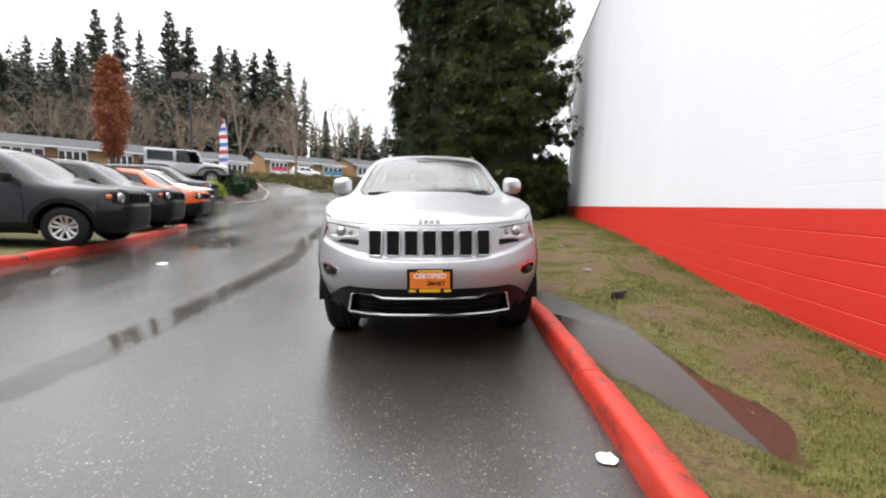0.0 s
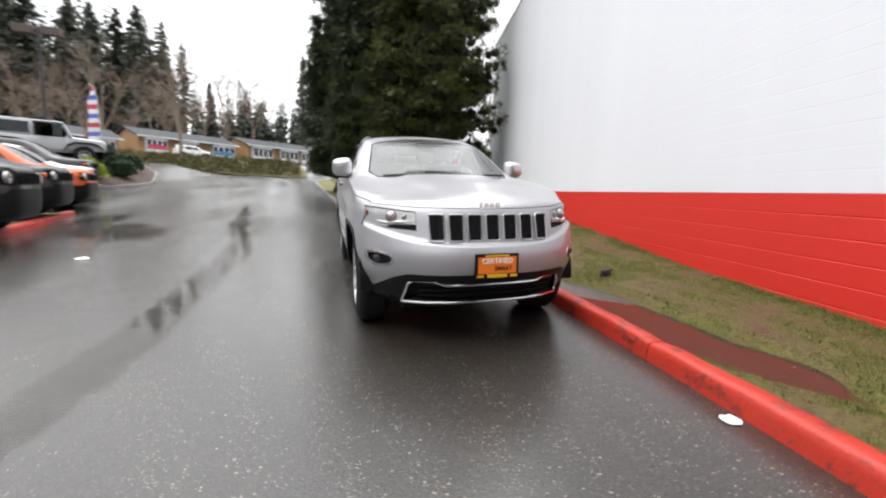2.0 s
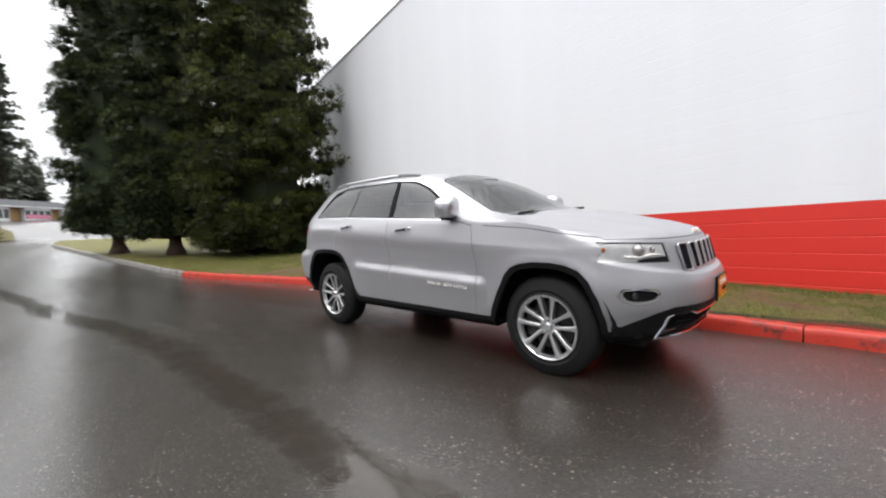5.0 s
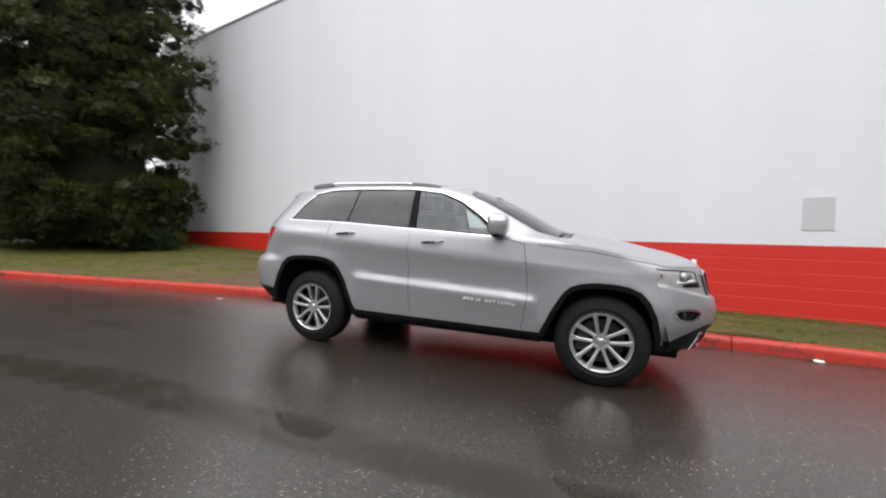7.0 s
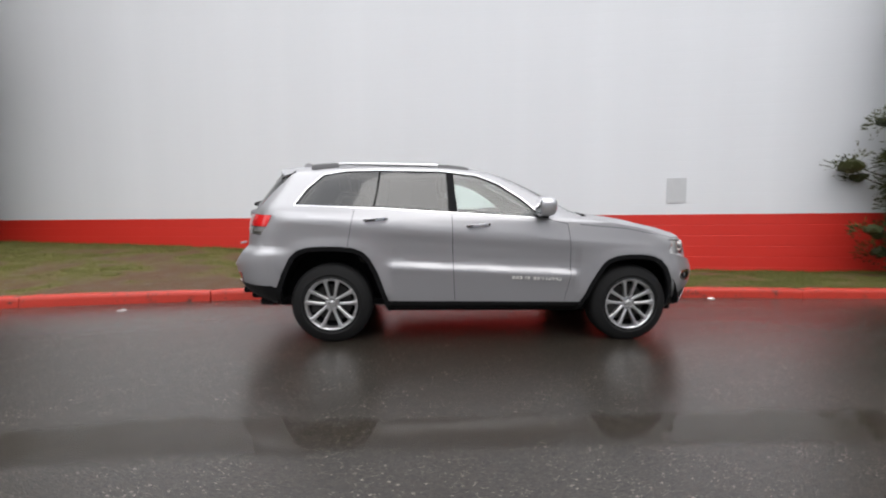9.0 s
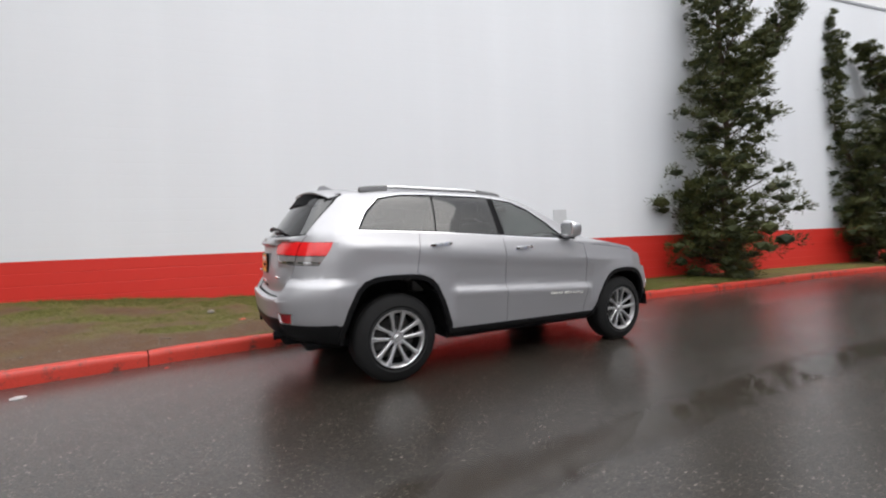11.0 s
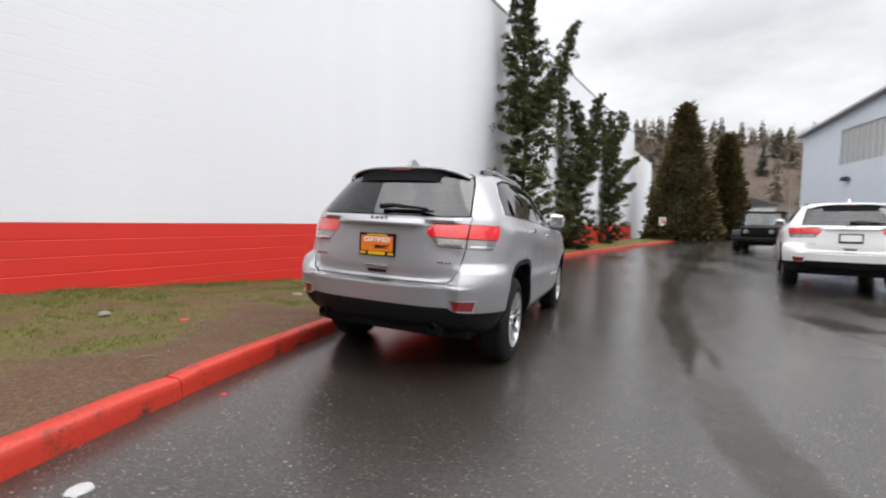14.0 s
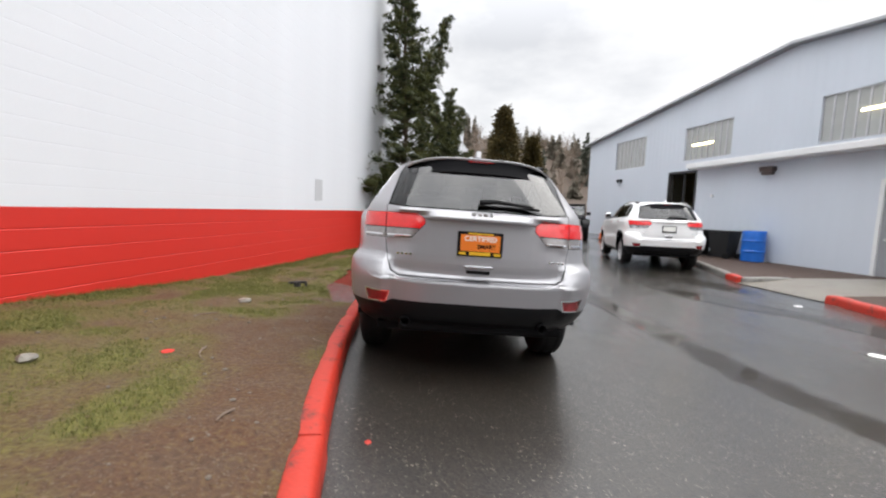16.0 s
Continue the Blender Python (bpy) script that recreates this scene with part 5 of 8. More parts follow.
def block_paint(name, color, rough=0.55):
    """Painted blockwork: faint upright joints and a rolled, slightly dirty coat."""
    m, n, l, b = mat_new(name)
    tc, no, st = n.new("ShaderNodeTexCoord"), n.new("ShaderNodeTexNoise"), n.new("ShaderNodeTexNoise")
    no.inputs["Scale"].default_value, no.inputs["Detail"].default_value = 60, 5
    st.inputs["Scale"].default_value, st.inputs["Detail"].default_value = 0.8, 6
    mp = n.new("ShaderNodeMapping")
    mp.inputs["Scale"].default_value = (1, 1, 0.35)
    l.new(tc.outputs["Object"], no.inputs["Vector"])
    l.new(tc.outputs["Object"], mp.inputs["Vector"])
    l.new(mp.outputs["Vector"], st.inputs["Vector"])
    mx = n.new("ShaderNodeMix")
    mx.data_type = "RGBA"
    mx.inputs[6].default_value, mx.inputs[7].default_value = rgba([c * 0.93 for c in color]), rgba([min(1, c * 1.05) for c in color])
    l.new(st.outputs["Fac"], mx.inputs[0])
    l.new(mx.outputs[2], b.inputs["Base Color"])
    b.inputs["Roughness"].default_value = rough
    bp = n.new("ShaderNodeBump")
    bp.inputs["Strength"].default_value, bp.inputs["Distance"].default_value = 0.18, 0.004
    l.new(no.outputs["Fac"], bp.inputs["Height"])
    l.new(bp.outputs["Normal"], b.inputs["Normal"])
    return m


def leaf_mat(name, dark, light, rough=0.6):
    """Foliage that varies from tuft to tuft and, less, from leaf to leaf; some crowns paint daylight into the tuft's
    tone.
    """
    m, n, l, b = mat_new(name)
    ge, at, mx = n.new("ShaderNodeNewGeometry"), n.new("ShaderNodeAttribute"), n.new("ShaderNodeMix")
    at.attribute_name = "tone"
    mx.data_type = "RGBA"
    mx.inputs[6].default_value, mx.inputs[7].default_value = rgba(dark), rgba(light)
    k1, k2 = n.new("ShaderNodeMath"), n.new("ShaderNodeMath")
    k1.operation, k2.operation, k2.use_clamp = "MULTIPLY", "MULTIPLY_ADD", True
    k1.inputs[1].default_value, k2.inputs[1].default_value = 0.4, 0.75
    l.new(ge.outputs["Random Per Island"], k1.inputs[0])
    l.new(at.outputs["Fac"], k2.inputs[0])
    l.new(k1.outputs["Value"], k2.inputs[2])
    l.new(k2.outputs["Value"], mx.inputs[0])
    l.new(mx.outputs[2], b.inputs["Base Color"])
    b.inputs["Roughness"].default_value = rough
    b.inputs["Specular IOR Level"].default_value = 0.25
    return m


M_ASPHALT = asphalt_mat()
M_WATER = water_mat("water_film", (0.044, 0.036, 0.028), 0.03, 9, 0.55, 0.04, 0.75)
M_MUDWATER = water_mat("muddy_water", (0.048, 0.034, 0.025), 0.006, 8, 0.97, 0.015)
M_VERGE = verge_mat()
M_KERBRED = worn_paint("worn_red_paint", (0.45, 0.03, 0.015), (0.085, 0.026, 0.019), 0.41, 0.48, 6.5)
M_KERBGREY = worn_paint("kerb_concrete", (0.2, 0.19, 0.175), (0.08, 0.075, 0.07), 0.4, 0.7)
M_CONCRETE = worn_paint("wet_concrete", (0.2, 0.18, 0.15), (0.15, 0.132, 0.108), 0.45, 0.35)
M_WALLWHITE = block_paint("white_block_paint", (0.76, 0.775, 0.81))
M_WALLRED = block_paint("red_block_paint", (0.63, 0.028, 0.018), 0.5)
M_BLUEGREY = block_paint("blue_grey_cladding", (0.54, 0.585, 0.65), 0.5)
ribs = M_BLUEGREY.node_tree.nodes
wave, rib_bump, rib_tc = ribs.new("ShaderNodeTexWave"), ribs.new("ShaderNodeBump"), ribs.new("ShaderNodeTexCoord")
wave.inputs["Scale"].default_value = 1.05
rib_bump.inputs["Strength"].default_value, rib_bump.inputs["Distance"].default_value = 0.35, 0.012
M_BLUEGREY.node_tree.links.new(rib_tc.outputs["Object"], wave.inputs["Vector"])
M_BLUEGREY.node_tree.links.new(wave.outputs["Fac"], rib_bump.inputs["Height"])
M_BLUEGREY.node_tree.links.new(ribs["Bump"].outputs["Normal"], rib_bump.inputs["Normal"])
M_BLUEGREY.node_tree.links.new(rib_bump.outputs["Normal"], ribs["Principled BSDF"].inputs["Normal"])
M_FASCIA = plain("white_fascia", (0.68, 0.69, 0.7), 0.5)
M_BARK = plain("bark", (0.07, 0.045, 0.032), 0.9, var=0.4, scale=14, bump=0.8, bscale=30)
M_TWIG = plain("bare_twigs", (0.19, 0.145, 0.112), 0.9, var=0.3)
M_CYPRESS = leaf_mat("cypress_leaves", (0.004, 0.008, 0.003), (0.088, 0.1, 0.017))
# Dark leaves of two evergreens; also colours the cores that imitate inner shade.
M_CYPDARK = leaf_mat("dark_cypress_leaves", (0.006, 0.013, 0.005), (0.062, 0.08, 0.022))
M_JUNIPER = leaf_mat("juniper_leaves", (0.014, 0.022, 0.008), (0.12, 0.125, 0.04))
# Greyed, lightened green: distance haze is mixed into the needle colour.
M_FIR = leaf_mat("hazed_fir_needles", (0.06, 0.07, 0.056), (0.12, 0.13, 0.1))
M_CEDARBROWN = leaf_mat("bronzed_conifer", (0.03, 0.026, 0.01), (0.115, 0.085, 0.03))
M_RUSSET = leaf_mat("russet_leaves", (0.16, 0.05, 0.025), (0.36, 0.13, 0.06))
M_GRASS = leaf_mat("grass_blades", (0.05, 0.058, 0.014), (0.185, 0.188, 0.05))
M_BANKGRASS = plain("rough_bank_grass", (0.1, 0.088, 0.035), 0.95, var=0.5, scale=3, bump=0.8, bscale=12)
M_MULCH = plain("bark_mulch", (0.05, 0.028, 0.02), 0.8, var=0.4, scale=20, bump=0.9, bscale=50)
M_SHRUBDARK = leaf_mat("dark_shrub_leaves", (0.012, 0.03, 0.012), (0.04, 0.07, 0.03))
M_SHRUBLIME = leaf_mat("lime_shrub_leaves", (0.12, 0.16, 0.02), (0.38, 0.42, 0.05))
M_BRICKTAN = plain("tan_brick", (0.36, 0.22, 0.11), 0.85, var=0.2, scale=2)
M_ROOFGREY = plain("grey_shingles", (0.055, 0.057, 0.062), 0.95, var=0.15, scale=3, bump=0.4, bscale=12)
M_DARKGLASS = plain("dark_window", (0.03, 0.035, 0.04), 0.08)
M_LITWINDOW = plain("frosted_panel", (0.36, 0.37, 0.36), 0.35, var=0.15)
M_TUBE = plain("fluorescent_tube", (0.9, 0.85, 0.6), 0.5, emit=((1.0, 0.86, 0.5), 4.0))
M_BLUE = plain("blue_plastic", (0.01, 0.12, 0.5), 0.35, var=0.15)
M_CONE = plain("cone_orange", (0.75, 0.13, 0.02), 0.5)

# ---- ground ----


def sheet(name, rows, mat, kind, label, category, smooth=True):
    ob = link_mesh(name, grid_bm(rows), mat, smooth=smooth, sharp=60)
    return tagged(ob, label, category, kind=kind)


gx = [-400, -250, -150, -100, -70, -50, -40, -32, -26] + list(np.linspace(-22, 4, 66)) + [6, 9, 14, 22, 40, 80, 200, 400]
gy = [-400, -300, -200, -140, -100, -80, -65, -55, -48] + list(np.linspace(-42, 62, 131)) + [66, 70, 75, 85, 100, 120, 140, 200, 300, 400]
sheet("ground", [[(x, y, road_z(x, y)) for x in gx] for y in gy], M_ASPHALT, "structure", "wet dark asphalt lane with light stone chips", "ground")

STREAM_Y = [-26, -18.4, -6.5, -2.2, 0, 2.2, 3.7, 5.4, 8.4, 11, 14]
STREAM_X = [-7.4, -5.5, -3.06, -2.55, -2.52, -2.55, -2.7, -3.1, -3.46, -3.8, -4.3]
rows = []
for y in np.arange(-24, 12.6, 0.12):
    c = smooth_interp(y, STREAM_Y, STREAM_X, 0.5) + 0.05 * noise.noise((0, y * 0.8, 0))
    w = 0.24 + 0.12 * noise.noise((3, y * 0.7, 1)) + 0.05 * noise.noise((5, y * 3.1, 2)) + 0.06 * max(0, -y - 4) * 0.4
    w = max(0.03, w * min(1, (12.7 - y) / 4))
    rows.append([(c + w * u, y, road_z(c + w * u, y) + 0.005) for u in (-1, -0.6, 0, 0.6, 1)])
stream = tagged(link_mesh("water", grid_bm(rows), M_WATER, smooth=True), "thin stream of rain water along the lane", "water", kind="structure")
depth_of(stream, [d for _ in rows for d in (0, 0.45, 0.7, 0.45, 0)])


def puddle(name, cx, cy, rx, ry, turn, height, mat, lift=0.005, seed=0, label=""):
    """A shallow pool with an uneven rim."""
    bm = bmesh.new()
    mid = bm.verts.new((cx, cy, height(cx, cy) + lift))
    rings = []
    for q in (0.55, 1.0):
        ring = []
        for k in range(36):
            a = 2 * math.pi * k / 36
            rr = q * (1 + 0.28 * noise.noise((math.cos(a) * 1.7 + seed, math.sin(a) * 1.7, seed)) + 0.1 * noise.noise((math.cos(a) * 6, math.sin(a) * 6, seed)))
            u, v = rx * rr * math.cos(a), ry * rr * math.sin(a)
            x, y = cx + u * math.cos(turn) - v * math.sin(turn), cy + u * math.sin(turn) + v * math.cos(turn)
            ring.append(bm.verts.new((x, y, height(x, y) + lift)))
        rings.append(ring)
    for k in range(36):
        bm.faces.new((mid, rings[0][k], rings[0][(k + 1) % 36]))
        bm.faces.new((rings[0][k], rings[1][k], rings[1][(k + 1) % 36], rings[0][(k + 1) % 36]))
    bmesh.ops.recalc_face_normals(bm, faces=bm.faces)
    ob = tagged(link_mesh(name, bm, mat, smooth=True), label or "shallow rain puddle on asphalt", "puddle", kind="structure")
    depth_of(ob, [0.8] + [0.6] * 36 + [0.0] * 36)
    return ob


for k, (cx, cy, rx, ry, tn) in enumerate(((-5.0, 4.4, 1.1, 1.7, 0.3), (-6.2, 6.6, 0.6, 1.8, 0.2), (-4.6, -1.4, 0.4, 1.5, 0.3), (-3.9, -9.5, 0.5, 1.9, 0.2), (-5.5, -2.9, 0.4, 1.4, 0.1), (-5.4, 0.9, 0.4, 1.6, 0.25), (-1.9, -12.5, 0.7, 1.6, 0.2), (-4.6, -13.5, 0.8, 2.2, 0.2))):
    puddle("puddle", cx, cy, rx, ry, tn, road_z, M_WATER, 0.004, k * 3.7)


def cover(x, y):
    """How grassy the verge is, 0 to 1."""
    kx, wx = kerb_x(y), wall_x(y)
    u = (x - kx) / max(0.5, wx - kx)
    base = float(np.interp(y, [-9, -4, -1, 0.5, 2, 5, 8, 11], [0.76, 0.5, 0.43, 0.4, 0.33, 0.35, 0.6, 1.15]))
    v = base + 0.75 * noise.noise((x * 1.3, y * 1.0, 0)) + 0.45 * noise.noise((x * 3.3, y * 3.1, 5))
    v += 0.5 * max(0, (u - 0.8) / 0.2) if y < 12 else 0.15
    v += 1.3 * max(0, noise.noise((x * 1.9, y * 1.7, 11)) - 0.16)
    if y > -0.5:
        v -= 0.55 * max(0, 1 - abs(u - 0.12) / 0.22) * min(1, (y + 0.5) / 1.0) * max(0, min(1, (7 - y) / 2))
    return min(1, max(0, 0.6 + 1.25 * (v - 0.5)))


POOL_Y = [-3.8, -3.53, -3.26, -2.9, -2.75, -2.0, -1.4, -0.9, -0.4, -0.1]
POOL_L = [1.62, 1.5, 1.36, 1.28, 1.2, 1.18, 1.2, 1.22, 1.25, 1.35]
POOL_R = [1.68, 1.82, 1.94, 1.92, 1.84, 1.9, 1.93, 1.76, 1.58, 1.45]


def pool_z(y):
    return 0.02


def verge_z(x, y):
    z = bank_z(x, y) + 0.018 * noise.noise((x * 1.6, y * 1.6, 2)) + 0.006 * noise.noise((x * 7, y * 7, 2))
    if -3.95 < y < 0.05:
        a, b = float(np.interp(y, POOL_Y, POOL_L)), float(np.interp(y, POOL_Y, POOL_R))
        edge = min(x - a, b - x, y + 3.8, -0.1 - y)
        if edge > -0.12:
            q = min(1, (edge + 0.12) / 0.12)
            z += (min(z, pool_z(y) - 0.004 - 0.02 * max(0, edge)) - z) * q
    return z


rows, cov = [], []
vy = list(np.arange(-30, -9, 0.5)) + list(np.arange(-9, 9, 0.12)) + list(np.arange(9, 33.4, 0.4))
for y in vy:
    x0, x1 = kerb_x(y) + 0.13, wall_x(y) + 0.15 + max(0, min(1, (y - 11.8) / 1.5)) * 9
    rows.append([(x, y, verge_z(x, y)) for x in x0 + (x1 - x0) * np.linspace(0, 1, 30)])
    cov += [cover(p[0], p[1]) for p in rows[-1]]
verge = sheet("verge", rows, M_VERGE, "structure", "muddy verge with patchy wet grass", "verge")
ca = verge.data.color_attributes.new("cover", "FLOAT_COLOR", "POINT")
for k, c in enumerate(cov):
    ca.data[k].color = (c, c, c, 1)
rows, deep = [], []
for y in np.arange(-3.8, -0.09, 0.08):
    a, b = float(np.interp(y, POOL_Y, POOL_L)) + 0.05 * noise.noise((y * 2.3, 1, 0)), float(np.interp(y, POOL_Y, POOL_R)) + 0.09 * noise.noise((y * 2.9, 5, 0))
    end = max(0, min(1, (y + 3.8) / 0.3, (-0.1 - y) / 0.4))
    rows.append([(a + (b - a) * u, y, pool_z(y)) for u in (-0.06, 0.06, 0.3, 0.7, 0.92, 1.06)])
    deep += [0.25 * end, 0.7 * end, 0.9 * end, 0.9 * end, 0.65 * end, 0.05]
pool = tagged(link_mesh("mud_puddle", grid_bm(rows), M_MUDWATER, smooth=True), "still muddy puddle behind the kerb mirroring the wall", "puddle", kind="structure")
depth_of(pool, deep)

# grass blades
gr = random.Random(11)
gv, gf, gt = [], [], []


def blade_tuft(x, y, z, h, count):
    c0 = gr.random()
    for _ in range(count):
        a, r = gr.uniform(0, 6.283), gr.uniform(0, 0.045)
        px, py = x + r * math.cos(a), y + r * math.sin(a)
        b, lean, hh, w = gr.uniform(0, 6.283), gr.uniform(0.3, 1.0), h * gr.uniform(0.5, 1.3), gr.uniform(0.0014, 0.003)
        i = len(gv)
        gt.append(c0)
        gv.extend(((px - w * math.sin(b), py + w * math.cos(b), z - 0.005), (px + w * math.sin(b), py - w * math.cos(b), z - 0.005), (px + lean * hh * math.cos(b), py + lean * hh * math.sin(b), z + hh)))
        gf.append((i, i + 1, i + 2))


for _ in range(100000):
    y = gr.uniform(-8, 15)
    u = gr.random()
    x = kerb_x(y) + 0.16 + u * (wall_x(y) - kerb_x(y) - 0.18)
    c = cover(x, y)
    if -3.8 < y < -0.1 and float(np.interp(y, POOL_Y, POOL_L)) + 0.03 < x < float(np.interp(y, POOL_Y, POOL_R)) - 0.03:
        continue
    if gr.random() < (c - 0.32) * 1.9:
        edge = max(0, (u - 0.9) / 0.1)
        blade_tuft(x, y, verge_z(x, y), 0.009 + 0.013 * c + 0.03 * edge, 6)
me = bpy.data.meshes.new("verge_grass")
me.from_pydata(gv, [], gf)
me.materials.append(M_GRASS)
ta = me.color_attributes.new("tone", "FLOAT_COLOR", "POINT")
for k, c in enumerate(gt):
    for q in range(3):
        ta.data[3 * k + q].color = (c, c, c, 1)
tagged(new("verge_grass", me), "short wet green grass blades on the verge", "grass", kind="stuff")
pebble = bmesh.new()
for _ in range(420):
    y = gr.uniform(-3, 7)
    x = kerb_x(y) + 0.2 + gr.random() * (wall_x(y) - kerb_x(y) - 0.4)
    if cover(x, y) < 0.5:
        s = gr.uniform(0.004, 0.016)
        t = bmesh.new()
        bmesh.ops.create_icosphere(t, subdivisions=1, radius=s, matrix=Matrix.Translation((x, y, verge_z(x, y) + s * 0.3)) @ Matrix.Diagonal((gr.uniform(0.7, 1.5), 1, 0.6, 1)))
        add_bm(pebble, t)
tagged(link_mesh("pebbles", pebble, plain("pebble_stone", (0.16, 0.135, 0.11), 0.7, var=0.5, scale=30)), "small stones and crumbs on the mud", "pebbles", kind="stuff")

# fallen leaf scraps and crumbs on the verge
lr = random.Random(17)
fv, ff = [], []
for _ in range(1500):
    y = lr.uniform(-5, 8)
    x = kerb_x(y) + 0.18 + lr.random() * (wall_x(y) - kerb_x(y) - 0.25)
    z, a, w, h = verge_z(x, y) + 0.006, lr.uniform(0, 6.283), lr.uniform(0.005, 0.018), lr.uniform(0.003, 0.008)
    c_, s_ = math.cos(a), math.sin(a)
    i = len(fv)
    fv.extend(((x + w * c_, y + w * s_, z + lr.uniform(0, 0.008)), (x - h * s_, y + h * c_, z + 0.002), (x - w * c_, y - w * s_, z + lr.uniform(0, 0.006)), (x + h * s_, y - h * c_, z + 0.003)))
    ff.append((i, i + 1, i + 2, i + 3))
me = bpy.data.meshes.new("leaf_litter")
me.from_pydata(fv, [], ff)
me.materials.append(leaf_mat("dead_leaf_scraps", (0.07, 0.04, 0.02), (0.4, 0.3, 0.2)))
tagged(new("leaf_litter", me), "small brown and pale leaf scraps on the verge", "leaf litter", kind="stuff")

# ---- kerbs ----


def kerb_run(name, pts, mat, label, length=1.9, high=0.135, wide=0.15, side=1, seed=0):
    """Kerb stones along a line; side: the side on which the verge lies."""
    rnd = random.Random(seed)
    pts = [Vector(p) for p in pts]
    cum = [0]
    for a, b in zip(pts, pts[1:]):
        cum.append(cum[-1] + (b - a).length)

    def at(s):
        s = min(max(s, 0), cum[-1])
        for k in range(len(pts) - 1):
            if s <= cum[k + 1] + 1e-9:
                return pts[k].lerp(pts[k + 1], (s - cum[k]) / max(1e-9, cum[k + 1] - cum[k]))
        return pts[-1]

    root = tagged(new(name), label, "kerb", kind="structure")
    s = 0.0
    while s < cum[-1] - 0.05:
        e = min(cum[-1], s + length * rnd.uniform(0.75, 1.3))
        if cum[-1] - e < 0.5:
            e = cum[-1]
        rows = []
        steps = max(2, int((e - s) / 0.16))
        jy, jz = rnd.uniform(-0.005, 0.005), rnd.uniform(-0.006, 0.006)
        for k in range(steps + 1):
            q = s + 0.006 + (e - s - 0.012) * k / steps
            p, d = at(q), (at(q + 0.25) - at(q - 0.25)).normalized()
            nrm = Vector((d.y, -d.x)) * side
            z = road_z(p.x, p.y)
            wob = 0.006 * noise.noise((p.x * 4, p.y * 4, 7)) - (0.012 if k in (0, steps) else 0)
            wob -= 0.03 * max(0, noise.noise((p.x * 1.3, p.y * 1.3, 17)) - 0.45)
            prof = ((0.0, -0.06), (0.008, high * 0.55), (0.014, high - 0.022), (0.03, high - 0.004), (0.05, high), (wide - 0.02, high + 0.002), (wide, high - 0.012), (wide + 0.004, -0.05))
            rows.append([(p.x + nrm.x * (a + jy + wob * 0.5), p.y + nrm.y * (a + jy + wob * 0.5), z + b + (jz + wob if b > 0 else 0)) for a, b in prof])
        bm = grid_bm(rows)
        bm.faces.new([bm.verts[i] for i in range(8)] if bm.verts.ensure_lookup_table() is None else [])
        bm.verts.ensure_lookup_table()
        k = len(bm.verts)
        bm.faces.new([bm.verts[i] for i in range(k - 1, k - 9, -1)])
        bmesh.ops.recalc_face_normals(bm, faces=bm.faces)
        part("kerb_stone", bm, mat, root, smooth=True, sharp=50)
        s = e
    return root


def line_of(y0, y1, step=0.4):
    return [(kerb_x(y), y) for y in np.arange(y0, y1 + 0.01, step)]


kerb_run("kerb_red", line_of(-30, 10), M_KERBRED, "red painted kerb with scuffed worn paint", seed=3)
kerb_run("kerb_grey", line_of(10, 33), M_KERBGREY, "bare grey concrete kerb", seed=4)
ROW_Y, ROW_X = [-1.15, -0.1, 0.9, 2.95, 5.2, 7.2], [-6.22, -5.97, -5.85, -6.1, -6.6, -7.05]
LOT_Y, LOT_X = [-10, -7.2, -5.4, -4.2, -3.7], [-8.3, -7.6, -7.0, -6.6, -6.43]
kerb_run("kerb_row", list(zip(ROW_X, ROW_Y)), M_KERBRED, "red painted kerb in front of parked cars", side=-1, seed=5)
kerb_run("kerb_lot", list(zip(LOT_X, LOT_Y)), M_KERBGREY, "bare grey kerb beside the planting bed", side=-1, seed=6, length=1.3)
kerb_run("kerb_lot_end", [(-6.43, -3.69), (-6.22, -3.1)], M_KERBRED, "red painted end of the grey kerb", side=-1, seed=7, length=1.3)
kerb_run("kerb_return", [(-6.3, -3.04), (-7.4, -3.02)], M_KERBGREY, "low grey kerb edge beside the concrete apron", side=-1, seed=9, high=0.12)
kerb_run("kerb_island", [(-12.5, 13.8), (-10.6, 14.2), (-9.6, 15.4), (-9.3, 17.5), (-9.6, 20), (-10.6, 23.5), (-13, 27), (-16, 30)], M_KERBGREY, "grey kerb round a planted island", side=-1, seed=8)

# grass strip under the parked row


def bed_rows(ys, xs_y, xs_x, wall_side, lift):
    """Rows of a flat bed from the back of a kerb to a line behind it."""
    out = []
    for y in ys:
        a = float(np.interp(y, xs_y, xs_x)) - 0.14
        out.append([(x, y, road_z(x, y) + lift) for x in np.linspace(a, wall_side(y), 10)])
    return out


annex_line = lambda y: -10.3 - 0.13 * y - 0.02
sheet("grass_strip", bed_rows(np.arange(0.95, 7.3, 0.5), ROW_Y, ROW_X, lambda y: -12.0, 0.07), M_BANKGRASS, "structure", "thin grass strip under parked cars", "grass")
rows = [[(kx - 0.14 - w, y, road_z(kx - 0.14 - w, y) + 0.12 + 0.25 * math.sin(min(1, w / 3) * 1.5)) for w in (0, 0.5, 1, 2, 3, 4, 5)] for y, kx in [(yy, float(np.interp(yy, [14.2, 15.4, 17.5, 20, 23.5, 27, 30], [-10.6, -9.6, -9.3, -9.6, -10.6, -13, -16]))) for yy in np.arange(14.2, 30, 0.8)]]
sheet("island_bed", rows, M_MULCH, "structure", "planted island with brown bark mulch", "planting bed")
rows = [[(x, y, road_z(x, y) + 0.05 + 0.25 * max(0, noise.noise((x * 0.3, y * 0.3, 1)))) for x in np.linspace(-48, -3.0 - 0.6 * max(0, y - 46), 46)] for y in np.arange(43.6, 50.1, 0.5)]
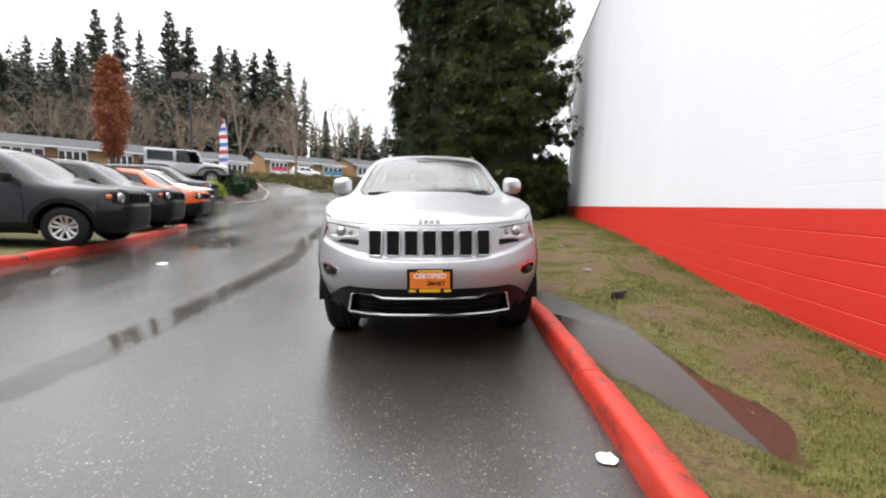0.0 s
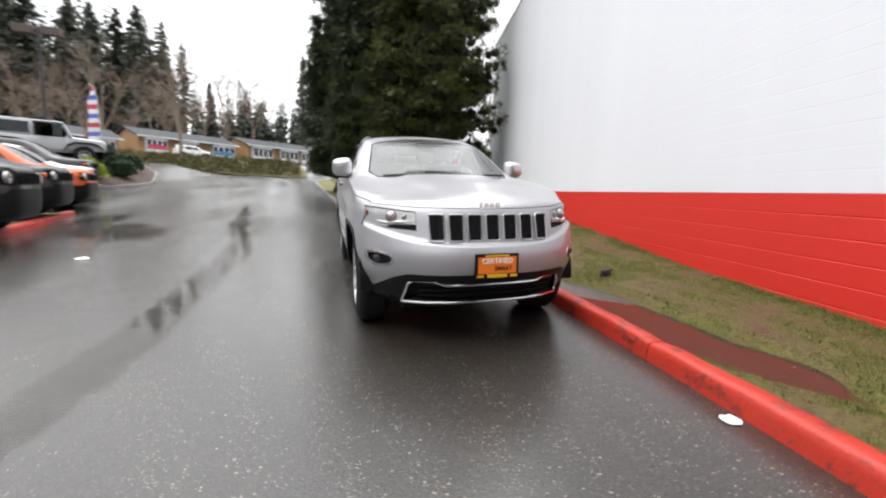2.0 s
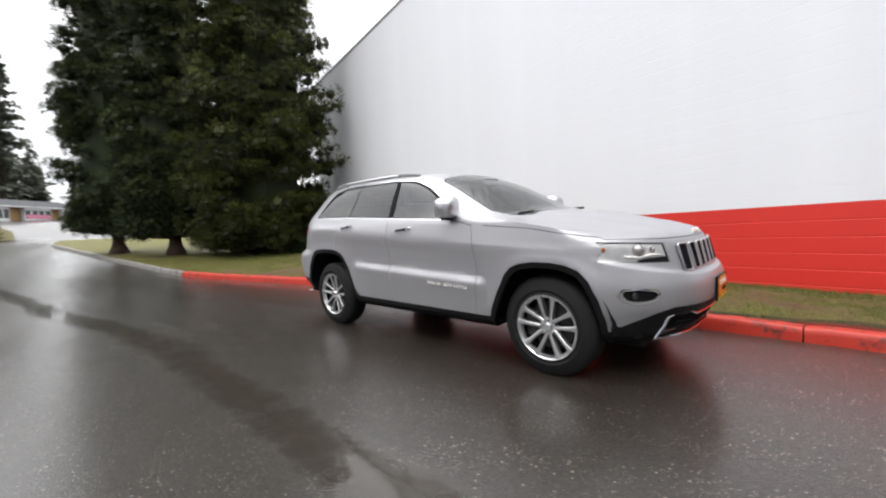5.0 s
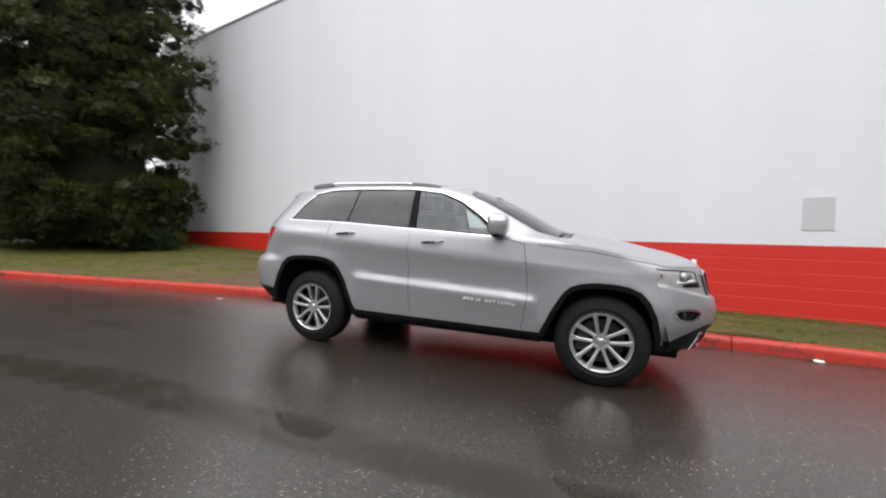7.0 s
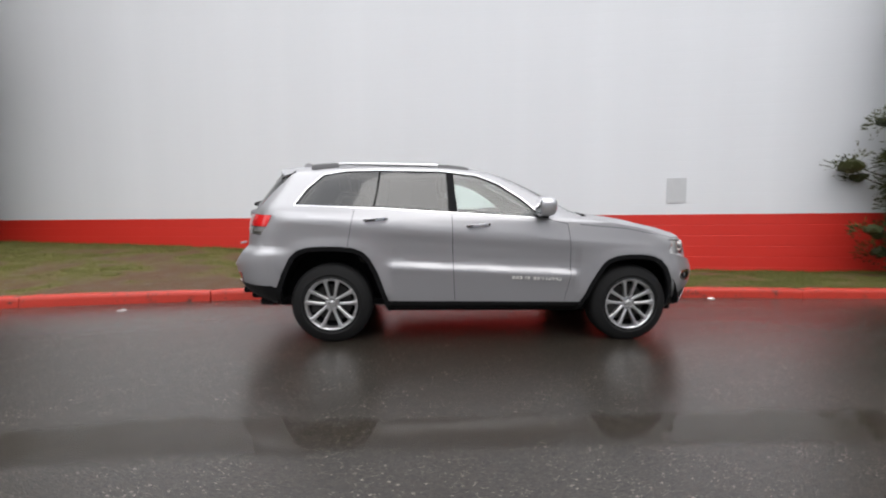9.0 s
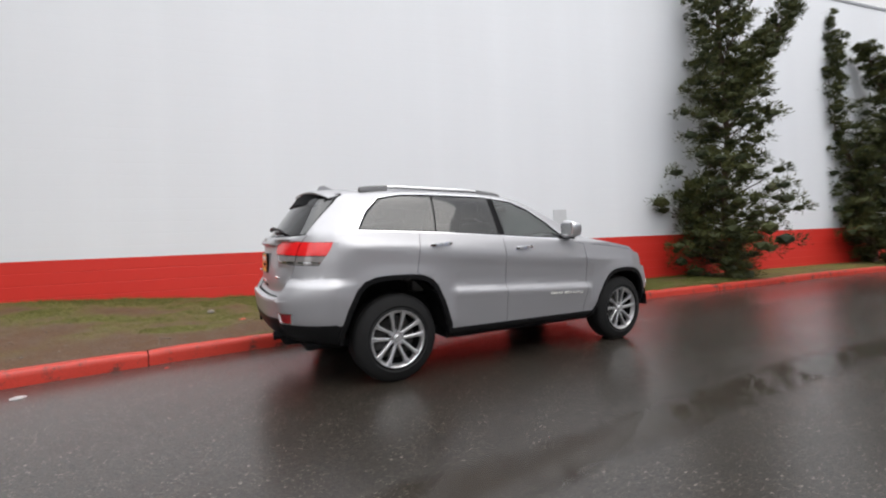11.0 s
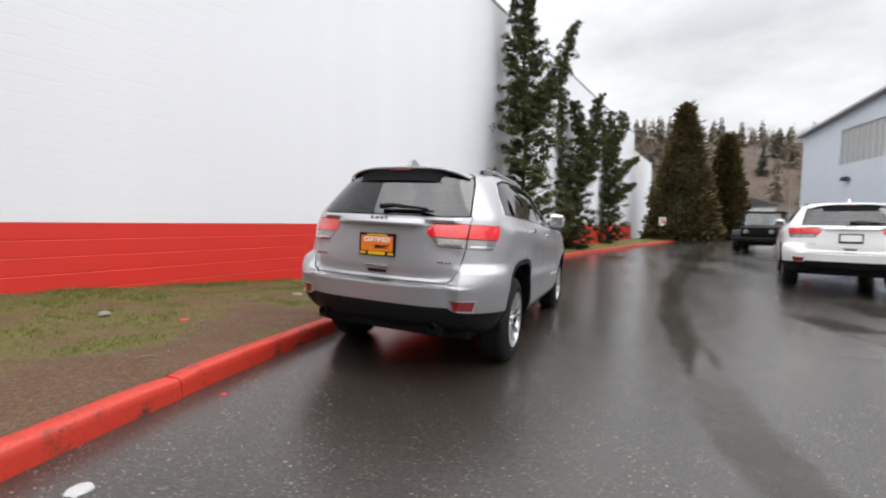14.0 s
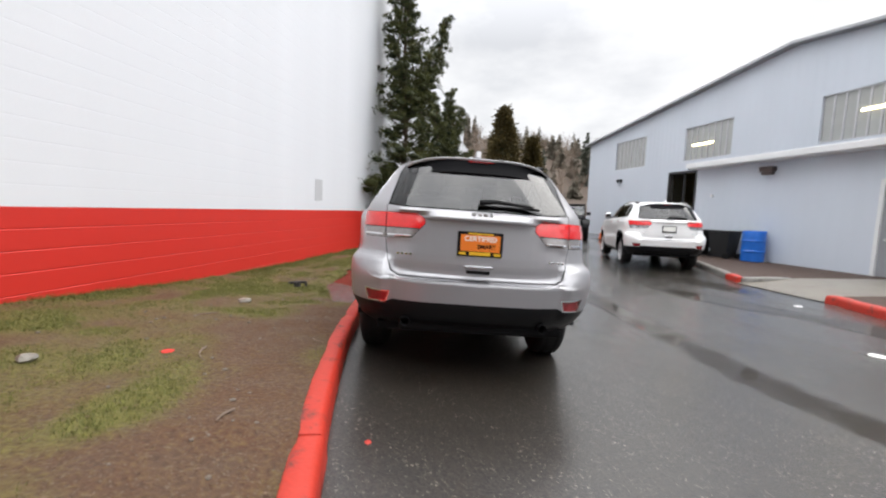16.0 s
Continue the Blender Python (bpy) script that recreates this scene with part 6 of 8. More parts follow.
sheet("grass_bank", rows, M_BANKGRASS, "structure", "rough grass bank below the shops", "grass bank")
sheet("planting_bed", bed_rows(np.linspace(-10, -3.12, 20), LOT_Y + [-3.1], LOT_X + [-6.22], annex_line, 0.1), M_MULCH, "structure", "dark brown mulch bed beside the annex wall", "planting bed")
sheet("planting_bed_small", bed_rows(np.linspace(-1.14, 0.94, 8), ROW_Y, ROW_X, annex_line, 0.1), M_MULCH, "structure", "dark brown mulch bed beside the concrete apron", "planting bed")
rows = [[(x, y, road_z(x, y) + 0.012 + 0.09 * max(0, min(1, (-6.5 - x) / 1.0))) for x in np.linspace(-6.2, annex_line(y), 12)] for y in np.linspace(-3.1, -1.15, 7)]
sheet("concrete_apron", rows, M_CONCRETE, "structure", "wet tan concrete apron in front of a door", "apron")

# ---- the long painted wall ----
WALL_A, WALL_B, WALL_TOP, COURSE = -30.0, 14.6, 8.15, 0.2
wd = Vector((0.21, 1.0)).normalized()
wm = Matrix(((wd.x, wd.y, 0, wall_x(0)), (wd.y, -wd.x, 0, 0), (0, 0, 1, 0), (0, 0, 0, 1)))
l0, l1 = WALL_A / wd.y, WALL_B / wd.y
wall = tagged(new("wall_long"), "long white painted block wall with a red band", "wall", kind="structure")
core = bmesh.new()
box_bm(core, (l0 + 0.01, 0.012, -0.6), (l1 - 0.01, 0.3, WALL_TOP))
core_ob = part("wall_core", core, M_WALLWHITE, wall)
core_ob.matrix_basis = wm
course_me = {}
for red in (True, False):
    bm = bmesh.new()
    steps = 60
    g = 0.006 if red else 0.0013
    prof = ((g, 0.0), (g * 0.5, 0.003), (0.0, 0.008), (0.0, COURSE - 0.008), (g * 0.5, COURSE - 0.003), (g, COURSE))
    rows = []
    for k in range(steps + 1):
        x = l0 + (l1 - l0) * k / steps
        rows.append([(x, d + 0.0015 * noise.noise((x * 0.9, z * 3, 4 if red else 9)), z) for d, z in prof])
    add_bm(bm, grid_bm(rows))
    bmesh.ops.recalc_face_normals(bm, faces=bm.faces)
    me = bpy.data.meshes.new("course")
    for f in bm.faces:
        f.smooth = False
    bm.to_mesh(me)
    bm.free()
    me.materials.append(M_WALLRED if red else M_WALLWHITE)
    course_me[red] = me
z = 1.2 - 9 * COURSE
while z < WALL_TOP - 0.01:
    c = new("course", course_me[z < 1.15])
    c.parent = wall
    c.matrix_basis = wm @ Matrix.Translation((0, 0, z))
    z += COURSE
cap = bmesh.new()
box_bm(cap, (l0 - 0.02, -0.02, WALL_TOP - 0.06), (l1 + 0.02, 0.34, WALL_TOP + 0.03), 0.01)
part("coping", cap, plain("grey_flashing", (0.3, 0.31, 0.33), 0.45, 0.3), wall).matrix_basis = wm
bk = bmesh.new()
box_bm(bk, (l0, 0.3, -0.6), (l1, 18.0, WALL_TOP - 0.3))
blk = tagged(link_mesh("wall_building_back", bk, M_WALLWHITE), "plain rear part of the white building", "building", kind="structure")
blk.matrix_basis = wm
lw = bmesh.new()
box_bm(lw, (l0 - 9.0, 0.05, -0.6), (l0 - 0.02, 0.35, 6.9))
box_bm(lw, (l0 - 9.0, 0.02, 6.9), (l0 - 0.02, 0.4, 6.97), 0.01)
lob = tagged(link_mesh("wall_low", lw, M_WALLWHITE), "lower plain white wall at the end of the building", "wall", kind="structure")
lob.matrix_basis = wm
pn = bmesh.new()
box_bm(pn, (-4.49 / wd.y, -0.012, 1.42), (-4.15 / wd.y, 0.01, 1.89), 0.004)
pv = tagged(link_mesh("vent_cover", pn, plain("dull_white_panel", (0.56, 0.57, 0.59), 0.5)), "flat pale grey cover plate on the wall", "cover plate")
pv.matrix_basis = wm

# ---- the blue-grey hall and its annex ----
HALL_X, ANNEX_X = -13.3, -10.3
fd = Vector((-0.13, 1.0)).normalized()


def facade(x0):
    return Matrix(((fd.x, -fd.y, 0, x0), (fd.y, fd.x, 0, 0), (0, 0, 1, 0), (0, 0, 0, 1)))


hall = tagged(new("metal_hall"), "blue-grey metal clad hall with high windows", "building")
hall.matrix_basis = facade(HALL_X)
holes = [(-19.4, -16.7, 4.02, 5.58), (-13.9, -11.35, 3.98, 5.45), (-8.0, -5.4, 3.92, 5.4), (-14.7, -13.05, 0.0, 3.45)]


def gable(s):
    return 5.85 + 1.5 * (1 - abs(s + 9.0) / 13.4)


ss = sorted({-22.4, 4.4, -9.0} | {h[0] for h in holes} | {h[1] for h in holes})
zs = sorted({-0.3} | {h[2] for h in holes} | {h[3] for h in holes} | {5.6})
bm = bmesh.new()
for a, b in zip(ss, ss[1:]):
    for p, q in zip(zs, zs[1:]):
        if any(h[0] <= a and b <= h[1] and h[2] <= p + 0.01 and q <= h[3] + 0.01 for h in holes):
            continue
        box_bm(bm, (a, 0, p), (b, 0.2, q))
    prism_bm(bm, [(a, 5.6), (b, 5.6), (b, gable(b)), (a, gable(a))], 0, 0.2, "y")
part("wall", bm, M_BLUEGREY, hall)
bm = bmesh.new()
for a, b in ((-22.7, -9.0), (-9.0, 4.7)):
    prism_bm(bm, [(a, gable(a) + 0.02), (b, gable(b) + 0.02), (b, gable(b) + 0.11), (a, gable(a) + 0.11)], -0.3, 22, "y")
part("roof", bm, plain("grey_roof_sheet", (0.36, 0.37, 0.39), 0.5), hall)
bm = bmesh.new()
box_bm(bm, (-22.4, 0.2, -0.3), (-22.2, 22, 5.8))
box_bm(bm, (4.2, 0.2, -0.3), (4.4, 22, 5.8))
box_bm(bm, (-22.4, 21.8, -0.3), (4.4, 22, 5.8))
box_bm(bm, (-22.2, 0.2, -0.3), (4.2, 21.8, -0.05))
part("side_walls", bm, M_BLUEGREY, hall)
bm = bmesh.new()
box_bm(bm, (-22.2, 7.0, -0.1), (4.2, 7.1, 5.6))
part("inner_wall", bm, plain("inner_wall_ochre", (0.3, 0.24, 0.14), 0.8), hall)
for a, b, p, q in holes[:3]:
    n_ = 8
    wf = part("window", box_bm(bmesh.new(), (a, 0.04, p - 0.03), (b, 0.12, p + 0.03)), M_SATIN, hall, "long window with upright bars")
    part("top_rail", box_bm(bmesh.new(), (a, 0.04, q - 0.03), (b, 0.12, q + 0.03)), M_SATIN, wf)
    for k in range(n_ + 1):
        x = a + (b - a) * k / n_
        part("window_bar", box_bm(bmesh.new(), (x - 0.025, 0.05, p + 0.03), (x + 0.025, 0.11, q - 0.03)), M_SATIN, wf)
    for k in range(n_):
        gl = bmesh.new()
        box_bm(gl, (a + (b - a) * k / n_ + 0.025, 0.075, p + 0.03), (a + (b - a) * (k + 1) / n_ - 0.025, 0.085, q - 0.03))
        part("pane", gl, M_LITWINDOW, wf)
for a, zz in ((-13.5, 4.6), (-15.0, 3.0), (-14.6, 2.6), (-6.9, 4.7)):
    tb = bmesh.new()
    box_bm(tb, (a, 2.0 if zz < 4 else 0.03, zz), (a + 1.2, 2.1 if zz < 4 else 0.07, zz + 0.07), 0.01)
    part("tube_light", tb, M_TUBE, hall)
dj = bmesh.new()
box_bm(dj, (-14.78, -0.03, 0), (-14.68, 0.22, 3.5))
box_bm(dj, (-13.07, -0.03, 0), (-12.97, 0.22, 3.5))
box_bm(dj, (-14.78, -0.03, 3.42), (-12.97, 0.22, 3.52))
box_bm(dj, (-13.9, 0.1, 0), (-13.84, 0.18, 3.45))
part("door_frame", dj, M_STEELDARK, hall)
sh = bmesh.new()
for zz in (0.9, 1.5, 2.1):
    box_bm(sh, (-14.6, 2.6, zz), (-13.2, 3.0, zz + 0.04))
    for k in range(5):
        box_bm(sh, (-14.5 + k * 0.26, 2.65, zz + 0.04), (-14.32 + k * 0.26, 2.9, zz + 0.36), 0.01)
part("shelving", sh, plain("shelf_goods", (0.42, 0.3, 0.08), 0.6, var=0.5, scale=6), hall)
lp = bmesh.new()
box_bm(lp, (-18.9, -0.22, 3.28), (-18.6, 0, 3.45), 0.03)
part("wall_lamp", lp, M_STEELDARK, hall)

annex = tagged(new("annex_building"), "low pale blue-grey annex with a white gutter", "building")
annex.matrix_basis = facade(ANNEX_X)
for p_, q_ in (((-9.1, 0, -0.3), (-3.7, 0.15, 3.05)), ((-3.7, 0, 2.35), (-2.7, 0.15, 3.05)), ((-2.7, 0, -0.3), (3.2, 0.15, 3.05)), ((-9.1, 0.15, -0.3), (-8.95, 2.95, 3.05)), ((3.05, 0.15, -0.3), (3.2, 2.95, 3.05))):
    part("wall", box_bm(bmesh.new(), p_, q_), M_BLUEGREY, annex)
bm = bmesh.new()
prism_bm(bm, [(-0.3, 3.2), (2.98, 3.75), (2.98, 3.65), (-0.3, 3.08)], -9.25, 3.35, "x")
part("roof", bm, M_ROOFGREY, annex)
bm = bmesh.new()
box_bm(bm, (-9.25, -0.42, 3.06), (3.35, -0.3, 3.24), 0.02)
box_bm(bm, (-9.25, -0.3, 3.04), (3.35, 0.0, 3.08))
part("gutter", bm, M_FASCIA, annex)
dr = bmesh.new()
box_bm(dr, (-3.65, 0.03, 0.06), (-2.75, 0.09, 2.3), 0.005)
door = part("door", dr, plain("grey_door", (0.26, 0.27, 0.29), 0.5), annex, "plain grey steel door")
hn = bmesh.new()
box_bm(hn, (-3.55, -0.02, 1.0), (-3.43, 0.03, 1.04), 0.008)
part("handle", hn, M_SATIN, door)
df = bmesh.new()
box_bm(df, (-3.73, -0.02, 0), (-3.65, 0.12, 2.37))
box_bm(df, (-2.75, -0.02, 0), (-2.67, 0.12, 2.37))
box_bm(df, (-3.73, -0.02, 2.3), (-2.67, 0.12, 2.38))
part("door_frame", df, M_FASCIA, annex)
lp = bmesh.new()
box_bm(lp, (-6.62, -0.2, 2.74), (-6.22, 0, 2.9), 0.03)
box_bm(lp, (-6.58, -0.16, 2.66), (-6.26, -0.02, 2.75), 0.02)
part("wall_lamp", lp, plain("bronze_lamp_box", (0.07, 0.05, 0.045), 0.5), annex, "brown box wall lamp")
sn = bmesh.new()
cyl_bm(sn, (-8.4, 0, 2.12), (-8.4, -0.06, 2.12), 0.05)
part("sensor", sn, M_FASCIA, annex)

# ---- trees ----


class Leaves:
    """Collects small leaf shapes and branches for one crown."""

    def __init__(self, seed):
        self.r = random.Random(seed)
        self.v, self.f, self.t = [], [], []
        self.tone = 0.5

    def leaf(self, p, d, length, width, fold=0.25):
        """A four-cornered pointed leaf from p along d."""
        d = d.normalized()
        s = d.cross(Vector((self.r.uniform(-1, 1), self.r.uniform(-1, 1), self.r.uniform(-1, 1))))
        if s.length < 1e-4:
            return
        s.normalize()
        up = s.cross(d) * (fold * width)
        i = len(self.v)
        m = p + d * (length * 0.45)
        self.v.extend((tuple(p), tuple(m + s * width + up), tuple(p + d * length), tuple(m - s * width + up)))
        self.f.append((i, i + 1, i + 2, i + 3))
        self.t.extend([self.tone] * 4)

    def clump(self, c, out, size, count, length, width, spread=0.9):
        """A tuft: leaves that spring from about c in the direction out."""
        for _ in range(count):
            q = Vector((self.r.gauss(0, 1), self.r.gauss(0, 1), self.r.gauss(0, 1)))
            p = c + q * size * 0.42
            self.leaf(p, out + q * spread, length * self.r.uniform(0.6, 1.3), width * self.r.uniform(0.7, 1.3))

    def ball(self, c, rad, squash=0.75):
        """A lumpy inner mass in the darkest tone, the tuft's inner shade painted on, so that a tuft is not see-through.
        """
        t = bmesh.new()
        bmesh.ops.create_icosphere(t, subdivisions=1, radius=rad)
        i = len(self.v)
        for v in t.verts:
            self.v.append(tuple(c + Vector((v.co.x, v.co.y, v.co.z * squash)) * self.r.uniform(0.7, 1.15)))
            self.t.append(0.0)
        t.verts.index_update()
        for f in t.faces:
            self.f.append(tuple(i + v.index for v in f.verts))
        t.free()

    def mesh(self, name, mat):
        me = bpy.data.meshes.new(name)
        me.from_pydata(self.v, [], self.f)
        me.materials.append(mat)
        at = me.color_attributes.new("tone", "FLOAT_COLOR", "POINT")
        flat = np.ones((len(self.t), 4), dtype=np.float32)
        flat[:, :3] = np.array(self.t, dtype=np.float32)[:, None]
        at.data.foreach_set("color", flat.ravel())
        return me


def tree_root(name, x, y, z, label, category="tree", group=""):
    root = tagged(new(name), label, category, group)
    root.matrix_basis = Matrix.Translation((x, y, z))
    return root


def child(name, me, parent):
    ob = new(name, me)
    ob.parent = parent
    return ob


def dense_conifer(x, y, z, h, r, seed, mat, label, low=0.9, boughs=400, trunks=((0, 0),)):
    """A tall dense evergreen: stout trunk, an inner dark cone in place of the crown's inner shade, and many rounded
    upswept sprays with an uneven outline.
    """
    root = tree_root("evergreen_tree", x, y, z, label)
    lv = Leaves(seed)
    rd = lv.r
    inner = bmesh.new()

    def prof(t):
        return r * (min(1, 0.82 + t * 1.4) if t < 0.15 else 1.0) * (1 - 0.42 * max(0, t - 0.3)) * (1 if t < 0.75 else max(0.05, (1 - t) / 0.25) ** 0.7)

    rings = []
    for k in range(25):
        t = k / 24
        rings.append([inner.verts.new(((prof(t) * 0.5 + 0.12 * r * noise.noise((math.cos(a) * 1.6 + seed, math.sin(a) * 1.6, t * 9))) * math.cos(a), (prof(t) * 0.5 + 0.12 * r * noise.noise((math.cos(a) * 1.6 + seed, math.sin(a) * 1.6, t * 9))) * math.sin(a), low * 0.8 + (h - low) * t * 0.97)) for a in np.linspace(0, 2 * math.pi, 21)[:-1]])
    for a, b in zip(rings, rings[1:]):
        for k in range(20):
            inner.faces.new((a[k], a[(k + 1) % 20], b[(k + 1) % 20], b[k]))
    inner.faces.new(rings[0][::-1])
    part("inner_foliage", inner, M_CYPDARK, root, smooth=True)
    limbs = bmesh.new()
    for k in range(boughs):
        t = rd.random() ** 1.45
        a = k * 2.39996 + rd.uniform(-0.4, 0.4)
        reach = prof(t) * (0.86 + 0.24 * noise.noise((math.cos(a) * 2.2 + seed, math.sin(a) * 2.2, t * 13)) + rd.uniform(-0.12, 0.14))
        out, side = Vector((math.cos(a), math.sin(a), 0.0)), Vector((-math.sin(a), math.cos(a), 0.0))
        z0 = max(low * 0.7, low + (h - low) * t)
        rise = rd.uniform(-0.12, 0.28)
        start, tip = Vector((0, 0, z0 - 0.25)), out * reach + Vector((0, 0, z0 + rise))
        tube_bm(limbs, [start, start.lerp(tip, 0.55) + Vector((0, 0, -0.08)), tip], [0.05, 0.03, 0.01], 4)
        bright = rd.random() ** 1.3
        for q, spread in ((1.0, 0.0), (0.86, 0.3), (0.8, -0.34), (0.66, 0.1)):
            size = rd.uniform(0.22, 0.42) * (1.0 if q > 0.7 else 1.15)
            c = start.lerp(tip, q) + side * (spread * rd.uniform(0.5, 1.3)) + Vector((0, 0, rd.uniform(-0.1, 0.12)))
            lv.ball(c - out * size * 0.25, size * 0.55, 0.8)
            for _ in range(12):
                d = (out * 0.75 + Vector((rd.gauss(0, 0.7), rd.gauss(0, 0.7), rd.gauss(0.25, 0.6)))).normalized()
                # Painted daylight: tufts that face up get a paler tone, outer ones too.
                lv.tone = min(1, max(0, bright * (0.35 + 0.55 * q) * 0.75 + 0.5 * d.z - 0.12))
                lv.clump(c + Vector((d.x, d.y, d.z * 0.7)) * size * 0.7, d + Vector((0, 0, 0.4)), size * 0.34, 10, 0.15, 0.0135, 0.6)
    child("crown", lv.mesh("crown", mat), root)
    for k, (tx, ty) in enumerate(trunks):
        tr = bmesh.new()
        tube_bm(tr, [(tx + 0.02, ty, -0.2), (tx, ty, 0.15), (tx * 0.9, ty * 0.9, 0.8), (tx * 0.5, ty * 0.5, h * 0.4), (0, 0, h * 0.9)], [0.42, 0.33, 0.27, 0.2, 0.04], 14)
        if k == 0:
            add_bm(tr, limbs)
        part("trunk", tr, M_BARK, root, smooth=True)
    return root


def twisted_juniper(x, y, z, h, seed, label, arms):
    """An irregular juniper: leaning stems, each clothed in short dense tufts, with gaps between them."""
    root = tree_root("juniper_tree", x, y, z, label, "tree", "junipers along the wall")
    lv = Leaves(seed)
    rd = lv.r
    wood = bmesh.new()
    for pts, rad0, dens in arms:
        pts = [Vector(p) for p in pts]
        tube_bm(wood, pts, [max(0.012, 0.07 * (1 - k / len(pts)) + 0.015) for k in range(len(pts))], 7)
        total = sum((b - a).length for a, b in zip(pts, pts[1:]))
        count = int(total * 15 * dens)
        for n_ in range(count):
            q = ((n_ + rd.random()) / count) ** 0.9 * (len(pts) - 1)
            k = min(len(pts) - 2, int(q))
            c = pts[k].lerp(pts[k + 1], q - k)
            tt = q / (len(pts) - 1)
            d = (pts[k + 1] - pts[k]).normalized()
            a = n_ * 2.4 + rd.uniform(-0.5, 0.5)
            reach = rad0 * float(np.interp(tt, [0, 0.12, 0.42, 0.7, 1], [0.7, 1.0, 0.62, 0.3, 0.03])) * rd.choice((0.3, 0.55, 0.8, 1.0, 1.05)) + 0.06
            o = Vector((math.cos(a), math.sin(a), 0.0))
            tip = c + o * reach + Vector((0, 0, 0.12 + (0.25 + 0.7 * tt) * reach))
            tube_bm(wood, [c, c.lerp(tip, 0.6) + Vector((0, 0, -0.05)), tip], [0.018, 0.012, 0.006], 4)
            size = rd.uniform(0.15, 0.28) * (1.1 - 0.78 * tt)
            tone = rd.random()
            for f, sc in ((1.0, 1.0), (0.62, 0.85)):
                if reach * f < 0.12 and f < 1:
                    continue
                p = c.lerp(tip, f) + Vector((rd.gauss(0, 0.05), rd.gauss(0, 0.05), rd.gauss(0, 0.04)))
                sz = size * sc
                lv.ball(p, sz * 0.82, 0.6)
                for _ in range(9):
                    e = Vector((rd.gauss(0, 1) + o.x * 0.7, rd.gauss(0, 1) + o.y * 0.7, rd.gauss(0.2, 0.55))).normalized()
                    # Upper side of each pad toned paler, light put into the leaf colour.
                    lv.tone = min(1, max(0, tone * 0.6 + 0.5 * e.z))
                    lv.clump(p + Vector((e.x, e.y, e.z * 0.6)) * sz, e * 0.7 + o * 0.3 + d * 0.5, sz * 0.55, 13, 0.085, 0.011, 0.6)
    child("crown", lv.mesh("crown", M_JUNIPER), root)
    part("trunk", wood, M_BARK, root, smooth=True)
    return root


def fir_mesh(seed, h, r, bare=0.25, droop=0.35, density=1.0, mat=None):
    """Crown and trunk meshes of a slender fir with whorls of drooping boughs."""
    lv = Leaves(seed)
    rd = lv.r
    z = h * bare
    while z < h * 0.99:
        t = (z - h * bare) / (h * (1 - bare))
        length = r * (1 - t) ** 0.8 * rd.uniform(0.6, 1.15) + 0.25
        for _ in range(max(2, int((5 + rd.random() * 3) * density))):
            a = rd.uniform(0, 2 * math.pi)
            ln = length * rd.uniform(0.45, 1.1)
            lv.tone = rd.random()
            d = Vector((math.cos(a), math.sin(a), -droop * rd.uniform(0.3, 1.3) + 0.5 * t))
            steps = max(2, int(ln / 0.7))
            for k in range(steps):
                p = Vector((0, 0, z)) + d * (ln * (k + 0.3) / steps)
                for _ in range(3):
                    lv.leaf(p, d + Vector((rd.uniform(-0.8, 0.8), rd.uniform(-0.8, 0.8), rd.uniform(-0.7, 0.3))), ln / steps * rd.uniform(0.9, 1.7) * 0.9, 0.34 * rd.uniform(0.6, 1.3) * (0.6 + r * 0.12))
        z += h * 0.017 * rd.uniform(0.7, 1.5)
    crown = lv.mesh("crown", mat or M_FIR)
    tb = bmesh.new()
    cyl_bm(tb, (0, 0, -1), (0, 0, h * 0.98), h * 0.011 + 0.05, 0.03, 8)
    trunk = bpy.data.meshes.new("trunk")
    tb.to_mesh(trunk)
    tb.free()
    trunk.materials.append(M_BARK)
    return crown, trunk


def bare_tree_mesh(seed, h, spread=0.34):
    """A leafless broadleaf tree: forking tapered limbs down to fine twigs."""
    rd = random.Random(seed)
    vs, fs = [], []

    def limb(p, d, length, rad, level):
        q = p + d * length
        seg = 5 if level < 2 else 3
        rot = d.to_track_quat("Z", "Y").to_matrix()
        i = len(vs)
        for e, r_ in ((p, rad), (q, rad * 0.62)):
            for k in range(seg):
                vs.append(tuple(e + rot @ Vector((math.cos(6.283 * k / seg) * r_, math.sin(6.283 * k / seg) * r_, 0))))
        for k in range(seg):
            fs.append((i + k, i + (k + 1) % seg, i + seg + (k + 1) % seg, i + seg + k))
        if level >= 5:
            return
        for _ in range(3 if level < 4 else 4):
            nd = (d + Vector((rd.gauss(0, 1), rd.gauss(0, 1), rd.gauss(0.1, 0.7))) * spread * (1.0 + 0.25 * level)).normalized()
            limb(p.lerp(q, rd.uniform(0.45, 1.0)), nd, length * rd.uniform(0.5, 0.85), max(0.012, rad * 0.55), level + 1)

    limb(Vector((0, 0, -0.5)), Vector((0, 0, 1)), h * 0.36, h * 0.016, 0)
    me = bpy.data.meshes.new("crown")
    me.from_pydata(vs, [], fs)
    me.materials.append(M_TWIG)
    return me


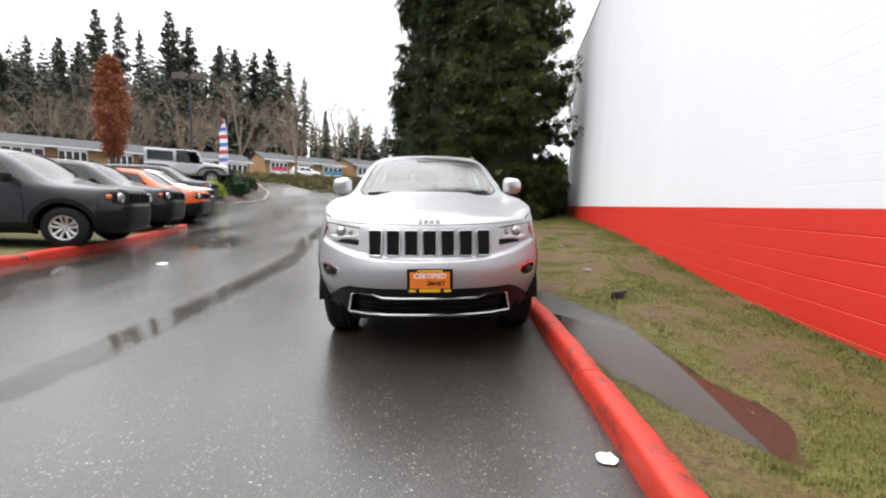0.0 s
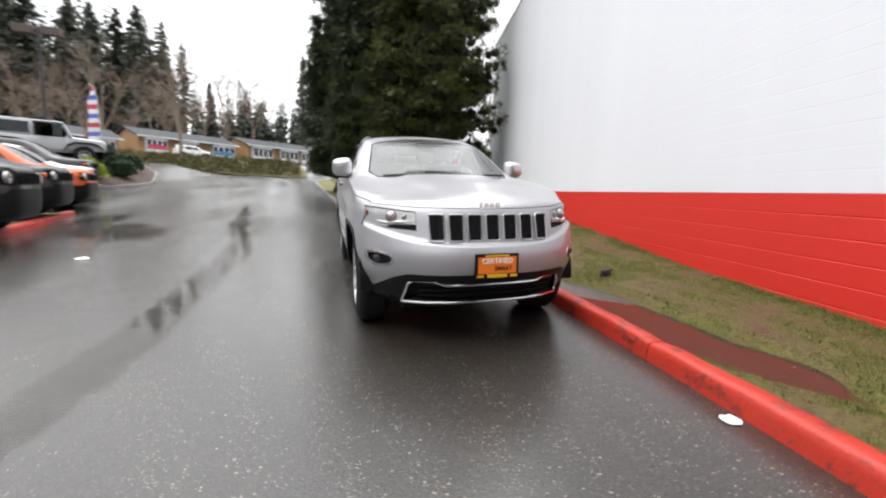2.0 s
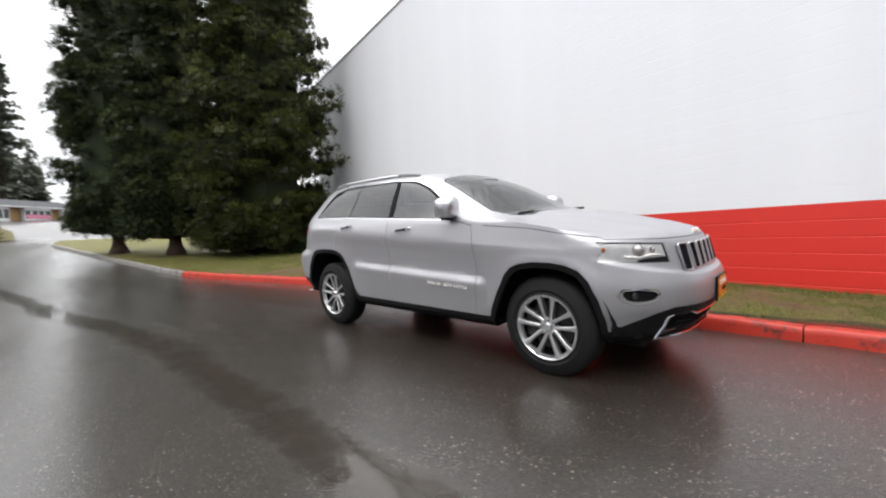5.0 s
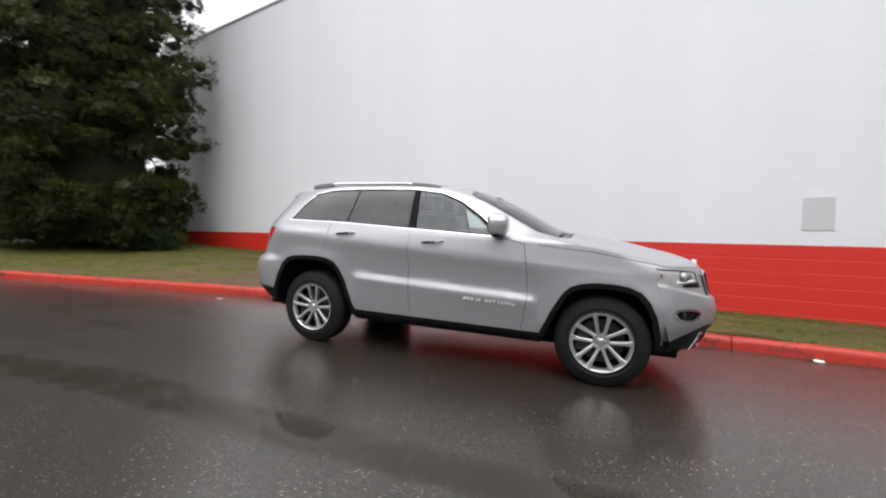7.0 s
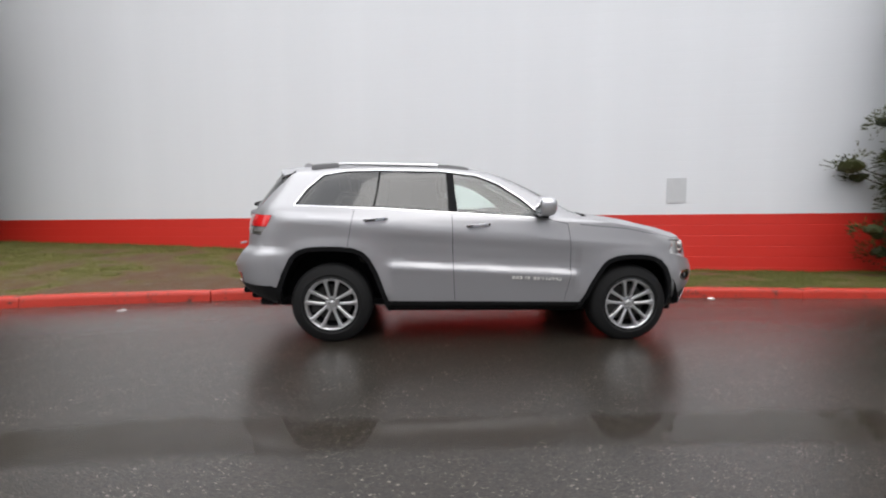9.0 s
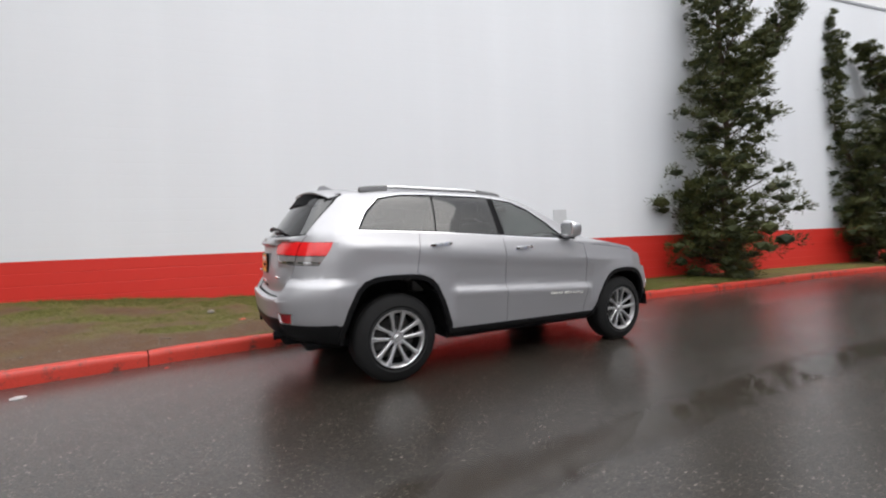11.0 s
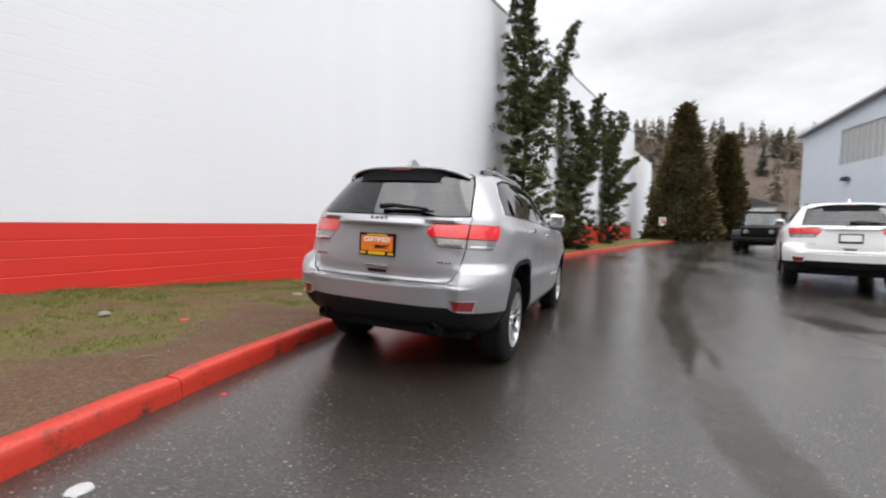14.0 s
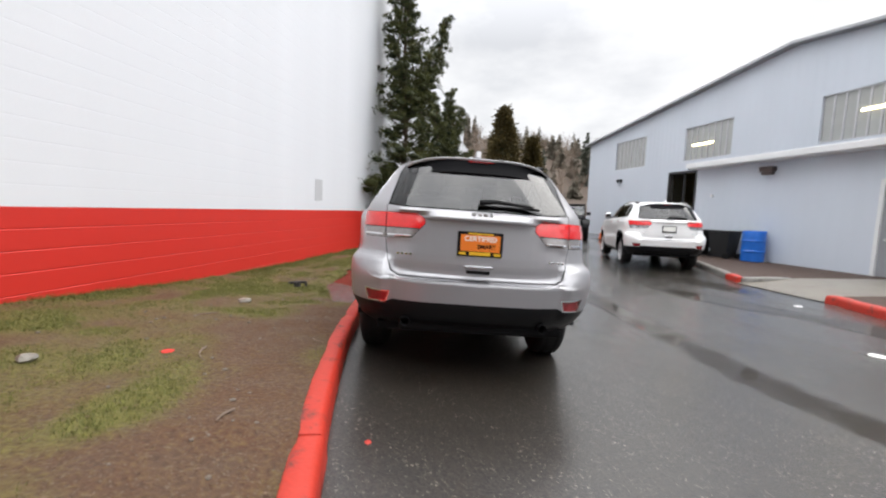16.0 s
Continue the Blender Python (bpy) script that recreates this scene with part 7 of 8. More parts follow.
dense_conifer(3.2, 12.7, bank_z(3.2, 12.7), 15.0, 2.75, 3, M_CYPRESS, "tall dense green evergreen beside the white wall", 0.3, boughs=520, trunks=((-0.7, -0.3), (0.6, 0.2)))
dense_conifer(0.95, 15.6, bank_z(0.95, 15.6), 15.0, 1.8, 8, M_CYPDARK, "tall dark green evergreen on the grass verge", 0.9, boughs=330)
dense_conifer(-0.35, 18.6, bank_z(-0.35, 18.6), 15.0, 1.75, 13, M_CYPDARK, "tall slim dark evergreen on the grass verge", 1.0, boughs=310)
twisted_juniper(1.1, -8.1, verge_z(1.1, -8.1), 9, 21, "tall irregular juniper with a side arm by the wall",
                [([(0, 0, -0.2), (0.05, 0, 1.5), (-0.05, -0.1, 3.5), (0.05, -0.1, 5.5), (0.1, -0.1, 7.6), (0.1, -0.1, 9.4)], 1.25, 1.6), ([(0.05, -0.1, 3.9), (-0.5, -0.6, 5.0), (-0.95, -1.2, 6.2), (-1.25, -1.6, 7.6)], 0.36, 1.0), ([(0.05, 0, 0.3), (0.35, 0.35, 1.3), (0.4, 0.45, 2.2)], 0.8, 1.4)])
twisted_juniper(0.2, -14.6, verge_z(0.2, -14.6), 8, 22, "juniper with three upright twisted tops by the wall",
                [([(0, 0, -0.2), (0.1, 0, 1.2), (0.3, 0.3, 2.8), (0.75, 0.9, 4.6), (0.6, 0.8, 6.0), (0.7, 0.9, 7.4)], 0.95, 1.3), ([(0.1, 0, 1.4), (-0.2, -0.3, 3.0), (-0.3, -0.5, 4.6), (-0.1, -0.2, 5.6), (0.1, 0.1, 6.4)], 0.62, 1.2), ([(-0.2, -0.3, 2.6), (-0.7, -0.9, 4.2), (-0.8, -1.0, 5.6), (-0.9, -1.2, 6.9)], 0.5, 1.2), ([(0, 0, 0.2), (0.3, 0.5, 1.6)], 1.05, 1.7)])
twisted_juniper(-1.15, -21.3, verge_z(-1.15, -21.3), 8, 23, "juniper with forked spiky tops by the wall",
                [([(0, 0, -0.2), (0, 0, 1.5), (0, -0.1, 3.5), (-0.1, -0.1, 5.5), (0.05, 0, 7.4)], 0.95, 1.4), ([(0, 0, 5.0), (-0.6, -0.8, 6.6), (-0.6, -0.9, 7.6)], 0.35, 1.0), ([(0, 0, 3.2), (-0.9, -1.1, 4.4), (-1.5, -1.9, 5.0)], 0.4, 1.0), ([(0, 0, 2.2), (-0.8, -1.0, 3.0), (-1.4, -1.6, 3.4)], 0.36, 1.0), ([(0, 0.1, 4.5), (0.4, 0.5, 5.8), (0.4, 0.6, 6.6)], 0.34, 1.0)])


def cone_tree(x, y, h, r, seed, label):
    z = road_z(x, y)
    root = tree_root("cone_shaped_conifer", x, y, z, label, "tree", "conifers at the end of the lane")
    lv = Leaves(seed)
    for _ in range(1700):
        t = lv.r.random() ** 1.5
        a = lv.r.uniform(0, 2 * math.pi)
        rr = r * (1 - t) ** 0.85 * (0.82 + 0.25 * noise.noise((math.cos(a) * 2 + seed, math.sin(a) * 2, t * 8)))
        lv.tone = lv.r.random()
        lv.clump(Vector((rr * math.cos(a), rr * math.sin(a), 0.2 + h * t * 0.98)), Vector((math.cos(a), math.sin(a), 0.5)), 0.4, 9, 0.34, 0.07, 0.8)
    # Solid dark core stands in for the shade inside the crown.
    core = bmesh.new()
    cyl_bm(core, (0, 0, 0), (0, 0, h * 0.96), r * 0.8, 0.05, 18)
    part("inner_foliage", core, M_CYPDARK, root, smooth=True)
    child("crown", lv.mesh("crown", M_CEDARBROWN), root)


cone_tree(-6.0, -30.2, 9.7, 2.7, 31, "bronze-green cone-shaped conifer at the end of the lane")
cone_tree(-9.2, -33.0, 7.7, 1.9, 32, "smaller dark cone-shaped conifer at the end of the lane")

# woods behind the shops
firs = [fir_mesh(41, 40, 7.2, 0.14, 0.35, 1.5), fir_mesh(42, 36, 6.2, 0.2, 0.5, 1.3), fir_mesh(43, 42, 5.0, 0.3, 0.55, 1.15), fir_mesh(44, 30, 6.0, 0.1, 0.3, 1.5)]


def place_fir(k, x, y, z, s, turn, label="tall dark fir in the woods"):
    root = tagged(new("fir_tree"), label, "tree", "firs in the woods")
    child("crown", firs[k][0], root)
    child("trunk", firs[k][1], root)
    root.matrix_basis = Matrix.Translation((x, y, z)) @ Matrix.Rotation(turn, 4, "Z") @ Matrix.Scale(s, 4)
    return root


wr = random.Random(5)
# side offset and distance from the lane's end, with the height of each top
for sx, dist, top, k in ((-1.04, 108, 34, 3), (-0.975, 104, 37, 2), (-0.9, 108, 38, 1), (-0.855, 116, 40, 1), (-0.813, 112, 47, 0), (-0.76, 114, 47, 2), (-0.715, 112, 42, 2), (-0.645, 112, 47, 0), (-0.6, 116, 45, 0), (-0.53, 116, 40, 3), (-0.495, 112, 38, 1), (-0.45, 116, 39, 0), (-0.415, 114, 39, 3), (-0.37, 116, 37, 2), (-0.335, 120, 34, 2), (-0.285, 130, 27, 1), (-0.07, 120, 43, 0), (-1.12, 104, 38, 0), (-1.2, 100, 40, 3), (-0.1, 126, 36, 2)):
    x, y = dist * 0.046 + dist * sx, -5.4 + dist - dist * sx * 0.046
    z = road_z(x, y)
    hh = (40, 36, 42, 30)[k]
    place_fir(k, x, y, z, (top + 1 - z) / hh, wr.uniform(0, 6))


def woods(name, spots, seed, label, mat=None):
    """Far woods as one mass of many small trees."""
    lv = Leaves(seed)
    rd = lv.r
    for x, y, z, h, r in spots:
        base_tone = rd.random()
        zz = h * 0.08
        while zz < h:
            t = zz / h
            for _ in range(5):
                a = rd.uniform(0, 6.283)
                ln = r * (1 - t) ** 0.7 * rd.uniform(0.5, 1.15) + 0.3
                d = Vector((math.cos(a), math.sin(a), -0.3))
                lv.tone = base_tone * 0.6 + 0.4 * rd.random()
                lv.leaf(Vector((x, y, z + zz)), d, ln, ln * 0.36)
            zz += h * 0.035
    return tagged(new(name, lv.mesh(name, mat or M_FIR)), label, "woods", kind="stuff")


spots = []
for k in range(240):
    sx = wr.uniform(-1.25, 0.2)
    dist = wr.uniform(125, 190)
    x, y = dist * 0.046 + dist * sx, -5.4 + dist - dist * sx * 0.046
    spots.append((x, y, road_z(x, y) - 1, wr.uniform(11, 20), wr.uniform(2.2, 3.6)))
for k in range(280):
    sx = wr.uniform(-1.25, -0.36)
    dist = wr.uniform(108, 135)
    x, y = dist * 0.046 + dist * sx, -5.4 + dist - dist * sx * 0.046
    spots.append((x, y, road_z(x, y) - 1, wr.uniform(18, 34), wr.uniform(3.4, 5.4)))
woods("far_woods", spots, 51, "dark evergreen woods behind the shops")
bares = [bare_tree_mesh(61, 14), bare_tree_mesh(62, 17, 0.3), bare_tree_mesh(63, 11, 0.4)]


def place_bare(k, x, y, z, s, turn, group="bare trees behind the shops", label="leafless brown broadleaf tree"):
    root = tagged(new("bare_tree"), label, "tree", group)
    child("crown", bares[k], root)
    root.matrix_basis = Matrix.Translation((x, y, z)) @ Matrix.Rotation(turn, 4, "Z") @ Matrix.Scale(s, 4)
    return root


for k in range(40):
    sx = -1.2 + 1.0 * k / 40 + wr.uniform(-0.03, 0.03)
    dist = wr.uniform(84, 108)
    x, y = dist * 0.046 + dist * sx, -5.4 + dist - dist * sx * 0.046
    place_bare(k % 3, x, y, road_z(x, y) - 0.3, wr.uniform(0.95, 1.45), wr.uniform(0, 6))
for x, y, s in ((-31, 38, 0.8), (-17.5, 52, 0.85), (-24, 46, 0.65), (9.5, 30, 0.8), (11.5, 26, 0.7), (8, 36, 0.9)):
    place_bare(1, x, y, road_z(x, y), s, wr.uniform(0, 6), "bare trees round the lot", "leafless tree beside the lot")

# hillside at the other end
rows = [[(x, y, road_z(x, y) + 0.05 + 24 * (1 / (1 + math.exp(-((-y - 95) + (x + 30) * 0.35) / 14))) + 2 * noise.noise((x * 0.03, y * 0.03, 3))) for x in np.linspace(-190, 120, 40)] for y in np.linspace(-38, -260, 36)]
hill_pts = [p for r_ in rows for p in r_]
sheet("hillside", rows, plain("brown_hillside", (0.06, 0.041, 0.029), 0.95, var=0.6, scale=0.15, bump=0.8, bscale=1.2), "structure", "brown wooded hillside", "hillside")
near_pts = [p for p in hill_pts if p[2] > 2.5 and -125 < p[1] and -60 < p[0] < 10]
spots = []
for k in range(170):
    x, y, z = wr.choice(near_pts if k % 2 else hill_pts)
    if z > 4 and y > -190:
        spots.append((x + wr.uniform(-4, 4), y + wr.uniform(-3, 3), z - 1.5, wr.uniform(4, 9), wr.uniform(1.2, 2.2)))
# Hillside firs paler still, with haze put into their colour.
woods("hill_woods", spots, 52, "scattered firs on the brown hillside", leaf_mat("hazed_distant_firs", (0.085, 0.078, 0.06), (0.18, 0.155, 0.12)))
for k in range(200):
    x, y, z = wr.choice(near_pts)
    place_bare(k % 3, x + wr.uniform(-4, 4), y + wr.uniform(-3, 3), z - 1, wr.uniform(0.3, 0.55), wr.uniform(0, 6), "bare trees on the hillside")
for x, y, s in ((-33, -82, 0.42), (-25, -86, 0.34), (-12, -90, 0.34)):
    place_fir(0, x, y, 2, s, 1.0, "dark fir on the hillside")

# russet columnar tree
z = road_z(-23.8, 27)
root = tree_root("columnar_tree", -23.2, 27, z, "narrow upright tree with russet dead leaves")
lv = Leaves(71)
for _ in range(900):
    t = lv.r.random()
    a = lv.r.uniform(0, 6.283)
    rr = 1.4 * math.sin(min(1, t * 1.35 + 0.12) * math.pi * 0.5) * (1 - t) ** 0.42 * lv.r.uniform(0.4, 1.05)
    lv.tone = lv.r.random()
    lv.clump(Vector((rr * math.cos(a), rr * math.sin(a), 1.7 + 6.9 * t)), Vector((math.cos(a) * 0.5, math.sin(a) * 0.5, 1)), 0.2, 7, 0.24, 0.07, 0.9)
child("crown", lv.mesh("crown", M_RUSSET), root)
tr = bmesh.new()
tube_bm(tr, [(0, 0, -0.2), (0, 0, 2), (0.05, 0, 7)], [0.12, 0.09, 0.02], 8)
part("trunk", tr, M_BARK, root)


def shrub(x, y, z, r, h, seed, mat, label):
    root = tagged(new("shrub"), label, "shrub", "shrubs on the island")
    lv = Leaves(seed)
    for _ in range(int(420 * r)):
        d = Vector((lv.r.gauss(0, 1), lv.r.gauss(0, 1), abs(lv.r.gauss(0, 1)))).normalized()
        lump = 0.8 + 0.3 * noise.noise(d * 2 + Vector((seed, 0, 0)))
        lv.tone = lv.r.random()
        lv.clump(Vector((d.x * r, d.y * r, d.z * h)) * lump, d, 0.1, 8, 0.1, 0.03, 0.9)
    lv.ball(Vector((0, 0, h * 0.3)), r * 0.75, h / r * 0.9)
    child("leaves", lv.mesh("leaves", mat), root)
    st = bmesh.new()
    cyl_bm(st, (0, 0, -0.1), (0, 0, h * 0.5), 0.04)
    part("stem", st, M_BARK, root)
    root.matrix_basis = Matrix.Translation((x, y, z))


for x, y, r, h, m, lb in ((-10.5, 15.6, 0.6, 0.75, M_SHRUBLIME, "bright lime green shrub on the island"), (-10.4, 17.8, 0.85, 0.8, M_SHRUBDARK, "round dark green shrub on the island"), (-11.4, 18.6, 0.8, 1.2, M_SHRUBDARK, "dark green shrub on the island"), (-11.0, 20.6, 0.7, 0.7, M_SHRUBDARK, "low dark shrub on the island")):
    shrub(x, y, road_z(x, y) + 0.3, r, h, int(x * -10 + y), m, lb)
for x, y, r, h in ((4.9, 12.9, 0.9, 1.3), (5.6, 14.2, 1.2, 2.6), (6.6, 16.0, 1.3, 3.2), (3.9, 10.9, 0.6, 0.7), (4.2, 16.0, 1.1, 1.6)):
    shrub(x, y, bank_z(x, y), r, h, int(x * 10), M_SHRUBDARK, "dark evergreen bush at the wall's end")


# scrub on the bank below the shops
lv = Leaves(91)
for _ in range(2600):
    x, y = lv.r.uniform(-46, -4), lv.r.uniform(43.8, 49.6)
    if x > -3.0 - 0.6 * max(0, y - 46):
        continue
    lv.tone = lv.r.random() ** 1.5
    lv.clump(Vector((x, y, road_z(x, y) + 0.12)), Vector((0, 0, 0.8)), 0.3, 9, 0.4, 0.05, 0.9)
tagged(new("bank_scrub", lv.mesh("bank_scrub", leaf_mat("scrub_leaves", (0.03, 0.03, 0.012), (0.16, 0.14, 0.05)))), "low rough brown-green scrub on the bank", "scrub", kind="stuff")

# ---- other vehicles ----


def recolour(root, swaps):
    """Gives a copied thing meshes of its own with other materials."""
    for o in root.children_recursive:
        if o.data and any(m in swaps for m in o.data.materials if m):
            o.data = o.data.copy()
            for k, m in enumerate(o.data.materials):
                if m in swaps:
                    o.data.materials[k] = swaps[m]


white_car = copy_thing(main_car, pose(-6.25, -7.0, road_z(-6.25, -7.0) + 0.0, 0, 0, -14.5))
white_car.name = "estate_car"
recolour(white_car, {M_SILVER: M_WHITE, M_PLATE: M_WHITEPRINT})
for o in [c for c in white_car.children_recursive if c.name.startswith(("plate_words", "printed_band"))]:
    bpy.data.objects.remove(o)
tagged(white_car, "white estate car parked beside the annex", "car")
for c in white_car.children_recursive:
    if c.name.startswith("plate") and "label" in c:
        c["label"] = "plain pale plate" if not c.name.startswith("plate_frame") else "dark plate frame"


def small_suv(paint_mat, rim_mat, name="small_suv"):
    """A short upright car with a flat bonnet, black sills and round lamps; it looks towards -y."""
    car = new(name)
    ux = {4: ([-1.85, -1.4, 0, 1.95], [0.84, 0.885, 0.885, 0.86]), 5: ([-1.85, -1.2, -0.7, 1.95], [0.81, 0.85, 0.865, 0.845]), 6: ([-1.85, -1.1, -0.7, -0.3, 1.95], [0.77, 0.78, 0.78, 0.725, 0.7]), 7: ([-1.85, -1.05, -0.7, -0.3, 1.95], [0.72, 0.72, 0.71, 0.66, 0.64])}
    uz = {4: ([-1.85, -1.2, 0, 1.95], [0.88, 0.95, 1.0, 1.03]), 5: ([-1.85, -1.1, -0.7, 1.95], [1.0, 1.065, 1.11, 1.17]), 6: ([-1.85, -0.98, -0.75, -0.45, 0, 1.95], [1.03, 1.09, 1.24, 1.52, 1.575, 1.52]), 7: ([-1.85, -1.08, -0.78, -0.4, 0, 1.4, 1.95], [1.05, 1.11, 1.28, 1.6, 1.655, 1.645, 1.6])}
    lx, lz = [0.78, 0.87, 0.9, 0.895], [0.25, 0.31, 0.5, 0.78]

    def at(j, y, i):
        if j < 4:
            pl = float(np.interp(y, [-1.9, -1.6, 1.6, 2.0], [0.94, 1, 1, 0.965]))
            return lx[j] * pl, lz[j], y
        return float(np.interp(y, *ux[j])), float(np.interp(y, *uz[j])), y - (0.12 if j >= 6 else 0) * max(0, (y - 1.5) / 0.45)

    fy, fz = [-2.0, -2.06, -2.1, -2.1, -2.06, -2.03, -1.99, -1.93], [0.26, 0.32, 0.48, 0.74, 0.95, 1.03, 1.065, 1.085]
    ry, rz = [2.0, 2.06, 2.1, 2.1, 2.08, 2.05, 1.95, 1.88], [0.28, 0.33, 0.5, 0.78, 1.0, 1.15, 1.52, 1.62]
    bm = box_shell(lambda j: (fy[j], fz[j], 6.0), lambda j: (ry[j], rz[j], 7.0), {"rows": 8, "at": at}, lambda y: (float(np.interp(y, [-1.9, -1, -0.6, 0, 1.9], [-0.05, -0.08, -0.08, -0.02, 0.04])), float(np.interp(y, [-1.9, -1.1, -0.6, 0, 1.9], [0.03, 0.03, 0.03, 0.03, 0.03])), 2.4), [-1.85, -1.7, -1.4, -1.1, -0.85, -0.6, -0.35, 0, 0.5, 1, 1.5, 1.8, 1.95], 7)
    B, G, W, A, C, D, H, K, F = range(9)
    for sg in (-1, 1):
        t = lambda c, sg=sg: c.x * sg > 0.4
        carve(bm, [(-2.0, 0.1), (2.05, 0.1), (2.05, 0.42), (-2.0, 0.44)], "x", K, lambda c, t=t: t(c) and abs(c.x) > 0.6)
        for cy in (-1.28, 1.29):
            carve(bm, circle_poly(cy, 0.36, 0.5, 20), "x", A, lambda c, t=t: t(c) and c.z < 0.95)
            carve(bm, circle_poly(cy, 0.35, 0.43, 20), "x", C, lambda c, t=t: t(c) and c.z < 0.95)
        for p in ([(-0.66, 1.13), (-0.36, 1.5), (0.12, 1.555), (0.14, 1.13)], [(0.2, 1.13), (0.18, 1.555), (0.95, 1.55), (1.02, 1.15)], [(1.1, 1.2), (1.1, 1.54), (1.55, 1.49), (1.62, 1.26)]):
            carve(bm, p, "x", W, lambda c, t=t: t(c) and c.z > 1.08)
        for g in ([(0.16, 1.11), (0.16, 0.44)], [(-0.72, 1.09), (-0.76, 0.6), (-0.72, 0.44)], [(1.05, 1.12), (0.98, 0.85)]):
            for q in strip_polys(g, 0.01):
                carve(bm, q, "x", G, lambda c, t=t: t(c) and abs(c.x) > 0.6, {B})
    carve(bm, [(-1, 0.2), (1, 0.2), (1, 0.64), (0.66, 0.66), (0.58, 0.72), (-0.58, 0.72), (-0.66, 0.66), (-1, 0.64)], "y", K, lambda c: c.y < -1.72, {B})
    carve(bm, [(-0.72, 0.98), (0.72, 0.98), (0.76, 0.9), (0.72, 0.78), (-0.72, 0.78), (-0.76, 0.9)], "y", F, lambda c: c.y < -1.8)
    carve(bm, [(-1, 0.2), (1, 0.2), (1, 0.55), (-1, 0.55)], "y", K, lambda c: c.y > 1.8, {B})
    carve(bm, [(-0.66, 1.2), (0.66, 1.2), (0.58, 1.54), (-0.58, 1.54)], "y", W, lambda c: c.y > 1.6)
    carve(bm, [(-0.66, -1.06), (0.66, -1.06), (0.6, -0.42), (-0.6, -0.42)], "z", W, lambda c: c.z > 1.06 and -1.3 < c.y < 0)
    part("body", take_region(bm, {B}, 0, 0.02), paint_mat, car, smooth=True)
    island_parts("panel_gap", take_region(bm, {G}, 0.005), M_GAP, car, "")
    island_parts("window", take_region(bm, {W}, 0.004), M_PRIVACY, car, "dark car glass")
    island_parts("sill_trim", take_region(bm, {K}, 0, 0.02), M_PLASTIC, car, "black plastic lower trim")
    island_parts("wheel_arch_trim", take_region(bm, {A}, -0.012, 0.05), M_PLASTIC, car)
    part("grille", take_region(bm, {F}, -0.002, 0.0), M_PLASTIC, car, smooth=True)
    for k in range(7):
        cx = (k - 3) * 0.12
        part("grille_slot", box_bm(bmesh.new(), (cx - 0.03, -2.115 + 0.05 * abs(cx), 0.8), (cx + 0.03, -2.09 + 0.05 * abs(cx), 0.96), 0.01), M_GAP, car)
    inner = bmesh.new()
    box_bm(inner, (-0.72, -1.75, 0.3), (0.72, 1.9, 0.5))
    box_bm(inner, (-0.68, -1.0, 0.95), (0.68, -0.7, 1.05), 0.03)
    part("cabin_floor", inner, M_GAP, car)
    for x in (-0.36, 0.36):
        part("front_seat", seat_bm(x, 0.05, 0.62, 0.48), M_SEAT, car, smooth=True)
    part("rear_seat", seat_bm(0, 0.95, 0.64, 1.1), M_SEAT, car, smooth=True)
    for sg in (-1, 1):
        hl = lathe_bm([(0, 0.001), (0.012, 0.05), (0.004, 0.085), (-0.04, 0.09)], 24)
        bmesh.ops.transform(hl, matrix=Matrix.Translation((0.6 * sg, -2.035, 0.885)) @ Matrix.Rotation(radians(-90), 4, "Z"), verts=hl.verts)
        part("headlight", hl, M_CLEARLENS, car, smooth=True)
        part("side_marker", box_bm(bmesh.new(), (min(0.79 * sg, 0.84 * sg), -1.97, 0.86), (max(0.79 * sg, 0.84 * sg), -1.88, 0.94), 0.02), M_AMBERDARK, car, "amber side marker")
        mi = box_bm(bmesh.new(), (min(0.9 * sg, 1.06 * sg), -0.66, 1.08), (max(0.9 * sg, 1.06 * sg), -0.56, 1.24), 0.035)
        part("mirror", mi, M_PLASTIC, car, smooth=True)
        part("tail_light", box_bm(bmesh.new(), (min(0.62 * sg, 0.84 * sg), 2.02, 0.88), (max(0.62 * sg, 0.84 * sg), 2.08, 1.08), 0.02), M_REDLENS, car)
        part("roof_rail", tube_bm(bmesh.new(), [(0.6 * sg, -0.1, 1.665), (0.6 * sg, 0.1, 1.71), (0.6 * sg, 1.5, 1.7), (0.59 * sg, 1.7, 1.655)], 0.016), M_PLASTIC, car, smooth=True)
        part("door_handle", box_bm(bmesh.new(), (min(0.87 * sg, 0.91 * sg), -0.02, 0.98), (max(0.87 * sg, 0.91 * sg), 0.13, 1.01), 0.01), paint_mat, car)
        for cy in (-1.28, 1.29):
            make_wheel(car, 0.875 * sg, cy, 0.355, 0.225, 0.215, sg, rim_mat=rim_mat, fat=1.5)
            ln = bmesh.new()
            add_bm(ln, grid_bm([[(sg * x, cy + 0.445 * math.cos(a), 0.35 + 0.445 * math.sin(a)) for x in (0.86, 0.55)] for a in np.linspace(0, math.pi, 13)]))
            part("wheel_arch_liner", ln, M_GAP, car)
    bm.free()
    return car


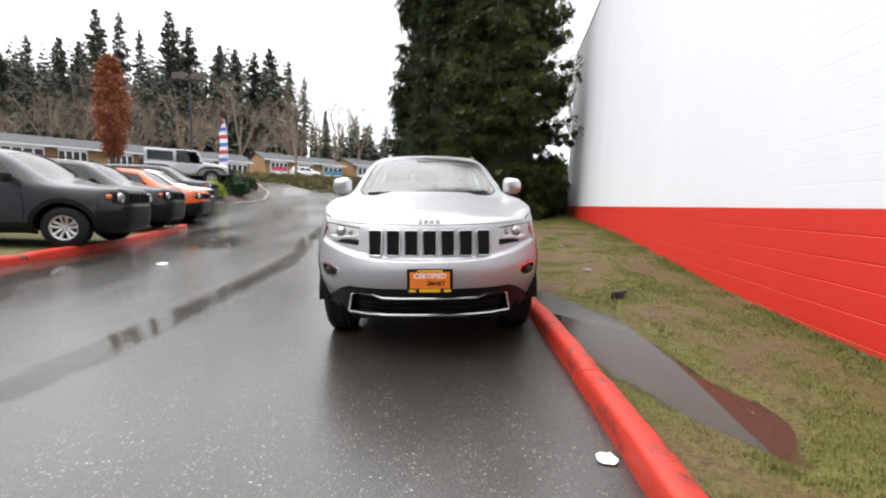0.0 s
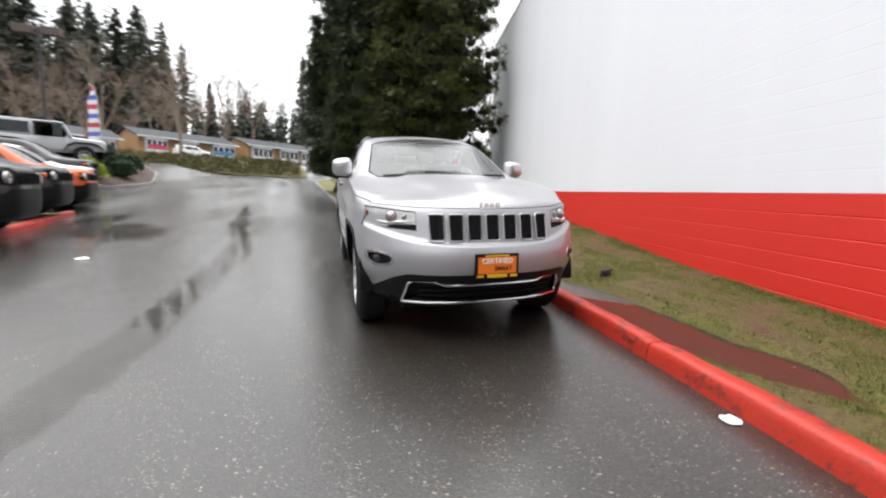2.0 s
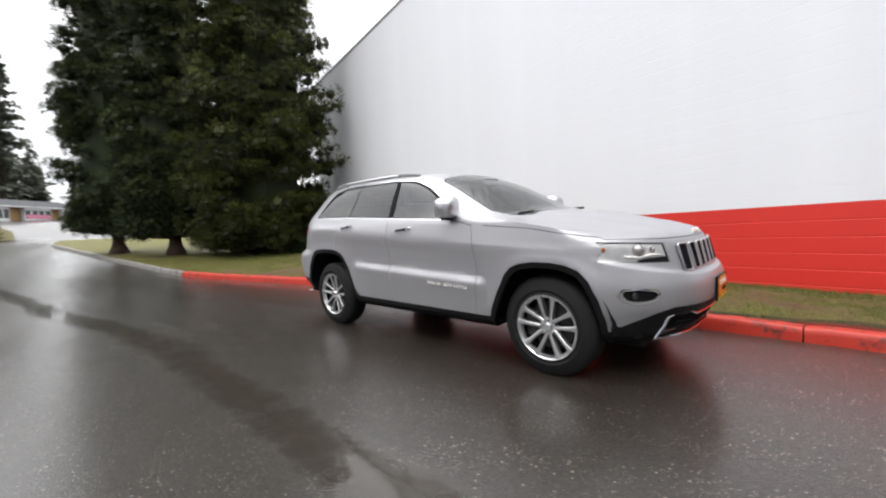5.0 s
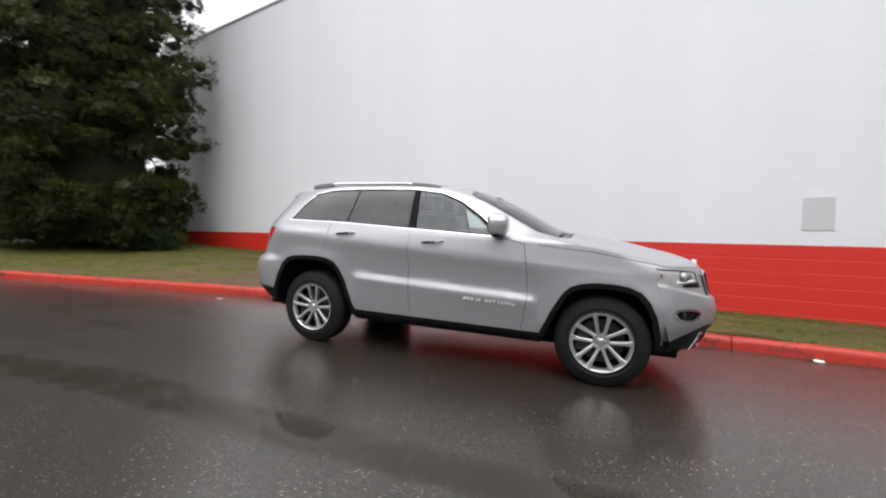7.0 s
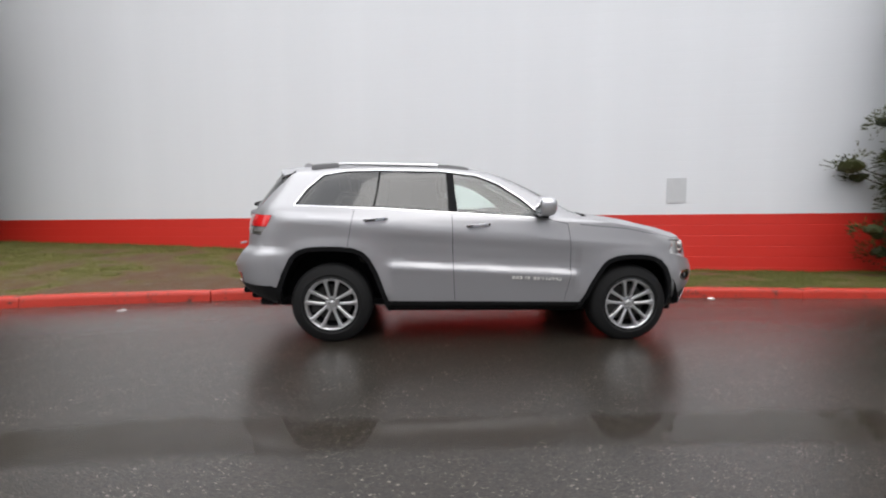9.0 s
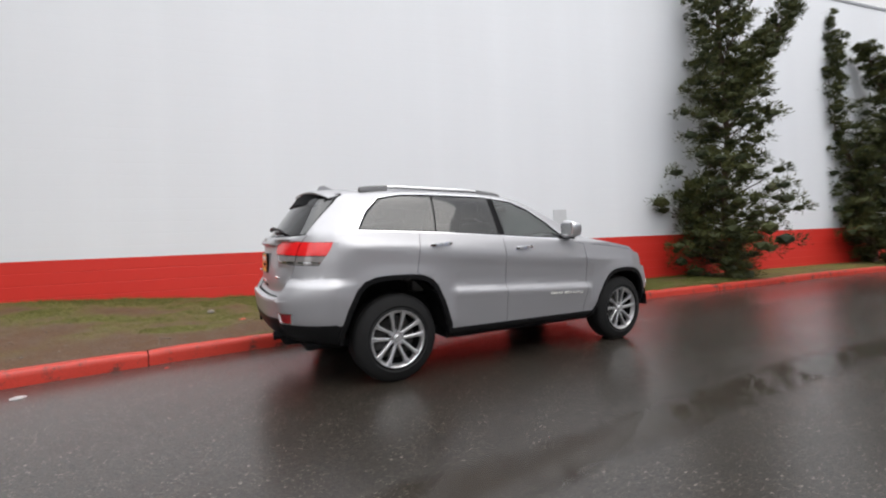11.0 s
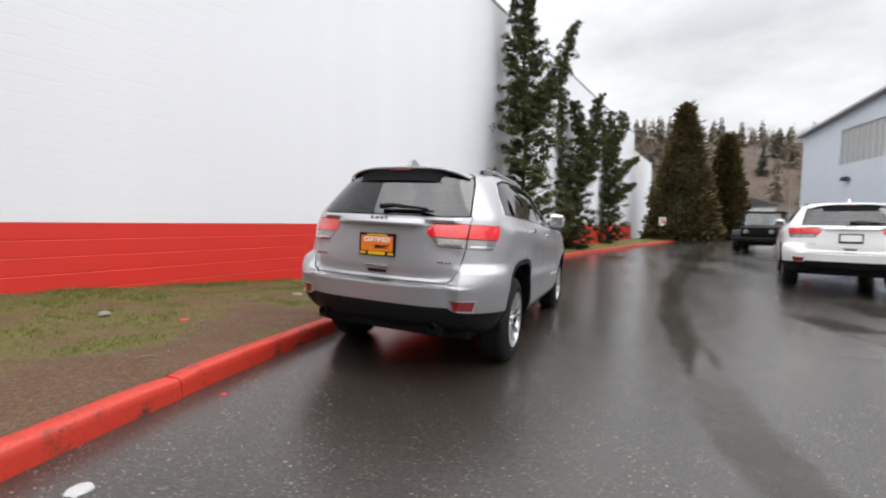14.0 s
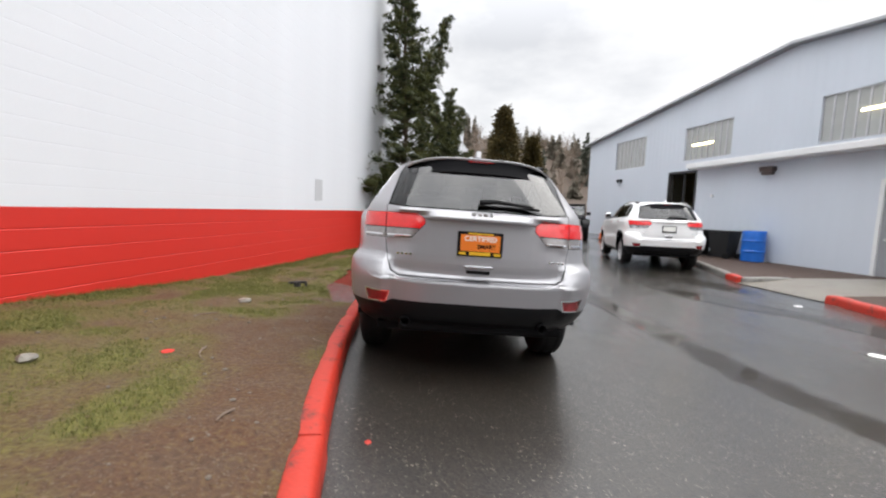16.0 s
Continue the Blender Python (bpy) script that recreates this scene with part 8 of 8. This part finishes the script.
suv_grey = small_suv(M_GREY, M_ALLOY)
row = [((-7.58, 2.46), suv_grey, "dark grey small upright car parked on the grass strip"), ((-8.59, 5.52), None, "dark grey small upright car parked nose to the kerb"), ((-9.54, 8.77), M_ORANGE, "bright orange small upright car parked in the row"), ((-10.6, 11.2), M_WHITE, "white small upright car parked in the row"), ((-11.5, 13.4), M_BLACKCAR, "black small upright car parked in the row")]
for (x, y), what, lb in row:
    m = pose(x, y, road_z(x, y) + (0.06 if y < 8 else 0.0), 0, 0, 102.7)
    if what is suv_grey:
        c = suv_grey
        c.matrix_basis = m
    else:
        c = copy_thing(suv_grey, m)
        if what is not None:
            recolour(c, {M_GREY: what, **({M_ALLOY: M_STEELDARK} if what is M_ORANGE else {})})
    tagged(c, lb, "car", "row of small cars")
for x, y, rz, m_, lb in ((-38, 39, 130, M_WHITE, "white car parked in the far lot"), (-17.5, 56.5, 120, M_WHITE, "white car parked in front of the shops"), (-44, 36.5, 130, M_WHITE, "white car parked in the upper lot")):
    c = copy_thing(suv_grey, pose(x, y, road_z(x, y), 0, 0, rz))
    recolour(c, {M_GREY: m_})
    tagged(c, lb, "car", "cars in front of the shops")


def square_off_roader(paint_mat, top_mat, name="off_road_car"):
    """A square off-road car with separate wings, upright screen, square top and a spare wheel; it looks towards -y."""
    car = new(name)
    part("body_tub", box_bm(box_bm(bmesh.new(), (-0.76, -0.85, 0.55), (0.76, 1.75, 1.13), 0.05), (-0.7, -0.9, 0.5), (0.7, 1.7, 0.6), 0.02), paint_mat, car, smooth=True)
    hood = bmesh.new()
    rows = []
    for y, w, z in ((-1.98, 0.56, 1.06), (-1.9, 0.58, 1.12), (-1.4, 0.63, 1.16), (-0.85, 0.7, 1.19)):
        rows.append([(-w, y, 0.62), (-w, y, z - 0.06), (-w + 0.06, y, z - 0.01), (0, y, z + 0.025), (w - 0.06, y, z - 0.01), (w, y, z - 0.06), (w, y, 0.62)])
    add_bm(hood, grid_bm(rows))
    bmesh.ops.recalc_face_normals(hood, faces=hood.faces)
    part("bonnet", hood, paint_mat, car, smooth=True)
    gr_ = box_bm(bmesh.new(), (-0.6, -2.03, 0.66), (0.6, -1.96, 1.1), 0.03)
    grille = part("grille", gr_, paint_mat, car, smooth=True)
    for k in range(7):
        cx = (k - 3) * 0.088
        part("grille_slot", box_bm(bmesh.new(), (cx - 0.026, -2.04, 0.74), (cx + 0.026, -2.02, 1.03), 0.01), M_GAP, grille)
    for sg in (-1, 1):
        hl = lathe_bm([(0, 0.001), (0.012, 0.06), (0.004, 0.09), (-0.04, 0.095)], 24)
        bmesh.ops.transform(hl, matrix=Matrix.Translation((0.43 * sg, -2.03, 0.92)) @ Matrix.Rotation(radians(-90), 4, "Z"), verts=hl.verts)
        part("headlight", hl, M_CLEARLENS, car, smooth=True)
        for cy, a0, a1 in ((-1.25, 0.15, 0.95), (1.2, 0.1, 0.9)):
            fl = bmesh.new()
            pts = [(cy - 0.66, 0.72), (cy - 0.52, 0.9), (cy - 0.3, 0.97), (cy + 0.3, 0.97), (cy + 0.55, 0.84), (cy + 0.68, 0.6)]
            rows = [[(sg * x, y, z + dz) for x, dz in ((0.55, 0.02), (0.9, 0.02), (0.94, 0.0), (0.94, -0.05), (0.9, -0.06), (0.55, -0.06))] for y, z in pts]
            add_bm(fl, grid_bm(rows))
            bmesh.ops.recalc_face_normals(fl, faces=fl.faces)
            part("wing", fl, M_PLASTIC, car, "black plastic wing", smooth=True)
            make_wheel(car, 0.92 * sg, cy, 0.41, 0.26, 0.225, sg, rim_mat=M_ALLOY)
        part("mirror", box_bm(bmesh.new(), (min(0.78 * sg, 1.0 * sg), -0.72, 1.2), (max(0.78 * sg, 1.0 * sg), -0.64, 1.38), 0.03), M_PLASTIC, car, smooth=True)
        dr = box_bm(bmesh.new(), (min(0.755 * sg, 0.775 * sg), -0.62, 0.62), (max(0.755 * sg, 0.775 * sg), 0.3, 1.12), 0.01)
        part("door", dr, paint_mat, car)
        part("door_window", box_bm(bmesh.new(), (min(0.715 * sg, 0.725 * sg), -0.55, 1.15), (max(0.715 * sg, 0.725 * sg), 0.28, 1.68)), M_PRIVACY, car)
        part("rear_side_window", box_bm(bmesh.new(), (min(0.738 * sg, 0.75 * sg), 0.48, 1.22), (max(0.738 * sg, 0.75 * sg), 1.6, 1.68), 0.005), M_DARKGLASS, car)
    fr = bmesh.new()
    for sg in (-1, 1):
        tube_bm(fr, [(0.7 * sg, -0.85, 1.17), (0.64 * sg, -0.58, 1.72)], 0.035)
    tube_bm(fr, [(-0.64, -0.58, 1.72), (0.64, -0.58, 1.72)], 0.035)
    part("screen_frame", fr, paint_mat, car, smooth=True)
    ws = grid_bm([[(-0.68, -0.84, 1.19), (0.68, -0.84, 1.19)], [(-0.63, -0.59, 1.71), (0.63, -0.59, 1.71)]])
    part("windscreen", ws, M_PANE, car)
    tp = bmesh.new()
    box_bm(tp, (-0.72, -0.6, 1.72), (0.72, 1.75, 1.8), 0.04)
    box_bm(tp, (-0.73, 0.36, 1.13), (-0.69, 1.75, 1.74), 0.015)
    box_bm(tp, (0.69, 0.36, 1.13), (0.73, 1.75, 1.74), 0.015)
    box_bm(tp, (-0.73, 1.7, 1.13), (0.73, 1.75, 1.74), 0.015)
    part("hard_top", tp, top_mat, car, smooth=True)
    bp = box_bm(bmesh.new(), (-0.8, -2.28, 0.5), (0.8, -2.05, 0.68), 0.04)
    part("front_bumper", bp, M_PLASTIC, car, smooth=True)
    part("rear_bumper", box_bm(bmesh.new(), (-0.75, 1.76, 0.5), (0.75, 1.92, 0.66), 0.03), M_PLASTIC, car, smooth=True)
    sp = lathe_bm([(0.0, 0.02), (0.02, 0.36), (-0.04, 0.41), (-0.2, 0.41), (-0.25, 0.3)], 30)
    bmesh.ops.transform(sp, matrix=Matrix.Translation((0, 2.02, 1.0)) @ Matrix.Rotation(radians(90), 4, "Z"), verts=sp.verts)
    part("spare_wheel", sp, M_TYRE, car, smooth=True)
    part("underbody", box_bm(bmesh.new(), (-0.5, -1.9, 0.35), (0.5, 1.7, 0.56), 0.03), M_GAP, car)
    for x in (-0.36, 0.36):
        part("seat", seat_bm(x, 0.05, 0.7, 0.48), M_SEAT, car, smooth=True)
    return car


off_roader_silver = square_off_roader(paint("light_silver_paint", (0.5, 0.51, 0.53), 0.4), paint("silver_hardtop", (0.5, 0.51, 0.53), 0.3))
off_roader_silver.matrix_basis = pose(-12.9, 17.8, road_z(-12.9, 17.8) + 0.02, 0, 0, 112)
tagged(off_roader_silver, "silver square off-road car with black wings", "car")
off_roader_black = square_off_roader(plain("black_enamel", (0.005, 0.005, 0.006), 0.4, spec=0.12), M_PLASTIC)
off_roader_black.matrix_basis = pose(-7.75, -17.6, road_z(-7.75, -17.6), 0, 0, 160)
tagged(off_roader_black, "black square off-road car facing up the lane", "car")

# ---- shops behind the bank ----


def shop(ax, ay, bx, by, z, bays, seed, label):
    """A low brick row with a shallow grey roof and white framed bays."""
    d = Vector((bx - ax, by - ay))
    ln = d.length
    d.normalize()
    root = tagged(new("shop_row"), label, "building", "shops")
    root.matrix_basis = Matrix(((d.x, -d.y, 0, ax), (d.y, d.x, 0, ay), (0, 0, 1, z), (0, 0, 0, 1)))
    part("wall", box_bm(bmesh.new(), (0, 0, -1.5), (ln, 9, 2.5)), M_BRICKTAN, root)
    rf = bmesh.new()
    prism_bm(rf, [(-0.9, 2.35), (4.5, 3.85), (9.9, 2.35), (9.9, 2.2), (4.5, 3.68), (-0.9, 2.2)], -0.4, ln + 0.4, "x")
    part("roof", rf, M_ROOFGREY, root, "grey shingle roof")
    gb = bmesh.new()
    for x in (0.0, ln - 0.2):
        prism_bm(gb, [(0, 2.5), (9, 2.5), (4.5, 3.66)], x, x + 0.2, "x")
    part("gable", gb, M_BRICKTAN, root)
    part("fascia", box_bm(bmesh.new(), (-0.4, -0.95, 2.16), (ln + 0.4, -0.88, 2.36)), M_FASCIA, root)
    rd = random.Random(seed)
    for k in range(bays):
        x = ln * (k + 0.5) / bays + rd.uniform(-0.4, 0.4)
        w = rd.uniform(1.3, 2.0)
        bay = part("window", box_bm(bmesh.new(), (x - w, -0.7, 0.0), (x + w, 0.02, 2.2), 0.02), M_FASCIA, root, "white framed shop bay")
        n_ = 4
        for q in range(n_):
            a = x - w + 2 * w * q / n_
            part("pane", box_bm(bmesh.new(), (a + 0.09, -0.72, 0.5), (a + 2 * w / n_ - 0.09, -0.705, 1.8)), M_DARKGLASS, bay)
        if rd.random() < 0.55:
            col = rd.choice(((0.25, 0.04, 0.4), (0.5, 0.05, 0.12), (0.05, 0.2, 0.35), (0.6, 0.2, 0.3)))
            nm = "shop_banner_%d%d%d" % tuple(int(c * 100) for c in col)
            sg_m = bpy.data.materials.get(nm) or plain(nm, col, 0.6)
            part("banner", box_bm(bmesh.new(), (x - w + 0.2, -0.74, 0.55), (x + w - 0.2, -0.725, 1.15)), sg_m, bay, "coloured window banner")
    return root


shop(-62, 38.0, -28.8, 64.6, 4.2, 9, 3, "low tan brick shop row with a grey roof")
shop(-27.0, 66.4, -16.0, 75.2, 5.1, 3, 4, "short tan brick shop row with a grey roof")
shop(-14.2, 76.6, 6, 92, 5.6, 5, 5, "far tan brick shop row with a grey roof")
ws_ = tagged(new("white_shed"), "low white shed beyond the lane", "building")
part("wall", box_bm(bmesh.new(), (-15.5, -50, -0.3), (-10.2, -44, 3.2)), M_FASCIA, ws_)
part("roof", prism_bm(bmesh.new(), [(-15.8, 3.2), (-12.8, 4.2), (-9.9, 3.2)], -50.3, -43.7, "y"), M_ROOFGREY, ws_)

# lamp post with two box heads, feather flag
z = road_z(-18.9, 29.5)
lamp = tagged(new("street_lamp"), "dark lot lamp post with two box heads", "street lamp")
lamp.matrix_basis = pose(-18.9, 29.5, z)
part("pole", cyl_bm(bmesh.new(), (0, 0, -0.2), (0, 0, 8.3), 0.1, 0.07), M_STEELDARK, lamp)
for sg in (-1, 1):
    part("lamp_head", box_bm(bmesh.new(), (min(0.2 * sg, 1.25 * sg), -0.25, 7.85), (max(0.2 * sg, 1.25 * sg), 0.25, 8.35), 0.03), plain("bronze_head", (0.08, 0.055, 0.05), 0.6) if "bronze_head" not in bpy.data.materials else bpy.data.materials["bronze_head"], lamp)
part("cross_arm", box_bm(bmesh.new(), (-0.3, -0.05, 8.0), (0.3, 0.05, 8.15)), M_STEELDARK, lamp)
z = road_z(-13.6, 23.6)
flag = tagged(new("feather_flag"), "tall feather flag with red, white and blue bands", "flag")
flag.matrix_basis = pose(-13.75, 23.6, z + 0.4, 0, 4, 20) @ Matrix.Scale(0.8, 4)
part("pole", tube_bm(bmesh.new(), [(0.35, 0, -0.3), (0.3, 0, 2), (0.1, 0, 4), (-0.12, 0, 4.75), (-0.4, 0, 4.95)], 0.02), M_SATIN, flag)
bands = [(0.75, 0.76, 0.8), (0.12, 0.16, 0.5), (0.75, 0.76, 0.8), (0.55, 0.08, 0.1)]
for k in range(12):
    a, b = k / 12, (k + 1) / 12

    def edge(t):
        zz = 1.1 + 3.75 * t
        xl = float(np.interp(zz, [0, 2, 4, 4.75, 5], [0.33, 0.3, 0.1, -0.12, -0.35]))
        return xl, zz, 0.68 * min(1, (1.02 - t) * 3) * (0.9 + 0.1 * math.sin(t * 9))
    (x0, z0, w0), (x1, z1, w1) = edge(a), edge(b)
    fb = grid_bm([[(x0, 0, z0), (x0 - w0 * 0.5, 0.03 * math.sin(k), z0 - 0.05), (x0 - w0, 0.02, z0 - 0.12)], [(x1, 0, z1), (x1 - w1 * 0.5, 0.03 * math.sin(k + 1), z1 - 0.05), (x1 - w1, 0.02, z1 - 0.12)]])
    nm = "flag_cloth_%d" % (k % 4)
    part("band", fb, bpy.data.materials.get(nm) or plain(nm, bands[k % 4], 0.8), flag)

# ---- small things ----


def crumpled(name, x, y, z, r, seed, mat, label, flat=0.3, category="litter"):
    t = bmesh.new()
    bmesh.ops.create_icosphere(t, subdivisions=2, radius=r)
    for v in t.verts:
        v.co *= 1 + 0.45 * noise.noise(v.co * (3.5 / r) + Vector((seed, 0, 0)))
        v.co.z *= flat
    ob = tagged(link_mesh(name, t, mat), label, category)
    ob.matrix_basis = pose(x, y, z + r * flat * 0.55, 0, 0, seed * 50)
    return ob


crumpled("paper_scrap", 0.8, -3.62, road_z(0.8, -3.62), 0.05, 1, M_WHITEPRINT, "crumpled wet white paper beside the kerb", 0.25)
crumpled("paper_scrap", 0.3, 4.16, road_z(0.3, 4.16), 0.05, 2, plain("wet_grey_paper", (0.4, 0.4, 0.4), 0.3), "flattened white paper scrap beside the kerb", 0.15)
crumpled("paper_scrap", -4.25, 1.4, road_z(-4.25, 1.4), 0.08, 3, M_WHITEPRINT, "small white paper scrap on the lane", 0.2)
crumpled("paper_scrap", -5.53, -0.88, road_z(-5.53, -0.88), 0.06, 4, M_FASCIA, "small white paper scrap near the red kerb", 0.15)
crumpled("red_scrap", 2.1, 2.43, verge_z(2.1, 2.43), 0.042, 5, M_WALLRED, "flat red plastic scrap on the mud", 0.12)
crumpled("pale_stone", 2.68, 2.8, verge_z(2.68, 2.8), 0.05, 6, M_CONCRETE, "pale stone on the mud", 0.6, "stone")
crumpled("pale_stone", 2.35, 0.6, verge_z(2.35, 0.6), 0.07, 9, M_CONCRETE, "pale stone on the grass", 0.35, "stone")
crumpled("kerb_scrap", 0.62, 3.2, road_z(0.62, 3.2), 0.018, 7, M_KERBRED, "chip of red kerb paint on the lane", 0.3)
cl = tagged(new("sprinkler_head"), "small dark plastic sprinkler on the grass", "sprinkler")
cl.matrix_basis = pose(2.19, -0.78, verge_z(2.19, -0.78), 0, 0, 30)
part("base", cyl_bm(bmesh.new(), (0, 0, -0.02), (0, 0, 0.07), 0.055, 0.045), M_STEELDARK, cl)
part("arms", box_bm(box_bm(bmesh.new(), (-0.12, -0.02, 0.05), (0.12, 0.02, 0.085), 0.008), (-0.14, -0.012, 0.0), (-0.11, 0.012, 0.07), 0.004), M_STEELDARK, cl)
for k, (x, y, ln, a) in enumerate(((2.1, -1.6, 0.28, 0.6), (2.5, -1.3, 0.2, 2.4), (1.9, 2.3, 0.3, 1.5), (1.25, 1.9, 0.16, 1.9), (2.3, 1.3, 0.22, 0.4), (1.5, -5.4, 0.3, 1.2), (1.3, 3.2, 0.14, 0.9))):
    pts = [(x + ln * t * math.cos(a + 0.5 * t), y + ln * t * math.sin(a + 0.5 * t), verge_z(x + ln * t * math.cos(a), y + ln * t * math.sin(a)) + 0.012) for t in np.linspace(0, 1, 6)]
    tagged(link_mesh("twig", tube_bm(bmesh.new(), pts, [0.007, 0.007, 0.006, 0.005, 0.004, 0.003], 5), M_TWIG, smooth=True), "thin pale twig lying on the verge", "twig", "twigs on the verge")

# barrel, bins, cone, sign
br = tagged(new("barrel"), "blue plastic barrel beside the annex wall", "barrel")
bx, by = -9.1, -6.25
br.matrix_basis = pose(bx, by, road_z(bx, by) + 0.1)
lb_ = lathe_bm([(0.0, 0.001), (0.0, 0.27), (0.02, 0.29), (0.26, 0.29), (0.28, 0.305), (0.31, 0.305), (0.33, 0.29), (0.56, 0.29), (0.58, 0.305), (0.61, 0.305), (0.63, 0.29), (0.86, 0.29), (0.88, 0.28), (0.87, 0.26), (0.86, 0.001)], 32)
bmesh.ops.transform(lb_, matrix=Matrix.Rotation(radians(-90), 4, "Y"), verts=lb_.verts)
part("drum", lb_, M_BLUE, br, smooth=True)
part("bung", cyl_bm(bmesh.new(), (0.12, 0, 0.86), (0.12, 0, 0.885), 0.03), M_STEELDARK, br)


M_BIN = plain("black_bin_plastic", (0.008, 0.008, 0.009), 0.6, bump=0.1, bscale=200)


def bin_at(x, y, rz):
    b_ = tagged(new("wheeled_bin"), "black plastic wheeled bin beside the annex", "bin", "bins beside the annex")
    bd = bmesh.new()
    rows = [[(-w, -d, z), (w, -d, z), (w, d, z), (-w, d, z), (-w, -d, z)] for w, d, z in ((0.22, 0.24, 0.05), (0.28, 0.32, 0.95), (0.3, 0.34, 0.96), (0.3, 0.34, 1.0))]
    add_bm(bd, grid_bm(rows))
    bmesh.ops.remove_doubles(bd, verts=bd.verts, dist=1e-5)
    part("body", bd, M_BIN, b_)
    part("lid", box_bm(bmesh.new(), (-0.31, -0.36, 1.0), (0.31, 0.36, 1.05), 0.02), M_BIN, b_, smooth=True)
    for sg in (-1, 1):
        part("wheel", cyl_bm(bmesh.new(), (0.25 * sg, 0.27, 0.1), (0.3 * sg, 0.27, 0.1), 0.1, seg=20), M_TYRE, b_)
    b_.matrix_basis = pose(x, y, road_z(x, y) + 0.1, 0, 0, rz) @ Matrix.Diagonal((1, 1, 0.8, 1))


bin_at(-8.85, -7.1, 20)
bin_at(-8.5, -7.85, 10)
cn = tagged(new("traffic_cone"), "orange traffic cone at the edge of the lot", "traffic cone")
cn.matrix_basis = pose(-8.66, -15.5, road_z(-8.66, -15.5))
part("base", box_bm(bmesh.new(), (-0.18, -0.18, 0), (0.18, 0.18, 0.035), 0.01), M_STEELDARK, cn)
part("cone", cyl_bm(bmesh.new(), (0, 0, 0.03), (0, 0, 0.7), 0.14, 0.03, 20), M_CONE, cn, smooth=True)
part("collar", cyl_bm(bmesh.new(), (0, 0, 0.36), (0, 0, 0.5), 0.0895, 0.066, 20), M_WHITEPRINT, cn)
sg_ = tagged(new("notice_sign"), "small white and red notice on a post", "sign")
sg_.matrix_basis = pose(-4.6, -28.3, road_z(-4.6, -28.3))
part("post", box_bm(bmesh.new(), (-0.03, -0.03, 0), (0.03, 0.03, 1.2)), M_STEELDARK, sg_)
part("board", box_bm(bmesh.new(), (-0.22, 0.03, 1.15), (0.22, 0.05, 1.75), 0.004), M_WHITEPRINT, sg_)
for k in range(3):
    part("text_bar", box_bm(bmesh.new(), (-0.16, 0.05, 1.6 - k * 0.14), (0.16, 0.053, 1.67 - k * 0.14)), M_WALLRED, sg_)
